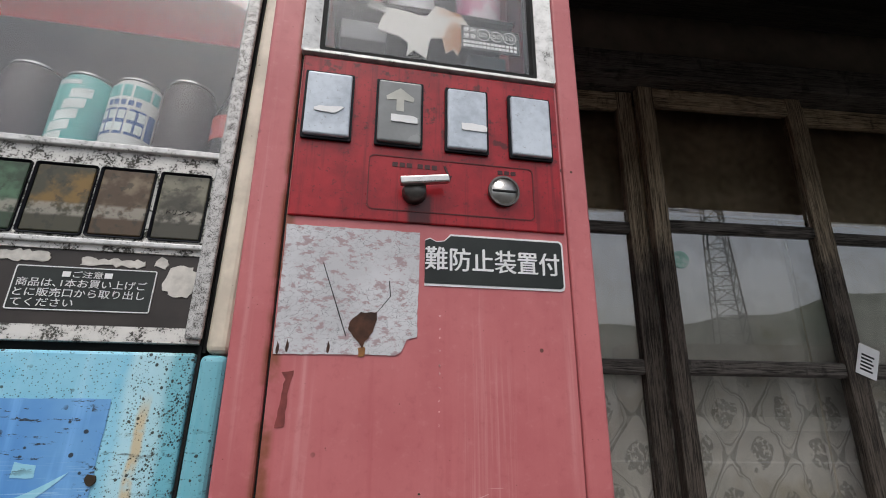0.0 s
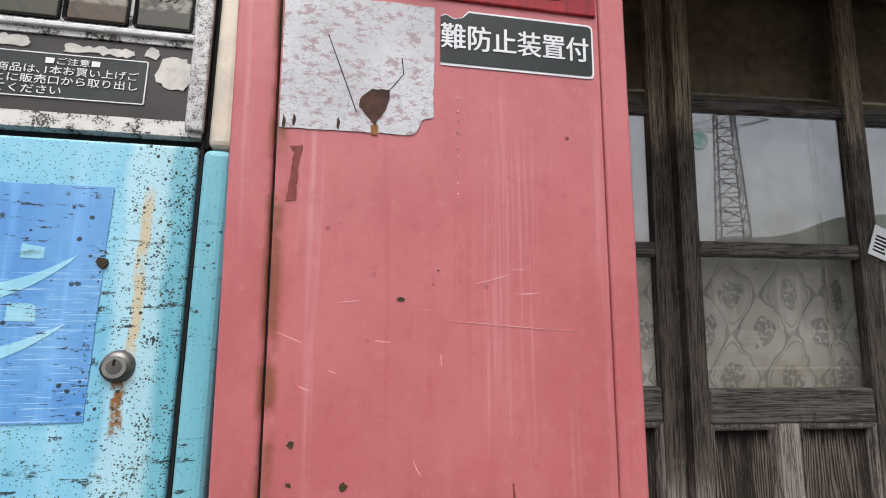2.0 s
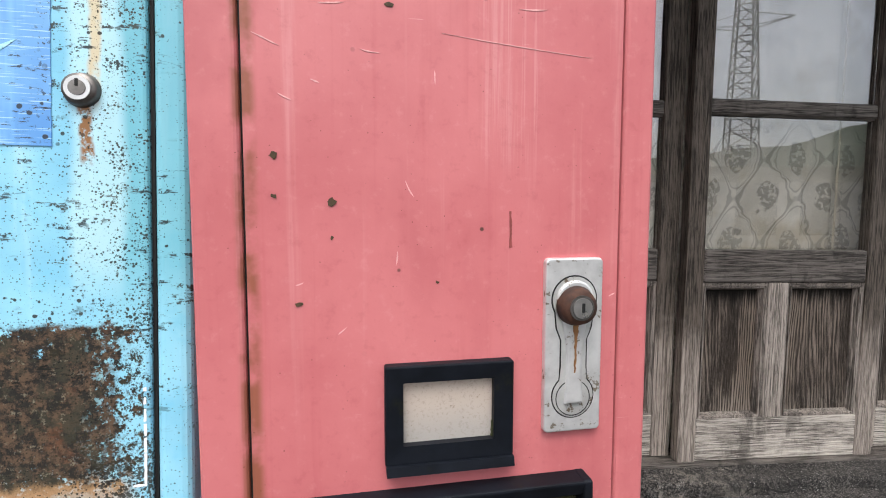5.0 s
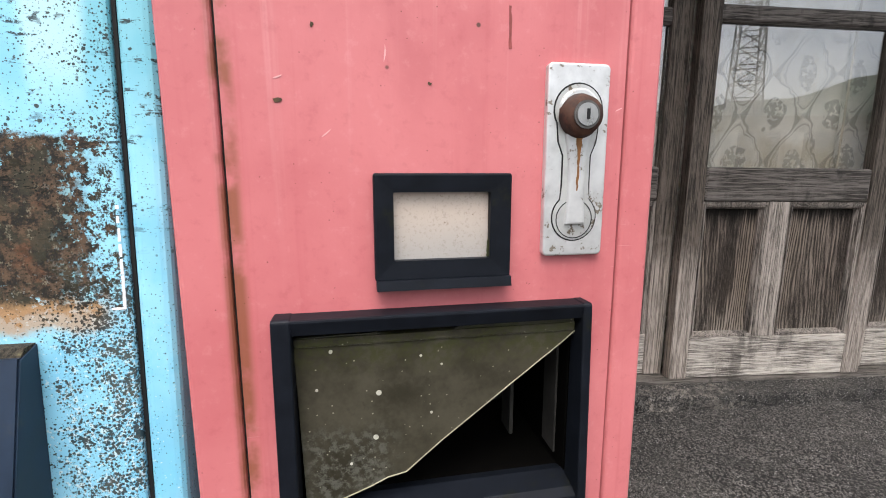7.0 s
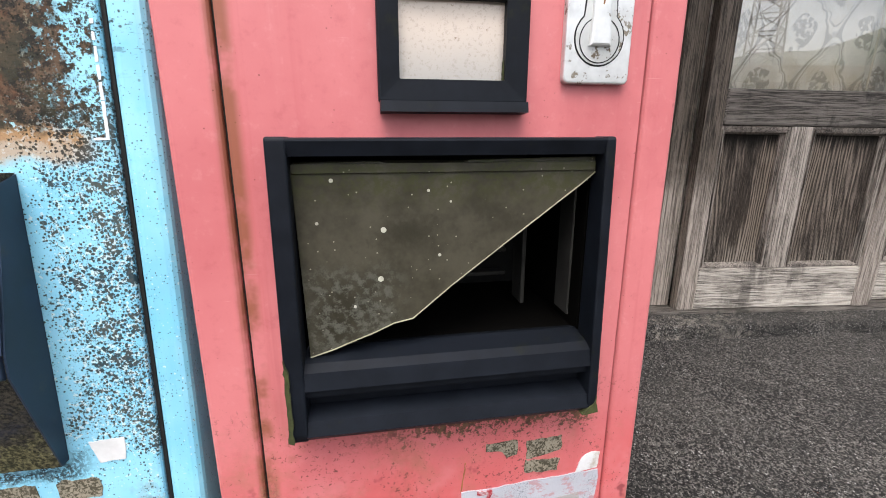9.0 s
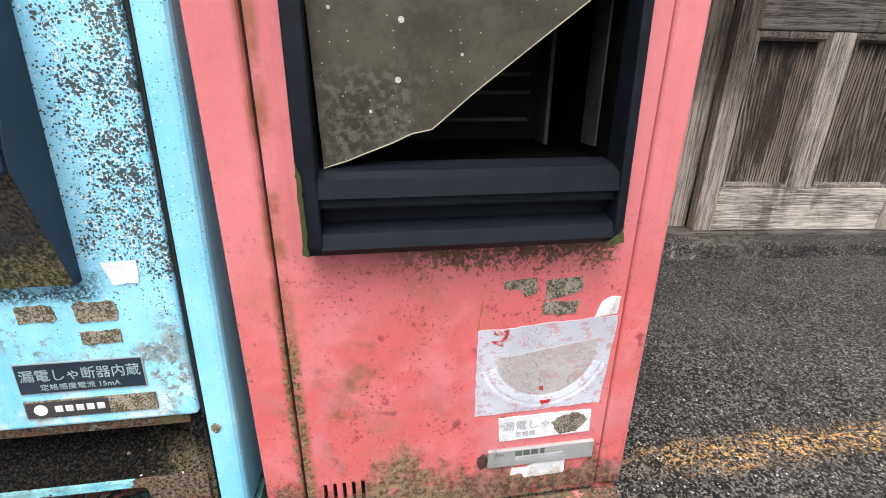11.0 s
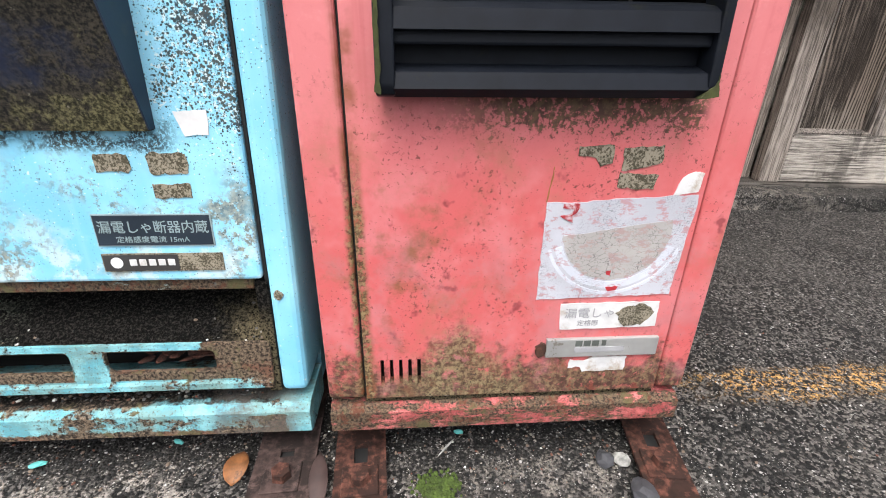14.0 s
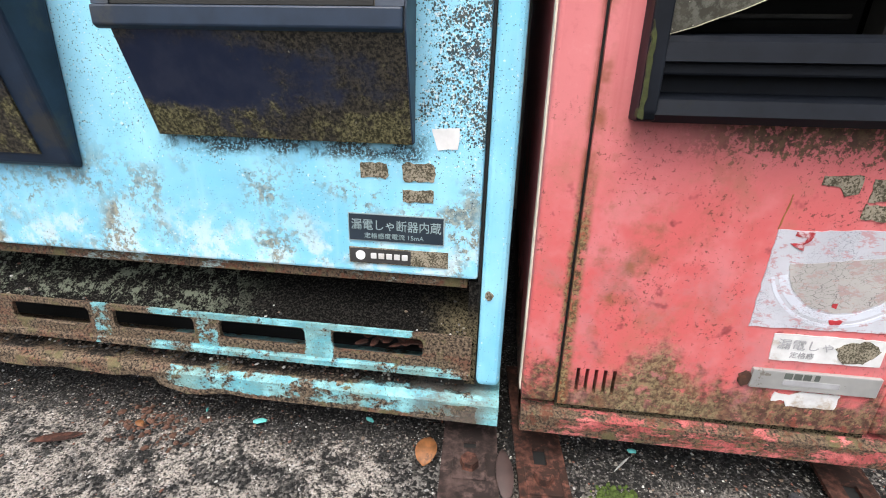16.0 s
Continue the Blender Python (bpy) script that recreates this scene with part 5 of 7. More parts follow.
lp = part("lock_plate", prism(rrect(0.0935, 0.1428, 0.6255, 0.7685, 0.004, 6), -0.0055, 0.003, bevel=0.0014), CHROME, red, "dull chrome lock plate with rust runs")
part("recess_edge", prism(waisted(0.0198, 0.0118, 0.0186), -0.0058, -0.001), DARK, lp)
part("recess", prism(waisted(0.0186, 0.0106, 0.0176), -0.0062, -0.001), CHROME_DARK, lp, "stained recess round the handle")
wl = [(math.cos(k * math.pi / 18), math.sin(k * math.pi / 18)) for k in range(36)]
part("well_edge", ring([(CXL + 0.0150 * c, 0.6540 + 0.0150 * d) for c, d in wl], [(CXL + 0.0143 * c, 0.6540 + 0.0143 * d) for c, d in wl], -0.0065, -0.001), DARK, lp)
hpts = [(CXL + 0.0158 * math.cos(radians(a)), 0.7350 + 0.0158 * math.sin(radians(a))) for a in range(-40, 221, 13)]
hpts += [(CXL - 0.0085, 0.7080), (CXL - 0.0068, 0.6960), (CXL - 0.0066, 0.6700), (CXL - 0.0080, 0.6500), (CXL + 0.0080, 0.6500), (CXL + 0.0066, 0.6700), (CXL + 0.0068, 0.6960), (CXL + 0.0085, 0.7080)]
part("turn_handle", prism(hpts, -0.0092, -0.004, bevel=0.0018), CHROME, lp, "chrome turn handle")
kn = part("lock_knob", disc(CXL, 0.7305, 0.0130, -0.0185, -0.008, 36, 0.0165), RUST, lp, "rusted lock knob", True)
part("lock_ring", disc(CXL, 0.7305, 0.0100, -0.0195, -0.0180, 28), STEEL_DARK, kn)
part("lock_cylinder", disc(CXL, 0.7305, 0.0080, -0.0205, -0.0180, 28), STEEL, kn, "worn steel lock cylinder")
part("key_hole", box(CXL - 0.0008, CXL + 0.0018, -0.0210, -0.0200, 0.7270, 0.7345, 0.0003, 1), DARK, kn)
part("rust_drip", prism(ragged([(CXL - 0.0026, 0.716), (CXL + 0.0028, 0.716), (CXL + 0.0010, 0.700), (CXL + 0.0004, 0.676), (CXL - 0.0010, 0.676), (CXL - 0.0008, 0.700)], 0.003, 0.0005, 6), -0.0096, -0.008), RUST_RUN, lp)

# little window
wn2 = part("coin_return_window", ring(rrect(-0.0345, 0.0668, 0.6115, 0.6890, 0.002), rrect(-0.0205, 0.0508, 0.6262, 0.6755, 0.001), -0.009, 0.002, slope=0.0012, bevel=0.0015), BLACK, red, "black plastic window frame")
part("lower_lip", sweep_x([(-0.012, 0.6125), (0.0, 0.6125), (0.0, 0.6045), (-0.0135, 0.6055)], -0.0335, 0.0665), BLACK, wn2)
g = Mat("misty_window_plate", rough=0.25, metal=0.25)
wz = g.add(g.z, g.mul(g.noise(30, 4), 0.012))
pc = g.mix(g.step(wz, 0.632, 0.672), (0.46, 0.43, 0.40), (0.62, 0.52, 0.44))
pc = g.mix(g.mul(g.step(g.noise(420, 4, 0.75), 0.52, 0.64), 0.45), pc, (0.34, 0.29, 0.24))
pc = g.mix(g.mul(g.step(g.noise(130, 5, 0.75), 0.64, 0.70), 0.8), pc, (0.22, 0.15, 0.10))
g.put("Base Color", pc)
part("window_plate", box(-0.022, 0.052, -0.0015, 0.002, 0.625, 0.677), g.m, wn2, "misted translucent window plate")
mossy = plain("moss_crust", (0.035, 0.040, 0.012), 0.95, vary=0.5, scale=200, bump=0.6)
part("moss_streak", prism(ragged([(0.0498, 0.6270), (0.0512, 0.6270), (0.0514, 0.641), (0.0500, 0.638)], 0.002, 0.0005, 3), -0.0046, -0.002), mossy, wn2)

# delivery port
pp = part("delivery_port", ring(rrect(PORT[0], PORT[1], 0.405, PORT[3], 0.003), rrect(-0.0945, 0.1255, 0.424, 0.5775, 0.002), -0.019, 0.002, slope=0.003, bevel=0.002), BLACK, red, "black plastic delivery port with a broken flap")
part("sill_ledge", sweep_x([(0.006, 0.4340), (-0.014, 0.4308), (-0.0215, 0.4270), (-0.0244, 0.4143), (-0.0080, 0.4110), (0.02, 0.414), (0.02, 0.4300)], -0.0945, 0.1255), BLACK, pp)
for x0, x1 in ((PORT[0] - 0.0008, -0.0935), (0.1235, PORT[1] + 0.0008)):
    ck = sweep_x([(-0.0188, 0.5885), (-0.0262, 0.380), (-0.0240, 0.3735), (-0.018, 0.372), (0.001, 0.372), (0.001, 0.5895), (-0.0165, 0.5898)], x0, x1)
    bmesh.ops.recalc_face_normals(ck, faces=ck.faces[:])
    bmesh.ops.bevel(ck, geom=ck.edges[:], offset=0.0014, segments=2, profile=0.5, affect='EDGES')
    part("side_cheek", ck, BLACK, pp)
part("lower_recess", box(-0.0945, 0.1255, -0.0055, 0.0, 0.384, 0.415), BLACK, pp)
part("lower_lip", sweep_x([(-0.0260, 0.3780), (-0.0225, 0.3885), (-0.0050, 0.3930), (0.0, 0.391), (0.0, 0.372), (-0.020, 0.372)], -0.0945, 0.1255), BLACK, pp)
# near-black chute colour holds the shade inside the port
part("chute", ring(rrect(-0.0965, 0.1275, 0.428, 0.581, 0.001, 1), rrect(-0.0935, 0.1235, 0.431, 0.5785, 0.001, 1), 0.003, 0.15), plain("chute_shade_black", (0.0022, 0.0020, 0.0018), 0.9, 0.0, vary=0.5, scale=60, spec=0.02), pp, "metal chute with the hollow's shade in its near-black colour")
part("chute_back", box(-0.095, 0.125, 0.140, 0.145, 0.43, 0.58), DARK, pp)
# bar metal darkened to sit in the chute's painted shade
CHUTE_METAL = plain("dimmed_bar_metal", (0.030, 0.028, 0.025), 0.7, 0.2, vary=0.5, scale=120)
for zz in (0.452, 0.476, 0.492):
    part("chute_bar", box(-0.05, 0.092, 0.100, 0.112, zz, zz + 0.004, 0.001), CHUTE_METAL, pp)
part("chute_strip", box(0.094, 0.098, 0.06, 0.085, 0.436, 0.548, 0.001), CHUTE_METAL, pp)
part("chute_wall_strip", box(0.1215, 0.1232, 0.02, 0.045, 0.440, 0.560), CHUTE_METAL, pp)
flap = [(-0.0940, 0.5725), (-0.036, 0.5735), (-0.028, 0.5710), (0.020, 0.5715), (0.028, 0.5740), (0.1220, 0.5755), (0.1225, 0.5645), (0.112, 0.5558), (0.0585, 0.5155), (0.0142, 0.4818), (-0.0145, 0.4580), (-0.0285, 0.4553), (-0.0425, 0.4490), (-0.0618, 0.4420), (-0.0727, 0.4377), (-0.0900, 0.4326)]
fl = part("broken_flap", prism(flap, -0.0075, -0.0055, bevel=0.0004), FLAP, pp, "stained translucent flap snapped off along a diagonal")
part("flap_hinge", sweep_x([(-0.0092, 0.572), (-0.0092, 0.566), (-0.0070, 0.565), (0.0010, 0.5735)], -0.0925, 0.1215), FLAP, fl)
edge = plain("pale_broken_edge", (0.36, 0.34, 0.24), 0.4)
for (xa, za), (xb, zb) in zip(flap[6:15], flap[7:16]):
    dx, dz = xb - xa, zb - za
    ln = math.hypot(dx, dz)
    nx, nz = -dz / ln * 0.0007, dx / ln * 0.0007
    part("broken_edge", prism([(xa, za), (xb, zb), (xb + nx, zb + nz), (xa + nx, za + nz)], -0.0078, -0.0054), edge, fl)
spot = plain("pale_lichen_spot", (0.42, 0.41, 0.34), 0.9, vary=0.3, scale=200)
for x, z, r in ((-0.028, 0.524, 0.0026), (-0.031, 0.488, 0.0026), (-0.062, 0.559, 0.0018), (-0.05, 0.468, 0.0014), (0.012, 0.504, 0.0014), (0.004, 0.551, 0.0013), (0.02, 0.543, 0.0011), (-0.073, 0.53, 0.0014)):
    part("lichen_spot", disc(x - 0.006, z + 0.002, r * 0.8, -0.0079, -0.0072, 9), spot, fl)
part("moss_streak", prism(ragged([(PORT[0] - 0.001, 0.376), (PORT[0] + 0.003, 0.374), (PORT[0] + 0.0025, 0.43), (PORT[0] - 0.0002, 0.44)], 0.004, 0.0008, 3), -0.0275, -0.0200), mossy, pp)
part("moss_streak", prism(ragged([(PORT[1] - 0.011, 0.3730), (PORT[1] + 0.001, 0.3730), (PORT[1] + 0.0003, 0.387), (PORT[1] - 0.005, 0.3785)], 0.003, 0.0012, 4), -0.0272, -0.0200), mossy, pp)

# lower stickers
for k, pts in enumerate((((0.047, 0.3335), (0.0752, 0.3352), (0.0760, 0.3200), (0.0665, 0.3185), (0.062, 0.3245), (0.0478, 0.3260)),
                         ((0.0845, 0.3320), (0.0935, 0.3330), (0.1162, 0.3345), (0.1170, 0.3205), (0.1010, 0.3165), (0.0838, 0.3140)),
                         ((0.0830, 0.3125), (0.1155, 0.3105), (0.1140, 0.2985), (0.0825, 0.3000)))):
    part("sticker_scrap", prism(ragged(pts, 0.004, 0.0008, k), -0.0008, 0.0005), RESIDUE, red, "grey scrap of a scraped sticker")
part("sticker_scrap", prism(ragged([(0.1320, 0.2930), (0.1530, 0.2955), (0.1545, 0.3120), (0.1460, 0.3130), (0.1370, 0.3080)], 0.004, 0.0005, 6), -0.0009, 0.0005), WHITE_DIRTY, red, "white torn sticker corner")
low = part("sticker", prism(ragged([(0.0265, 0.2880), (0.0600, 0.2880), (0.0650, 0.2895), (0.1545, 0.2935), (0.1545, 0.278), (0.1490, 0.199), (0.0262, 0.1960)], 0.006, 0.0006, 9), -0.0009, 0.0005), STICKER_LOW, red, "cracked white square sticker with a faded round print")
PALE_ARC = make_sticker("pale_blue_arc_print", (0.60, 0.63, 0.70), (0.44, 0.32, 0.34), 0.7, 340, 0.010)
cx, cz, rr = 0.0905, 0.262, 0.0475
half = [(cx + rr * math.cos(radians(a)), cz + rr * 0.98 * math.sin(radians(a))) for a in range(182, 362, 6)] + [(cx + rr * 0.98, 0.272), (cx - rr * 0.98, 0.258)]
for r0, r1 in ((0.0485, 0.0555), (0.0585, 0.0615)):
    arc = [(math.cos(radians(a)), math.sin(radians(a))) for a in range(196, 350, 7)]
    part("printed_arc", prism([(cx + r1 * c, cz + r1 * d) for c, d in arc] + [(cx + r0 * c, cz + r0 * d) for c, d in reversed(arc)], -0.0012, 0.0), PALE_ARC, low, "pale printed arc")
part("round_print", prism(ragged(half, 0.006, 0.0006, 2), -0.00125, 0.0), STICKER_GREY, low, "faded round print")
RED_SCRAP = plain("bared_red_paint", (0.34, 0.028, 0.035), 0.5, dirt=(0.50, 0.44, 0.46), dirt_at=0.56, scale=200)
for pts in (((0.041, 0.2870), (0.0545, 0.2870), (0.0520, 0.2790), (0.0480, 0.2770), (0.0500, 0.2820), (0.040, 0.2835)), ((0.0385, 0.2765), (0.0500, 0.2775), (0.0490, 0.2705), (0.0445, 0.2725)), ((0.0865, 0.2240), (0.0905, 0.2245), (0.090, 0.2200), (0.0868, 0.2205)), ((0.088, 0.2080), (0.1000, 0.2090), (0.0970, 0.2045), (0.0900, 0.2040))):
    part("peeled_spot", prism(ragged(pts, 0.003, 0.0006, 3), -0.0016, 0.0), RED_SCRAP, low)
s3 = part("notice_label", prism(ragged([(0.0500, 0.1910), (0.1425, 0.1910), (0.1430, 0.1640), (0.0515, 0.1630)], 0.006, 0.0005, 4), -0.0009, 0.0005), WHITE_DIRTY, red, "white earth leakage notice, half rotted")
GREY_PRINT = plain("faded_grey_print", (0.30, 0.30, 0.31), 0.6)
lettering("漏電しゃ", 0.0545, 0.1765, 0.0115, -0.0013, GREY_PRINT, s3, width=0.046)
lettering("定格感", 0.0670, 0.1675, 0.0068, -0.0013, GREY_PRINT, s3)
part("rot_patch", prism(ragged([(0.103, 0.181), (0.115, 0.188), (0.130, 0.1885), (0.139, 0.180), (0.134, 0.173), (0.127, 0.166), (0.112, 0.166), (0.106, 0.173)], 0.003, 0.0016, 4), -0.0016, 0.0), RESIDUE, s3, "brown rotted patch")
s4 = part("maker_plate", box(0.0405, 0.1495, -0.0035, 0.001, 0.1325, 0.1530, 0.0008, 2), make_speckled("dull_aluminium_plate", (0.42, 0.42, 0.41), (0.22, 0.20, 0.17), 0.25, 90, 0.4, 0.4), red, "dull aluminium maker's plate")
for x0, x1, z0, z1 in ((0.068, 0.0745, 0.1455, 0.1515), (0.076, 0.0825, 0.1455, 0.1515), (0.084, 0.0905, 0.1455, 0.1515), (0.0935, 0.0975, 0.1455, 0.1515), (0.068, 0.116, 0.1385, 0.1440)):
    part("plate_mark", box(x0, x1, -0.0040, -0.0030, z0, z1), plain("plate_print", (0.09, 0.10, 0.09), 0.5) if z0 > 0.144 else GREY_PRINT, s4)
part("paper_scrap", prism(ragged([(0.0660, 0.1270), (0.0800, 0.1250), (0.0900, 0.1300), (0.1220, 0.1300), (0.1215, 0.1130), (0.0800, 0.1130), (0.0770, 0.1190), (0.0650, 0.1180)], 0.004, 0.0007, 6), -0.0010, 0.0005), WHITE_DIRTY, red, "white paper scrap with rust")
part("rust_lump", prism(ragged([(0.031, 0.1450), (0.0370, 0.1490), (0.0405, 0.1440), (0.0405, 0.1340), (0.0330, 0.1330), (0.0300, 0.1385)], 0.003, 0.0012, 4), -0.0030, 0.0005), RUST, red)
part("scratch_run", prism(ragged([(0.0292, 0.3180), (0.0300, 0.3180), (0.0284, 0.3020), (0.0262, 0.2880), (0.0253, 0.2880)], 0.003, 0.0005, 4), -0.0007, 0.0), RUST_RUN, red)

# base and straps of the red machine
b = sweep_x([(-0.006, 0.0530), (-0.006, 0.0745), (0.002, 0.0800), (0.05, 0.0800), (0.05, 0.0480), (0.0, 0.0480)], XL + 0.001, XR - 0.004)
part("base_rail", b, RED_BASE, red, "rust-eaten red base rail")
part("base_dirt", box(GL, GR, 0.004, 0.03, 0.078, 0.0875), BLUE_SHELF, red)


def strap(name, x0, x1, y0, y1, turn, mat, label, slot_len=0.020, bolt_y=-0.03, hole_y=0.0):
    """A fixing strap bolted to the ground, with a slotted hole and a hex bolt on a square washer."""
    m = pose((x0 + x1) / 2, 0, 0, 0, 0, turn)
    w = (x1 - x0) / 2
    s = thing(name, label, "bracket", "fixing straps", m=m)
    flat = holed(-w, w, y0, y1, [(-0.007, 0.007, hole_y - slot_len / 2, hole_y + slot_len / 2)], 0.0, 0.004)
    flat.transform(Matrix(((1, 0, 0, 0), (0, 0, 1, 0), (0, 1, 0, 0.009), (0, 0, 0, 1))))
    part("strap_plate", flat, mat, s)
    # dark block stands for the shadow down the slotted hole
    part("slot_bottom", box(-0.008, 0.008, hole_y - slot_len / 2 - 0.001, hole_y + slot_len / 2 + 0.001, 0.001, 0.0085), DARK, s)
    part("washer", box(-0.018, 0.018, bolt_y - 0.018, bolt_y + 0.016, 0.0125, 0.0155, 0.001), mat, s)
    bl = bmesh.new()
    bmesh.ops.create_cone(bl, cap_ends=True, segments=6, radius1=0.0105, radius2=0.0095, depth=0.009, matrix=Matrix.Translation((0, bolt_y, 0.0195)) @ Matrix.Rotation(0.3, 4, 'Z'))
    part("bolt", bl, FOOT, s)
    return s


strap("fixing_strap", -0.168, -0.116, -0.085, 0.16, 4, FOOT, "rusted red-brown steel fixing strap bolted to the ground", 0.022, -0.032, 0.000)
strap("fixing_strap", 0.148, 0.196, -0.11, 0.16, -8, FOOT, "rusted steel fixing strap with a slotted hole and bolt", 0.020, -0.030, 0.002)
strap("fixing_strap", -0.249, -0.188, -0.085, 0.16, 3, FOOT_GREY, "brown-grey steel fixing strap with a hex bolt", 0.010, -0.024, 0.006)


# ---- blue machine ----
BM = pose(0, 0.0110, 0, -3.2, 0.35, 0)
blue = thing("vending_machine", "sky-blue drinks vending machine, speckled with mould and rust", "vending machine", m=BM)
BG, BR, BLX = -0.2195, -0.1915, -1.16
part("cabinet", box(BLX, BR - 0.001, 0.26, 0.68, 0.05, 1.84, 0.006), BLUE, blue)
for bounds in ((BLX, BR - 0.001, 0.07, 0.27, 0.05, 1.30), (BLX, BLX + 0.004, 0.09, 0.27, 1.29, 1.84), (BR - 0.005, BR - 0.001, 0.09, 0.27, 1.29, 1.84), (BLX, BR - 0.001, 0.03, 0.27, 1.72, 1.84)):
    part("casing_panel", box(*bounds), BLUE, blue)
part("frame_post", box(BG + 0.002, BR, 0.0, 0.10, 0.085, 1.098, 0.007, 3), BLUE, blue)
part("upper_post", box(BG + 0.0052, BR, 0.0, 0.10, 1.099, 1.84, 0.007, 3), CREAM, blue, "cream upper frame post")
part("frame_post", box(BLX, BLX + 0.03, 0.0, 0.10, 0.085, 1.84, 0.007, 3), BLUE, blue)
part("door", box(BLX + 0.032, BG - 0.0018, 0.0, 0.03, 0.209, 1.099, 0.003, 2), BLUE, blue)
part("door_edge", box(BLX + 0.034, BG - 0.012, 0.006, 0.03, 0.197, 0.2085, 0.001), make_corroded("rusted_door_edge", (0.22, 0.30, 0.30), 0.2, 40), blue, "rusted lower door edge")
part("seam", box(BLX + 0.03, BG + 0.001, 0.012, 0.03, 1.098, 1.108), DARK, blue)
part("door_seam", box(BG - 0.0013, BG + 0.0014, 0.005, 0.03, 0.085, 1.72), DARK, blue)
# faded poster patch with pale swooshes
def make_poster(name, base, light):
    g = Mat(name, rough=0.4)
    low = g.noise(9, 4)
    col = g.mix(g.step(low, 0.35, 0.65), base, light)
    col = g.mix(g.mul(g.step(g.noise(1.0, 4, 0.65, g.scaled(40, 40, 3)), 0.5, 0.72), 0.4), col, tuple(min(1, c * 1.5 + 0.06) for c in light))
    # hair scratches in two directions
    for sc, rot in (((14, 14, 620), 0.35), ((14, 14, 560), -0.55), ((30, 30, 700), 0.1)):
        n = g.noise(1.0, 2, 0.5, g.scaled(*sc, rot=(0, rot, 0)))
        col = g.mix(g.mul(g.step(n, 0.63, 0.67), g.step(g.z, 1.02, 0.94), 0.6), col, (0.50, 0.72, 0.84))
    # mould in dashes and drops
    dash = g.noise(1.0, 5, 0.75, g.scaled(30, 30, 170, rot=(0, 0.16, 0)))
    sp = g.mul(g.step(dash, 0.575, 0.605), g.step(g.noise(130, 4), 0.42, 0.5), g.step(g.noise(8, 2), 0.42, 0.52))
    sp = g.op('MAXIMUM', sp, g.mul(g.step(g.add(g.cells(85), g.mul(g.noise(160, 3), 0.2)), 0.30, 0.25), g.step(g.noise(19, 3), 0.45, 0.53)))
    sp = g.op('MAXIMUM', sp, g.mul(g.step(g.noise(330, 3), 0.60, 0.64), g.step(g.x, -0.305, -0.289), g.near(g.z, 0.93, 0.06, 0.03)))
    col = g.mix(g.mul(sp, 0.93), col, (0.02, 0.022, 0.022))
    g.put("Base Color", col)
    g.bump(sp, 0.3, 0.001)
    return g.m


patch = part("poster_patch", prism(ragged([(-0.70, 1.0560), (-0.2870, 1.0550), (-0.2880, 0.8545), (-0.70, 0.8545)], 0.006, 0.0004, 2), -0.0008, 0.001), make_poster("faded_blue_print", (0.090, 0.27, 0.60), (0.15, 0.36, 0.66)), blue, "faded blue printed panel with pale curves and scratches")
PALE = make_poster("pale_blue_print", (0.25, 0.55, 0.70), (0.33, 0.62, 0.74))


def swoosh(x0, x1, z0, z1, thick):
    """A pale curve that thins out to a tip at its right end."""
    up, lo = [], []
    for k in range(15):
        t = k / 14
        x, z = x0 + (x1 - x0) * t, z0 + (z1 - z0) * t ** 2.2
        w = thick * (1 - t) ** 0.7
        up.append((x - 0.2 * w, z + w / 2))
        lo.append((x + 0.2 * w, z - w / 2))
    return up + lo[::-1]


part("printed_curve", prism(swoosh(-0.40, -0.3075, 0.957, 0.9930, 0.017), -0.0012, 0), PALE, patch)
part("printed_curve", prism(swoosh(-0.42, -0.3095, 0.900, 0.9345, 0.017), -0.0012, 0), PALE, patch)
part("printed_block", prism(ragged([(-0.3515, 0.9895), (-0.3330, 0.9890), (-0.3345, 0.9990), (-0.3515, 1.0020)], 0.005, 0.0005, 3), -0.0012, 0), PALE, patch)
part("printed_block", prism(ragged([(-0.3550, 0.9370), (-0.3330, 0.9360), (-0.3340, 0.9500), (-0.3550, 0.9520)], 0.005, 0.0005, 4), -0.0012, 0), PALE, patch)
hole2 = plain("rotted_pit", (0.03, 0.022, 0.014), 0.9, vary=0.5, scale=150, bump=0.6)
part("rust_pit", prism(ragged([(-0.2885 + 0.0048 * math.cos(k * 0.7), 0.9865 + 0.0048 * math.sin(k * 0.7)) for k in range(9)], 0.002, 0.0008, 3), -0.0022, 0.001), hole2, blue)
for k, (z0, z1) in enumerate(((0.5865, 0.612), (0.613, 0.6250), (0.6265, 0.6360), (0.6380, 0.6480), (0.6520, 0.6570), (0.662, 0.665))):
    part("border_remnant", prism(ragged([(-0.2262, z0), (-0.2243, z0), (-0.2243, z1), (-0.2262, z1)], 0.003, 0.0003, k), -0.0008, 0.001), WHITE, blue, "white scrap of a printed border")
part("border_remnant", prism(ragged([(-0.2340, 0.5862), (-0.2245, 0.5862), (-0.2245, 0.5880), (-0.2340, 0.5875)], 0.003, 0.0003, 7), -0.0008, 0.001), WHITE, blue)
part("rust_pit", prism(ragged([(-0.2085 + 0.0040 * math.cos(k * 0.7), 0.1930 + 0.0052 * math.sin(k * 0.7)) for k in range(9)], 0.002, 0.0011, 6), -0.0012, 0.001), RESIDUE, blue, "flaked rust spot")
lk = part("door_lock", disc(-0.2670, 0.8985, 0.0112, -0.0060, 0.001, 36, 0.0140), STEEL_DARK, blue, "tarnished barrel lock", True)
part("lock_face", disc(-0.2670, 0.8985, 0.0092, -0.0068, -0.0050, 28), STEEL, lk)
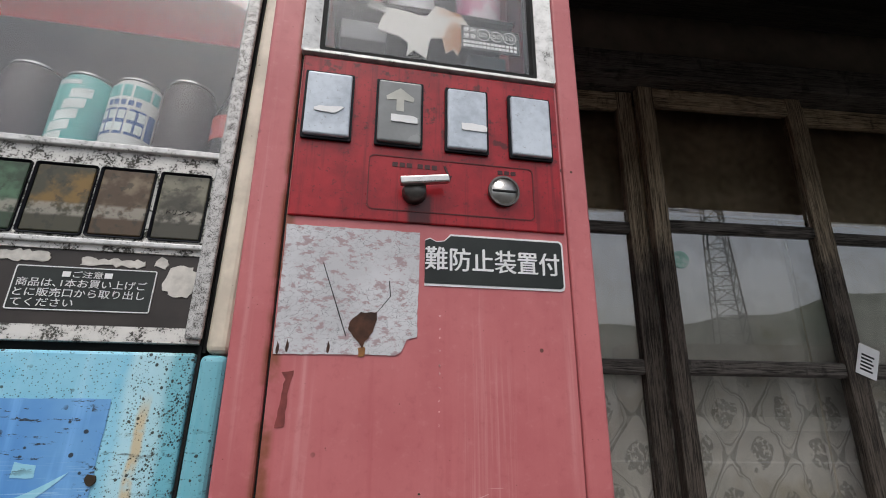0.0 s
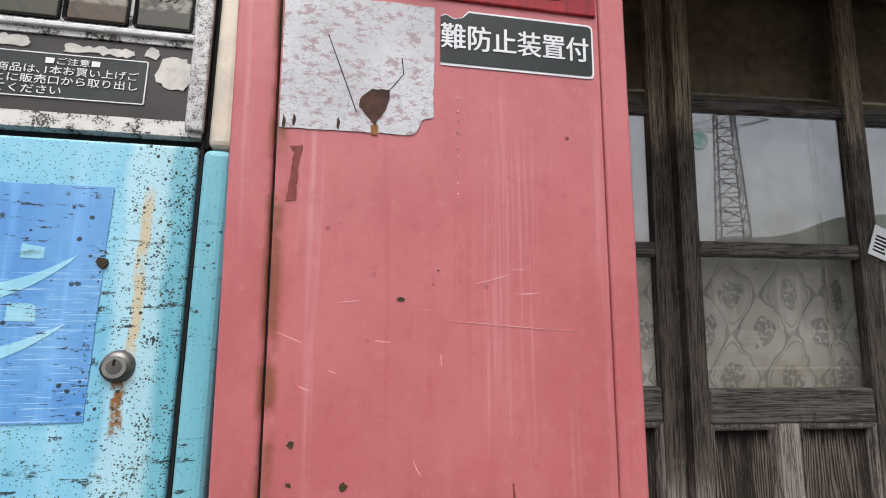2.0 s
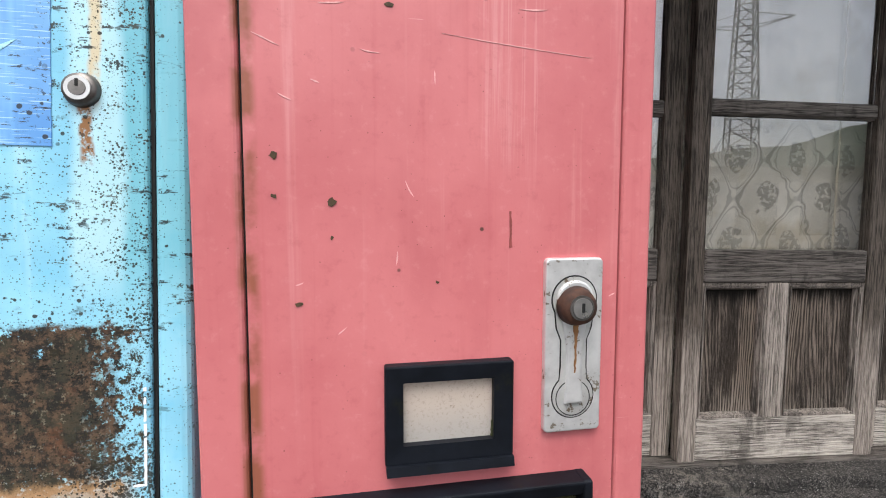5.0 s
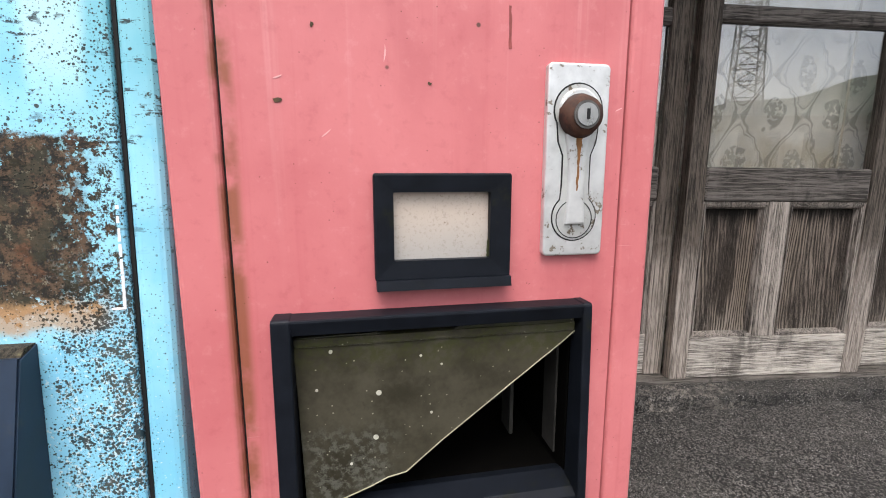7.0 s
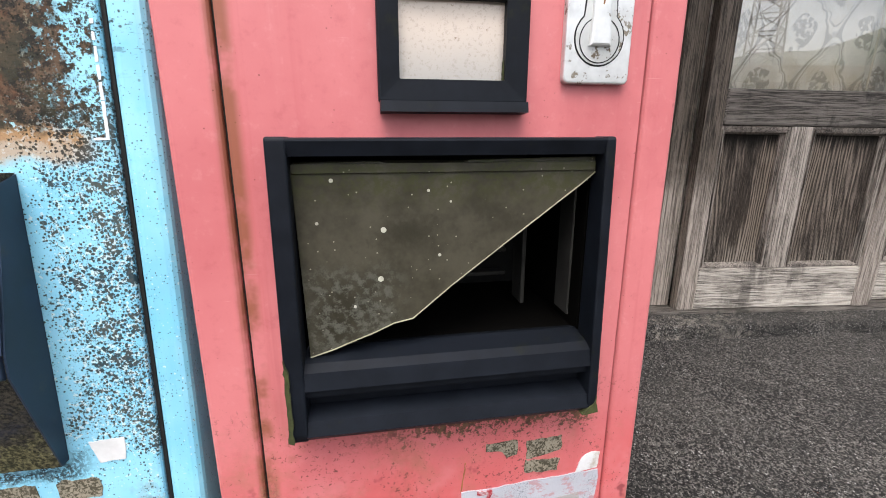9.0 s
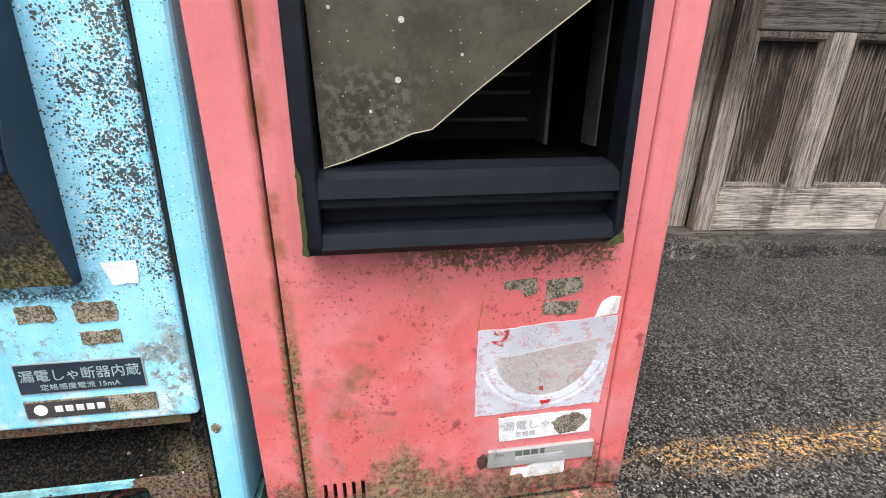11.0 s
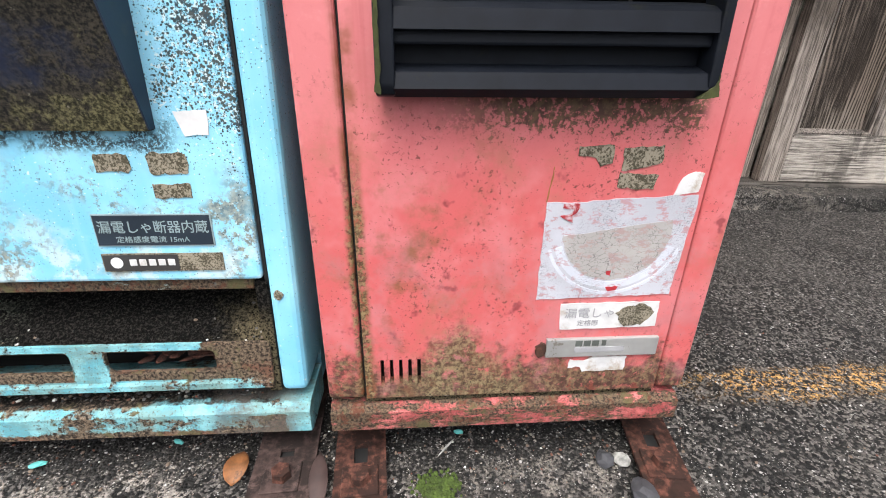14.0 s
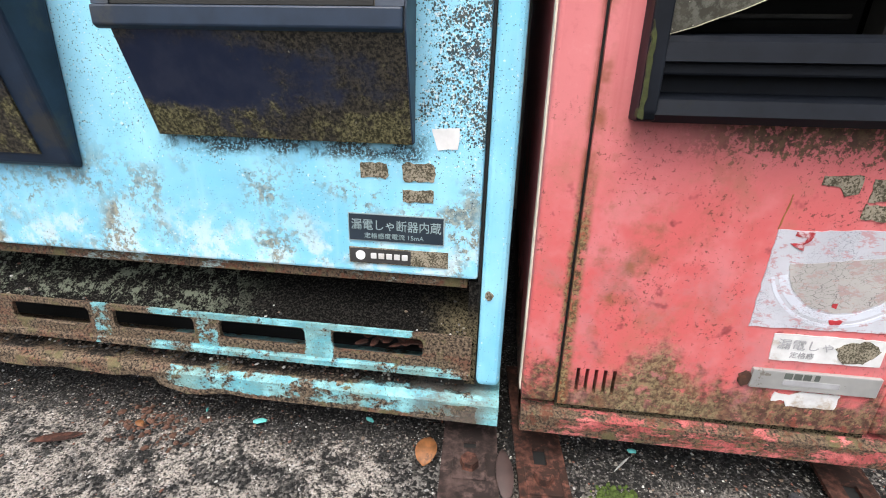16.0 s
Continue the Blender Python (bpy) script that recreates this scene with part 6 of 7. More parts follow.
part("lock_core", disc(-0.2670, 0.8985, 0.0060, -0.0074, -0.0060, 24), STEEL_DARK, lk)
part("key_notch", box(-0.2680, -0.2660, -0.0079, -0.0070, 0.8995, 0.9050), DARK, lk)

# lower labels
part("sticker_scrap", prism(ragged([(-0.2710, 0.3540), (-0.2450, 0.3560), (-0.2455, 0.3370), (-0.2640, 0.3355)], 0.004, 0.0005, 2), -0.0009, 0.0005), WHITE_DIRTY, blue, "white torn sticker corner")
for k, (a, b2, c, d) in enumerate(((-0.3390, -0.3120, 0.3065, 0.3215), (-0.2980, -0.2665, 0.3050, 0.3225), (-0.2980, -0.2675, 0.2845, 0.2970))):
    part("sticker_scrap", prism(ragged(rrect(a, b2, c, d, 0.003, 2), 0.004, 0.0011, k + 3), -0.0008, 0.0005), RESIDUE, blue, "grey scrap of a scraped sticker")
nl = part("notice_label", box(-0.3525, -0.2560, -0.0012, 0.001, 0.2430, 0.2715), plain("worn_label_edge", (0.24, 0.30, 0.31), 0.5), blue, "black earth leakage notice with pale writing")
part("label_face", box(-0.3515, -0.2570, -0.0016, 0.0, 0.2440, 0.2705), plain("navy_label", (0.015, 0.024, 0.036), 0.4, vary=0.3, scale=30), nl)
PALE_PRINT = plain("pale_teal_print", (0.25, 0.33, 0.34), 0.5, vary=0.2, scale=60)
lettering("漏電しゃ断器内蔵", -0.3490, 0.2560, 0.0118, -0.0020, PALE_PRINT, nl, width=0.0900)
lettering("定格感度電流 15mA", -0.3360, 0.2470, 0.0062, -0.0020, PALE_PRINT, nl, width=0.060)
mp = part("maker_plate", box(-0.3525, -0.2515, -0.0014, 0.001, 0.2195, 0.2360), RESIDUE, blue, "small maker's strip, half rotted")
part("label_face", box(-0.3515, -0.2890, -0.0019, 0.0, 0.2205, 0.2350), plain("charcoal_label", (0.035, 0.034, 0.034), 0.4), mp)
part("emblem", disc(-0.3405, 0.2280, 0.0050, -0.0024, -0.001, 18), WHITE, mp)
for k in range(5):
    part("plate_mark", box(-0.3300 + 0.0080 * k, -0.3240 + 0.0080 * k, -0.0023, -0.001, 0.2250, 0.2310, 0.0004, 1), WHITE_DIRTY, mp)

# delivery ports of the blue machine
p1 = part("delivery_port", sweep_x([(0.001, 0.5640), (-0.012, 0.5635), (-0.0180, 0.556), (-0.0400, 0.4460), (-0.0400, 0.4300), (-0.0080, 0.3400), (0.001, 0.3400)], -0.546, -0.2870, -0.536, -0.2870), NAVY_DIRTY, blue, "navy plastic delivery hood, mossy below")
# lighter navy plate: the side's shading is put into its colour
part("hood_cheek", sweep_x([(-0.0005, 0.5630), (-0.0185, 0.5565), (-0.0405, 0.4460), (-0.0405, 0.4300), (-0.0085, 0.3410), (-0.0005, 0.3410)], -0.2872, -0.2858), NAVY, p1, "navy side of the hood, toned lighter for its shading")
lip = sweep_x([(-0.0440, 0.4465), (-0.0440, 0.4310), (-0.0385, 0.4280), (-0.0365, 0.4470)], -0.5530, -0.2880)
bmesh.ops.recalc_face_normals(lip, faces=lip.faces[:])
bmesh.ops.bevel(lip, geom=lip.edges[:], offset=0.0016, segments=2, profile=0.5, affect='EDGES')
part("hood_lip", lip, NAVY, p1, "clean navy lip under the opening")
# solid dark block painted as the shade inside the hood's opening
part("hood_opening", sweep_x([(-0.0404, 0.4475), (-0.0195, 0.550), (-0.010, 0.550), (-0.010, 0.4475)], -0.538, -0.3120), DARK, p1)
part("hood_post", sweep_x([(-0.0420, 0.4470), (-0.0200, 0.558), (-0.010, 0.558), (-0.010, 0.4470)], -0.3100, -0.2870), NAVY, p1)
part("hood_post", sweep_x([(-0.0420, 0.4470), (-0.0200, 0.558), (-0.010, 0.558), (-0.010, 0.4470)], -0.552, -0.5360), NAVY, p1)
hood = sweep_x([(0.001, 0.5640), (-0.012, 0.5620), (-0.020, 0.554), (-0.0520, 0.470), (-0.0520, 0.450), (-0.0120, 0.304), (0.001, 0.3000)], -0.95, -0.634)
bmesh.ops.recalc_face_normals(hood, faces=hood.faces[:])
bmesh.ops.bevel(hood, geom=hood.edges[:], offset=0.005, segments=3, profile=0.5, affect='EDGES')
p2 = part("delivery_port", hood, NAVY, blue, "large navy plastic delivery hood")
part("hood_face", sweep_x([(-0.0525, 0.443), (-0.0175, 0.316), (-0.012, 0.316), (-0.046, 0.443)], -0.94, -0.664), NAVY_DIRTY, p2)

# display section
but = [(-0.4098, -0.3530), (-0.3475, -0.2950), (-0.2878, -0.2380), (-0.4700, -0.4160), (-0.5310, -0.4760), (-0.5920, -0.5370), (-0.6530, -0.5980)]
holes = [(BLX + 0.06, -0.2290, 1.3270, 1.66), (BLX + 0.06, -0.2270, 1.1230, 1.2000)] + [(a, b2, 1.2165, 1.2945) for a, b2 in but]
part("display_frame", holed(BLX + 0.032, BG - 0.001, 1.1080, 1.72, holes, 0.0, 0.02), ALU_WORN, blue, "white display frame eaten by black mould")
part("frame_rib", box(BLX + 0.05, -0.2260, -0.004, 0.001, 1.2060, 1.2120, 0.0015), ALU, blue)
part("frame_rib", box(BLX + 0.05, -0.2260, -0.005, 0.001, 1.3170, 1.3250, 0.0015), ALU, blue)
part("upper_seam", box(BG + 0.0022, BG + 0.0050, 0.006, 0.03, 1.100, 1.72), DARK, blue)
part("side_rib", box(-0.2335, BG + 0.0020, -0.006, 0.001, 1.112, 1.72, 0.002), ALU_SPECK, blue, "grey speckled side band")
part("header_panel", box(BLX + 0.032, BG - 0.001, 0.0, 0.02, 1.721, 1.84), plain("faded_red_sign", (0.50, 0.04, 0.04), 0.4), blue)
gl = part("display_glass", box(BLX + 0.055, -0.2240, 0.008, 0.011, 1.3250, 1.665), SHOP_GLASS, blue)
gl.visible_shadow = False
part("display_floor", box(BLX + 0.05, -0.225, 0.066, 0.24, 1.345, 1.352), plain("grey_shelf", (0.22, 0.22, 0.22), 0.6), blue)
g = Mat("grey_display_back", (0.30, 0.29, 0.28), 0.6)
g.put("Base Color", g.mix(g.step(g.noise(5, 5), 0.35, 0.65), (0.36, 0.345, 0.34), (0.58, 0.54, 0.49)))
part("display_back", box(BLX + 0.05, -0.225, 0.235, 0.24, 1.35, 1.70), g.m, blue)
part("red_sign", box(BLX + 0.05, -0.226, 0.12, 0.126, 1.590, 1.70, 0.002), plain("red_sign_paint", (0.72, 0.060, 0.045), 0.35, vary=0.15), blue, "red sign band over the sample cans")
BUT_DIRTY = []
for k, (c1, c2) in enumerate((((0.055, 0.052, 0.032), (0.19, 0.115, 0.03)), ((0.080, 0.052, 0.030), (0.20, 0.155, 0.10)), ((0.058, 0.055, 0.040), (0.20, 0.19, 0.14)), ((0.035, 0.060, 0.034), (0.075, 0.15, 0.085)))):
    g = Mat("grimy_button_%s" % ("amber", "orange", "grey", "green")[k], rough=0.35)
    f = g.step(g.noise(26, 4, 0.6), 0.42, 0.62)
    col = g.mix(g.mul(f, g.near(g.z, 1.268, 0.014, 0.014)), c1, c2)
    col = g.mix(g.mul(g.near(g.z, 1.243, 0.005, 0.004), g.step(g.noise(60, 3), 0.38, 0.55), 0.7), col, (0.33, 0.31, 0.26))
    col = g.mix(g.mul(g.step(g.noise(90, 5), 0.55, 0.65), 0.6), col, (0.03, 0.03, 0.022))
    g.put("Base Color", col)
    BUT_DIRTY.append(g.m)
for k, (a, b2) in enumerate(but):
    part("button_bezel", ring(rrect(a - 0.0014, b2 + 0.0014, 1.2151, 1.2959, 0.003), rrect(a + 0.0004, b2 - 0.0004, 1.2169, 1.2941, 0.0025), -0.0030, 0.01, slope=0.002), BLACK, blue)
    bt = part("select_button", box(a + 0.001, b2 - 0.001, -0.0015, 0.012, 1.2175, 1.2935, 0.0015), BUT_DIRTY[k % 4], blue, "grimy amber selection button")
    if k == 2:
        lettering("ドリンク", -0.276, 1.2455, 0.0070, -0.0019, DARK, bt, width=0.024)
bp = part("notice_panel", box(BLX + 0.062, -0.2275, 0.002, 0.012, 1.1235, 1.1995), LABEL_BROWN, blue, "brown-black notice panel with scuffs")
part("notice_border", ring(rrect(-0.4000, -0.2725, 1.1370, 1.1815, 0.002), rrect(-0.3990, -0.2735, 1.1380, 1.1805, 0.0015), 0.0008, 0.003), WHITE, bp)
part("notice_face", box(-0.3990, -0.2735, 0.0013, 0.003, 1.1380, 1.1805), LABEL_BLACK, bp)
lettering("■ご注意■", -0.3580, 1.1710, 0.0076, 0.0006, WHITE, bp, width=0.045)
lettering("商品は､1本お買い上げご", -0.3960, 1.1610, 0.0094, 0.0006, WHITE, bp, width=0.1165)
lettering("とに販売口から取り出し", -0.3960, 1.1510, 0.0094, 0.0006, WHITE, bp, width=0.1165)
lettering("てください", -0.3960, 1.1410, 0.0094, 0.0006, WHITE, bp, width=0.054)
SCUFF = plain("scuffed_white", (0.52, 0.50, 0.46), 0.7, vary=0.3, scale=90)
part("scuff", prism(ragged([(-0.2490 + 0.0165 * math.cos(k * 0.52), 1.1715 + 0.0185 * math.sin(k * 0.52)) for k in range(12)], 0.004, 0.0018, 5), 0.0009, 0.003), SCUFF, bp, "scuffed white patch")
for x0, x1, z0, z1, s in ((-0.345, -0.285, 1.1845, 1.1920, 3), (-0.2760, -0.2640, 1.1850, 1.1965, 4), (-0.43, -0.374, 1.186, 1.197, 7)):
    part("scuff", prism(ragged(rrect(x0, x1, z0, z1, 0.003, 2), 0.004, 0.0018, s), 0.0009, 0.003), SCUFF, bp)

# sample cans
TEAL = plain("teal_can", (0.13, 0.42, 0.40), 0.35, vary=0.2, scale=20)
LEMON = plain("white_lemon_can", (0.58, 0.60, 0.58), 0.35, vary=0.15, scale=20)
BROWN_CAN = plain("browned_can", (0.060, 0.042, 0.042), 0.5, vary=0.3, scale=20)
BLUE_INK = plain("blue_can_print", (0.035, 0.10, 0.28), 0.4)
PALE_INK = plain("pale_can_print", (0.62, 0.68, 0.66), 0.4)
RED_INK = plain("red_can_print", (0.40, 0.07, 0.06), 0.4, dirt=(0.05, 0.09, 0.25), dirt_at=0.55)


def wrap(x0a, x1a, z0, z1, r, mat, parent, name, slant=0.0):
    """A printed field on a can between two angles (degrees from straight ahead)."""
    b = bmesh.new()
    n = 8
    lo, hi = [], []
    for i in range(n + 1):
        a = radians(-90 + x0a + (x1a - x0a) * i / n)
        lo.append(b.verts.new((r * math.cos(a), r * math.sin(a), z0 + slant * (i / n))))
        hi.append(b.verts.new((r * math.cos(a), r * math.sin(a), z1 + slant * (i / n))))
    for i in range(n):
        b.faces.new((lo[i], lo[i + 1], hi[i + 1], hi[i]))
    ob = part(name, b, mat, parent)
    so = ob.modifiers.new("thickness", 'SOLIDIFY')
    so.thickness = 0.0004
    return ob


CY, CZ = 0.112, 1.3525
tc = can("drinks_can", -0.4530, CY, CZ, TEAL, label="teal sample can with white slanted lettering shapes", m=BM)
for k in range(5):
    wrap(-40 + 9 * k, 2 + 9 * k, 0.010 + 0.0175 * k, 0.0245 + 0.0175 * k, 0.0334, PALE_INK, tc, "print_shape", 0.006)
wrap(-40, 12, 0.103, 0.110, 0.0334, PALE_INK, tc, "print_shape", 0.0)
wc = can("drinks_can", -0.3900, CY, CZ, LEMON, label="white and blue lemonade sample can", m=BM)
wrap(-85, 85, 0.093, 0.112, 0.0334, TEAL, wc, "print_band")
wrap(-85, 85, 0.034, 0.074, 0.0334, BLUE_INK, wc, "print_band")
for k in range(5):
    wrap(-46 + 20 * k, -32 + 20 * k, 0.057, 0.070, 0.0338, PALE_INK, wc, "print_shape")
    wrap(-48 + 20 * k, -33 + 20 * k, 0.038, 0.051, 0.0338, PALE_INK, wc, "print_shape")
    wrap(-36 + 15 * k, -26 + 15 * k, 0.079, 0.087, 0.0338, BLUE_INK, wc, "print_shape")
can("drinks_can", -0.3230, CY, CZ, BROWN_CAN, r=0.0345, h=0.128, label="browned unlabelled sample can", m=BM)
can("drinks_can", -0.5200, CY, CZ, BROWN_CAN, r=0.036, h=0.128, label="browned unlabelled sample can", m=BM)
can("drinks_can", -0.5890, CY, CZ, BROWN_CAN, label="browned unlabelled sample can", m=BM)
can("drinks_can", -0.6560, CY, CZ, BROWN_CAN, label="browned unlabelled sample can", m=BM)
# sample bottle at the end of the row
b = bmesh.new()
n = 24
prof = [(0.024, 0.0), (0.026, 0.004), (0.026, 0.085), (0.020, 0.105), (0.011, 0.130), (0.0105, 0.148), (0.0125, 0.150), (0.0125, 0.160)]
rows = [[b.verts.new((q * math.cos(2 * math.pi * i / n), q * math.sin(2 * math.pi * i / n), s)) for i in range(n)] for q, s in prof]
for k in range(len(rows) - 1):
    for i in range(n):
        b.faces.new((rows[k][i], rows[k][(i + 1) % n], rows[k + 1][(i + 1) % n], rows[k + 1][i]))
b.faces.new(rows[0])
b.faces.new(rows[-1])
bo = part("drinks_bottle", b, plain("dark_bottle", (0.03, 0.028, 0.026), 0.2), smooth=True)
bo.matrix_world = BM @ pose(-0.2600, CY - 0.005, CZ)
tagged(bo, "dark sample bottle with a red and blue label", "bottle")
wrap(-80, 80, 0.045, 0.082, 0.0264, RED_INK, bo, "print_band")

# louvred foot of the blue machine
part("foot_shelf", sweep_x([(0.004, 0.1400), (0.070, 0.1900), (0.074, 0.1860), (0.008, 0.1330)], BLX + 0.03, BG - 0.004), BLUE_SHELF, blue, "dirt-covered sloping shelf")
slots = [(-0.2755 - 0.1325 * k - 0.1010, -0.2755 - 0.1325 * k, 0.1135, 0.1360) for k in range(7)]
rail = bmesh.new()
ends = [BG - 0.004] + [a - 0.0105 for a, _, _, _ in slots[:-1]] + [BLX + 0.03]
for (a, b2, c, d), x1, x0 in zip(slots, ends, ends[1:]):
    ring(rrect(x0, x1, 0.0950, 0.1430, 0.0002), rrect(a, b2, c, d, 0.0055), 0.0, 0.004, rail, bevel=0.0)
    ring(rrect(a - 0.0016, b2 + 0.0016, c - 0.0016, d + 0.0016, 0.0065), rrect(a, b2, c, d, 0.0055), -0.0007, 0.001, rail, slope=0.0006)
part("louvre_rail", rail, BLUE_BASE, blue, "rusted blue rail with rounded oblong slots")
part("louvre_lip", sweep_x([(-0.004, 0.0940), (-0.004, 0.1000), (0.004, 0.1030), (0.05, 0.090), (0.05, 0.086)], BLX + 0.03, BG - 0.004), BLUE_BASE, blue)
# near-black sheet stands for the shade behind the slots
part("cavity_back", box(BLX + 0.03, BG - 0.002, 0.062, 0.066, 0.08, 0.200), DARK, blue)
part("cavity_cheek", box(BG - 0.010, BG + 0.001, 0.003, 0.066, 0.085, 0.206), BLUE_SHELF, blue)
b = sweep_x([(-0.008, 0.0420), (-0.008, 0.0660), (0.0, 0.0730), (0.06, 0.0760), (0.06, 0.0380), (0.0, 0.0380)], BLX, BR + 0.001)
bmesh.ops.bisect_plane(b, geom=b.verts[:] + b.edges[:] + b.faces[:], plane_co=(-0.6, 0, 0), plane_no=(1, 0, 0))
for k in range(40):
    bmesh.ops.bisect_plane(b, geom=b.verts[:] + b.edges[:] + b.faces[:], plane_co=(-0.43 - k * 0.018, 0, 0), plane_no=(1, 0, 0))
for v in b.verts:
    if v.co.x < -0.5:
        v.co += Vector((0, 0.004, 0.008)) * noise.noise(v.co * 26) + Vector((0, 0, 0.012 if v.co.z < 0.05 and v.co.x < -0.6 else 0))
part("base_rail", b, BLUE_BASE_LOW, blue, "corroded blue base rail eaten away at one end")
rub = plain("rust_flakes", (0.085, 0.042, 0.028), 0.9, vary=0.6, scale=120, bump=0.7)
rng = random.Random(4)


def flake(x, y, z, sx, sy, sz, mat, name, parent=None, seed=0):
    b = bmesh.new()
    bmesh.ops.create_icosphere(b, subdivisions=2, radius=1)
    for v in b.verts:
        v.co *= 1 + 0.35 * noise.noise(v.co * 1.6 + Vector((seed * 3.1, 0, 0)))
        v.co = Vector((v.co.x * sx, v.co.y * sy, v.co.z * sz))
    ob = part(name, b, mat, parent)
    ob.matrix_local = pose(x, y, z, rng.uniform(-14, 14), rng.uniform(-14, 14), rng.uniform(0, 360))
    return ob


for k in range(12):
    flake(-0.345 + 0.0062 * k + rng.uniform(-0.003, 0.003), 0.014, 0.1170 + rng.uniform(0, 0.012), 0.0085, 0.005, 0.0016, FOOT, "rust_flake", blue, k)

# ---- loose things on the ground ----
tagged(flake(0.1320, -0.016, 0.006, 0.0100, 0.008, 0.007, STONE, "stone", None, 3), "pale broken stone beside the fixing strap", "stone")
tagged(flake(0.1150, -0.016, 0.007, 0.010, 0.010, 0.008, STONE_DARK, "stone", None, 5), "small dark grey stone on the concrete", "stone")
tagged(flake(0.1385, -0.056, 0.008, 0.015, 0.013, 0.010, STONE_DARK, "stone", None, 8), "dark grey stone on the concrete", "stone")
scale = flake(-0.6850, -0.050, 0.004, 0.024, 0.006, 0.003, FOOT, "rust_scale", None, 9)
scale.matrix_world = pose(-0.690, -0.046, 0.005, 0, 4, 24)
tagged(scale, "long brown flake of rust on the concrete", "debris")


def leaf(x, y, z, ln, wd, turn, tilt, mat, label):
    b = bmesh.new()
    rows = []
    for i in range(9):
        t = i / 8
        w = wd * math.sin(math.pi * min(1, 0.06 + t * 0.94)) ** 0.7 * (1 if i not in (0, 8) else 0.15)
        zz = 0.25 * wd * math.sin(math.pi * t)
        rows.append([b.verts.new((-w, ln * (t - 0.5), zz + 0.3 * w)), b.verts.new((0, ln * (t - 0.5), zz)), b.verts.new((w, ln * (t - 0.5), zz + 0.3 * w))])
    for i in range(8):
        for j in range(2):
            b.faces.new((rows[i][j], rows[i][j + 1], rows[i + 1][j + 1], rows[i + 1][j]))
    ob = part("fallen_leaf", b, mat, smooth=True)
    so = ob.modifiers.new("thickness", 'SOLIDIFY')
    so.thickness = 0.0006
    ob.matrix_world = pose(x, y, z, tilt, 0, turn)
    return tagged(ob, label, "leaf")


LEAF = plain("orange_brown_leaf", (0.17, 0.068, 0.022), 0.55, vary=0.45, scale=150, dirt=(0.06, 0.028, 0.014), dirt_at=0.6)
LEAF_DRY = plain("brown_dry_leaf", (0.045, 0.027, 0.024), 0.6, vary=0.3, scale=80)
leaf(-0.2660, -0.007, 0.009, 0.036, 0.0120, -4, 12, LEAF, "orange-brown fallen leaf on the concrete")
leaf(-0.1800, -0.030, 0.014, 0.060, 0.009, 6, 10, LEAF_DRY, "curled brown dry leaf between the fixing straps")
leaf(-0.6130, -0.014, 0.006, 0.014, 0.004, 70, 8, LEAF, "small orange leaf scrap")
TEAL_CHIP = plain("teal_paint_chip", (0.10, 0.42, 0.40), 0.5)
for x, y, s in ((-0.474, 0.012, 0.009), (-0.343, 0.034, 0.006), (-0.036, 0.031, 0.006), (-0.548, 0.02, 0.003)):
    tagged(flake(x, y, 0.006, s, s * 0.45, 0.0022, TEAL_CHIP, "paint_chip", None, 2), "teal flake of paint fallen on the concrete", "debris")
tagged(flake(-0.052, 0.010, 0.006, 0.013, 0.0011, 0.0011, STONE, "twig", None, 4), "short pale dry twig on the concrete", "twig")

# grit and gravel
def scatter(name, count, area, size, mat, label, seed, flat=0.6):
    r = random.Random(seed)
    base = bmesh.new()
    bmesh.ops.create_icosphere(base, subdivisions=1, radius=1)
    bv = [v.co.copy() for v in base.verts]
    bf = [[v.index for v in f.verts] for f in base.faces]
    base.free()
    vs, fs = [], []
    for _ in range(count):
        x, y, z = area(r)
        s = size(r)
        q = Euler((r.uniform(0, 6), r.uniform(0, 6), r.uniform(0, 6))).to_matrix()
        k = Vector((r.uniform(0.7, 1.3), r.uniform(0.7, 1.3), r.uniform(0.6, 1.0)))
        o = len(vs)
        for v in bv:
            w = q @ Vector((v.x * k.x * s * r.uniform(0.8, 1.15), v.y * k.y * s, v.z * k.z * s))
            vs.append((x + w.x, y + w.y, z + height(x, y) + w.z * flat + s * 0.25))
        fs += [[o + i for i in f] for f in bf]
    me = bpy.data.meshes.new(name)
    me.from_pydata(vs, [], fs)
    me.materials.append(mat)
    return tagged(new(name, me), label, "gravel", kind="stuff")


g = Mat("mixed_grit", rough=0.85)
f = g.island()
n1 = g.nt.nodes.new("ShaderNodeValToRGB")
n1.color_ramp.interpolation = 'CONSTANT'
for pos, c in ((0.0, (0.03, 0.03, 0.03)), (0.35, (0.09, 0.085, 0.08)), (0.6, (0.16, 0.12, 0.09)), (0.74, (0.24, 0.22, 0.19)), (0.86, (0.14, 0.06, 0.04)), (0.93, (0.50, 0.49, 0.46))):
    e = n1.color_ramp.elements.new(pos) if pos else n1.color_ramp.elements[0]
    e.color = (*c, 1)
g.nt.links.new(f, n1.inputs[0])
g.put("Base Color", n1.outputs[0])
GRIT = g.m
scatter("gravel", 2600, lambda r: (r.uniform(-0.95, 0.24), r.gauss(0.035, 0.035), 0), lambda r: 0.0007 + 0.0018 * r.random() ** 3, GRIT, "fine grit and crumbs along the foot of the machines", 1)
scatter("gravel", 2400, lambda r: (r.uniform(-0.95, 0.75), r.uniform(-0.13, 0.22), 0), lambda r: 0.0007 + 0.0015 * r.random() ** 3, GRIT, "fine loose grit on the concrete", 2)
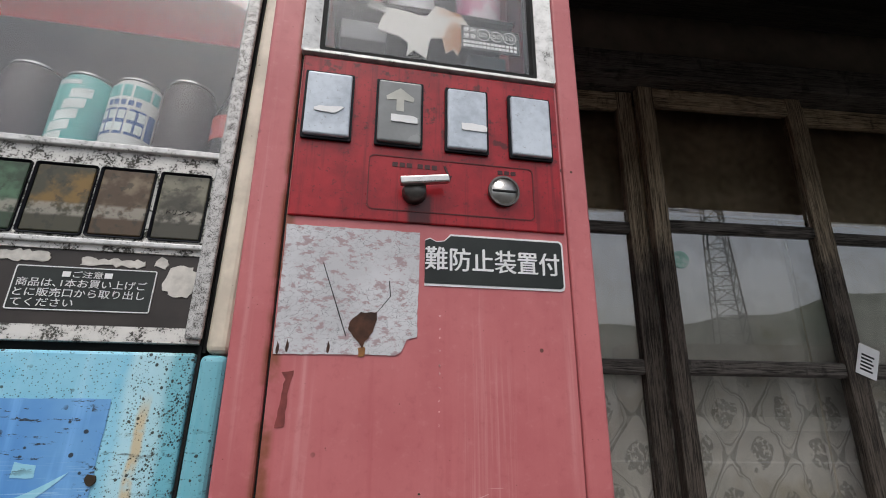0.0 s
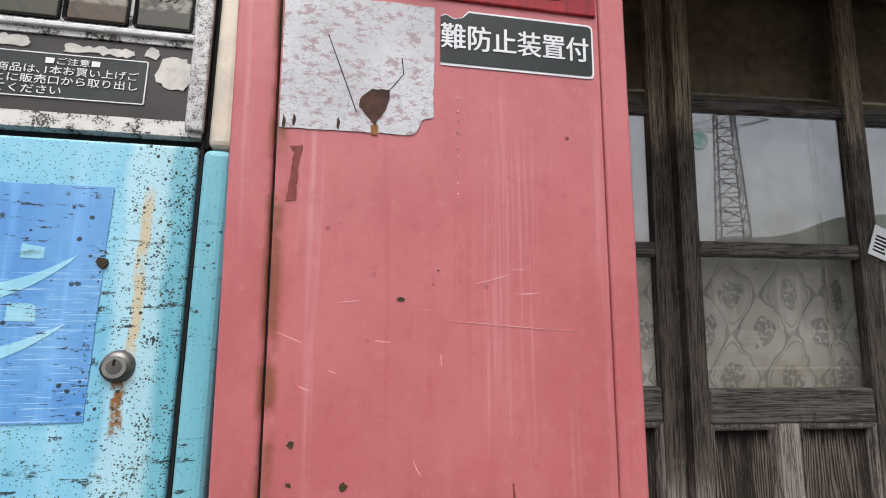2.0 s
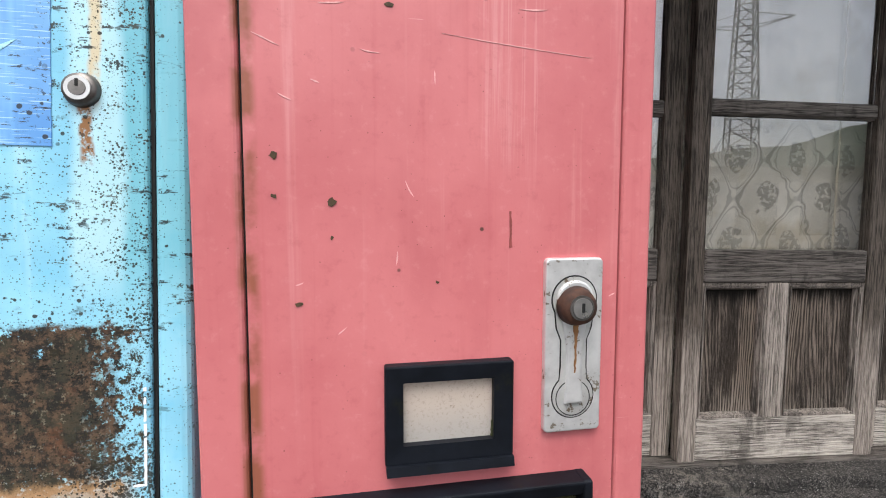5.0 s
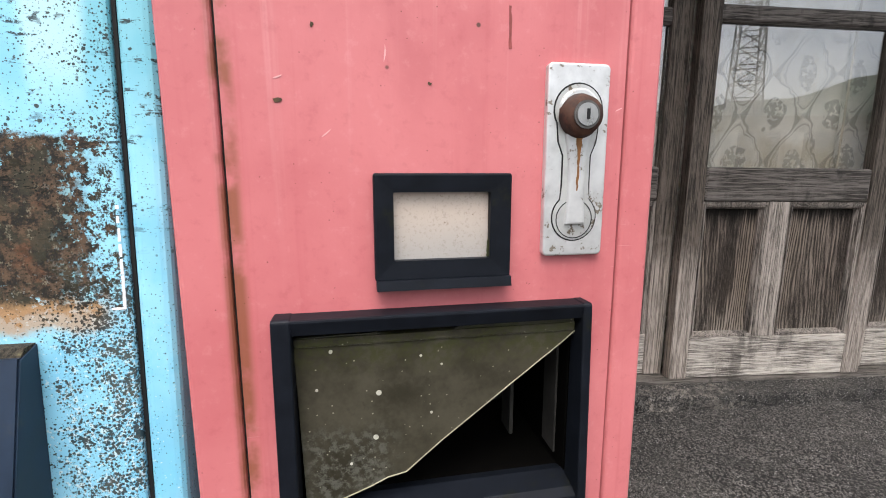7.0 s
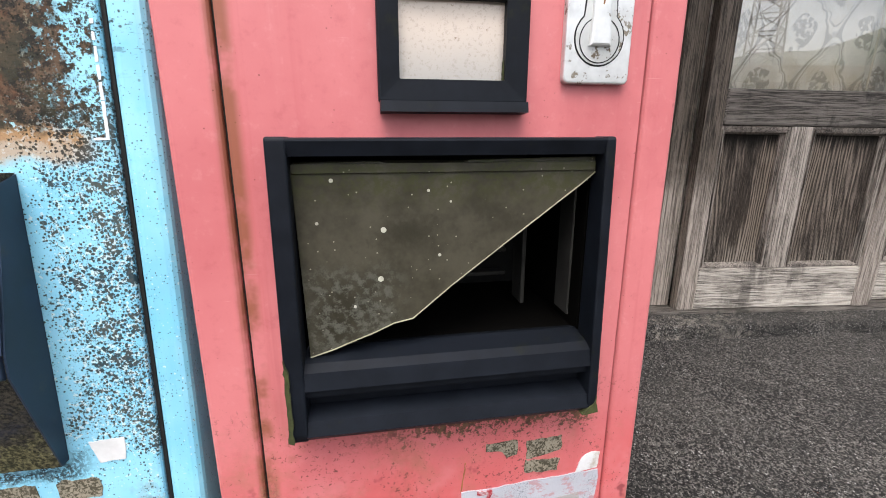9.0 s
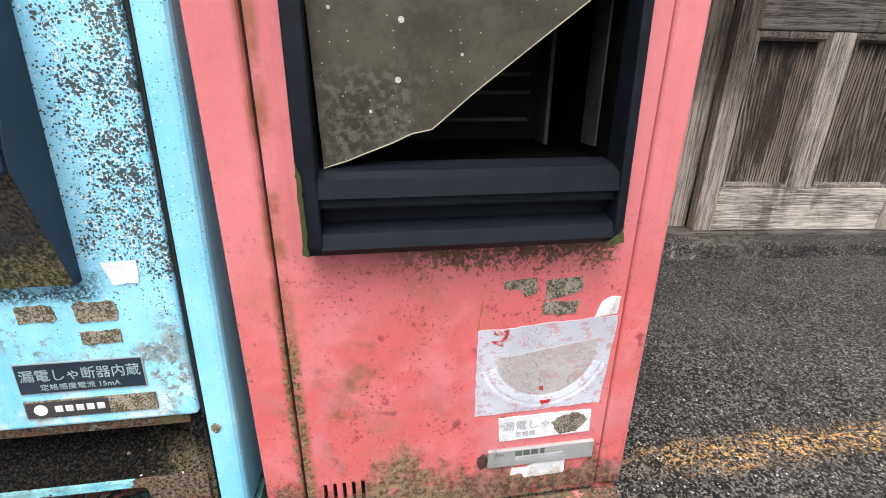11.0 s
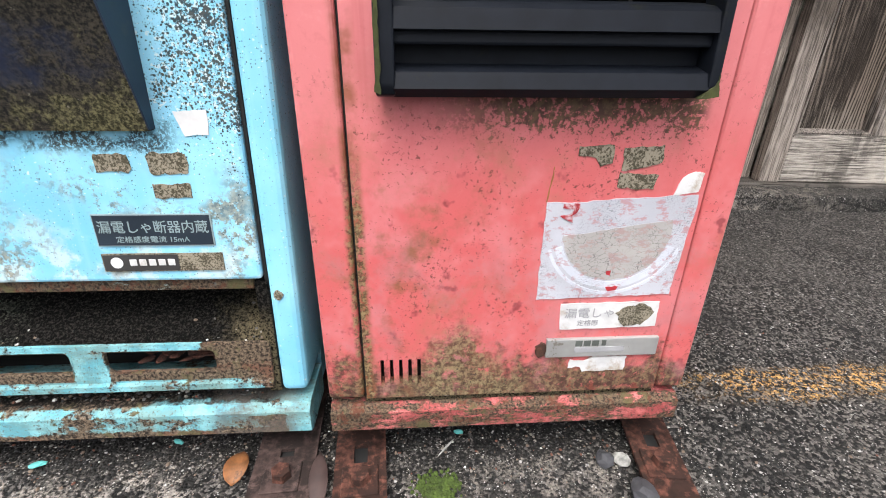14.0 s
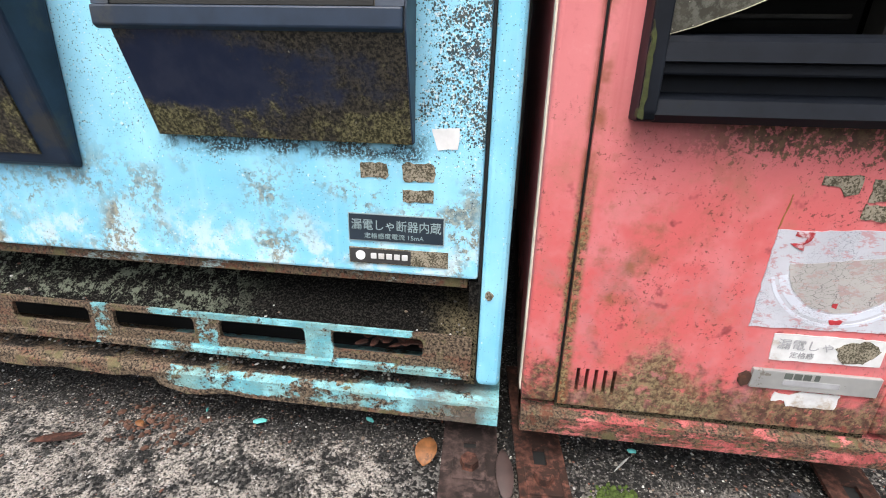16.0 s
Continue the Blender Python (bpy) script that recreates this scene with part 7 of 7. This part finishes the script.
scatter("rust_crumbs", 160, lambda r: (r.gauss(-0.60, 0.035), r.gauss(-0.005, 0.018), 0), lambda r: 0.0012 + 0.004 * r.random() ** 2, rub, "heap of brown rust crumbs", 3)
scatter("gravel", 500, lambda r: (r.uniform(-0.13, 0.15), r.uniform(0.004, 0.02), 0.0868), lambda r: 0.001 + 0.002 * r.random() ** 2, plain("grey_crumbs", (0.16, 0.15, 0.13), 0.9, vary=0.4, scale=100), "grey crumbs lying on the base ledge", 4)


def on_shelf(r):
    t = r.random()
    p = BM @ Vector((r.uniform(-0.95, BG - 0.012), 0.006 + 0.062 * t, 0.1415 + 0.0470 * t))
    return p.x, p.y, p.z


def on_rail(r):
    p = BM @ Vector((r.uniform(-0.95, BG - 0.01), r.uniform(0.004, 0.045), 0.0795))
    return p.x, p.y, p.z


scatter("gravel", 3600, on_shelf, lambda r: 0.0006 + 0.0024 * r.random() ** 4, GRIT, "dirt and crumbs lying on the sloping shelf", 8)
scatter("gravel", 1200, on_rail, lambda r: 0.0008 + 0.0020 * r.random() ** 2, GRIT, "dirt and crumbs lying on the base rail", 9)
MOSS = plain("green_moss", (0.045, 0.070, 0.012), 0.95, vary=0.5, scale=300)
scatter("moss", 420, lambda r: (r.gauss(-0.0620, 0.010), r.gauss(-0.033, 0.008), 0.001), lambda r: 0.0012 + 0.0018 * r.random(), MOSS, "small cushion of green moss on the concrete", 6, 1.0)

# ---- what the panes mirror: hills, a mast and the far side of the road ----
FOREST = plain("far_wooded_hill", (0.035, 0.05, 0.032), 0.95, vary=0.4, scale=0.05)
b = bmesh.new()
n = 160
rows = []
for j, k in ((0, 0.0), (1, 0.55), (2, 1.0), (3, 0.5), (4, 0.0)):
    row = []
    for i in range(n + 1):
        a = radians(150 + 240 * i / n)
        h = 46 + 20 * noise.noise(Vector((i * 0.055, 1.7, 0))) + 5 * noise.noise(Vector((i * 0.3, 7.1, 0)))
        d = 190 + 40 * j
        row.append(b.verts.new((d * math.cos(a), d * math.sin(a), h * k - 2)))
    rows.append(row)
for j in range(4):
    for i in range(n):
        b.faces.new((rows[j][i], rows[j][i + 1], rows[j + 1][i + 1], rows[j + 1][i]))
tagged(part("hills", b, FOREST, smooth=True), "low wooded hills far across the road", "hills", kind="structure")


def tube(bm, p, q, r):
    p, q = Vector(p), Vector(q)
    d = q - p
    bmesh.ops.create_cone(bm, cap_ends=True, segments=5, radius1=r, radius2=r, depth=d.length, matrix=Matrix.Translation((p + q) / 2) @ d.to_track_quat('Z', 'Y').to_matrix().to_4x4())


pylon = thing("lattice_mast", "grey steel lattice mast across the road", "mast", m=pose(41, -60, 0, 0, 0, 20))
GALV = plain("galvanised_steel", (0.16, 0.165, 0.17), 0.5, 0.3)
MAST_H, MAST_B, MAST_T = 37.0, 2.1, 0.75
for sx in (-1, 1):
    for sy in (-1, 1):
        b = bmesh.new()
        tube(b, (sx * MAST_B, sy * MAST_B, 0), (sx * MAST_T, sy * MAST_T, MAST_H), 0.12)
        part("mast_leg", b, GALV, pylon)
b = bmesh.new()
for k in range(18):
    z0, z1 = MAST_H * k / 18, MAST_H * (k + 1) / 18
    w0, w1 = MAST_B - (MAST_B - MAST_T) * z0 / MAST_H, MAST_B - (MAST_B - MAST_T) * z1 / MAST_H
    for a, c in (((-1, -1), (1, -1)), ((1, -1), (1, 1)), ((1, 1), (-1, 1)), ((-1, 1), (-1, -1))):
        tube(b, (a[0] * w0, a[1] * w0, z0), (c[0] * w1, c[1] * w1, z1), 0.085)
        tube(b, (a[0] * w1, a[1] * w1, z1), (c[0] * w1, c[1] * w1, z1), 0.085)
part("mast_bracing", b, GALV, pylon)
for zz, reach in ((26.0, 5.5), (30.5, 5.0), (35.0, 4.4)):
    for sx in (-1, 1):
        b = bmesh.new()
        tube(b, (sx * 0.8, -0.8, zz), (sx * reach, 0, zz + 0.9), 0.07)
        tube(b, (sx * 0.8, 0.8, zz), (sx * reach, 0, zz + 0.9), 0.07)
        tube(b, (sx * 0.8, 0, zz + 2.0), (sx * reach, 0, zz + 0.9), 0.06)
        part("cross_arm", b, GALV, pylon)

road_line = part("road_line", box(-60, 60, -4.97, -4.85, 0.0, 0.006), WHITE_DIRTY)
tagged(road_line, "worn white edge line along the road", "road marking", kind="structure")
shed = thing("roadside_shed", "low pale shed with dark openings across the road", "shed", m=pose(9.4, -10, 0))
PALE_WALL = plain("pale_render", (0.55, 0.52, 0.46), 0.85, vary=0.2, scale=3)
part("wall_band", box(-4.2, 4.2, -0.1, 0.1, 0, 0.32), PALE_WALL, shed)
part("wall_band", box(-4.2, 4.2, -0.1, 0.1, 1.75, 2.15), plain("weathered_boards", (0.22, 0.20, 0.14), 0.9, vary=0.3, scale=4), shed)
part("dark_interior", box(-4.2, 4.2, -0.6, -0.5, 0, 2.1), plain("shed_dark", (0.05, 0.05, 0.05), 0.9), shed)
for k in range(-2, 3):
    part("wall_pier", box(1.75 * k - 0.05, 1.75 * k + 0.42, -0.1, 0.1, 0.32, 1.75), PALE_WALL, shed)
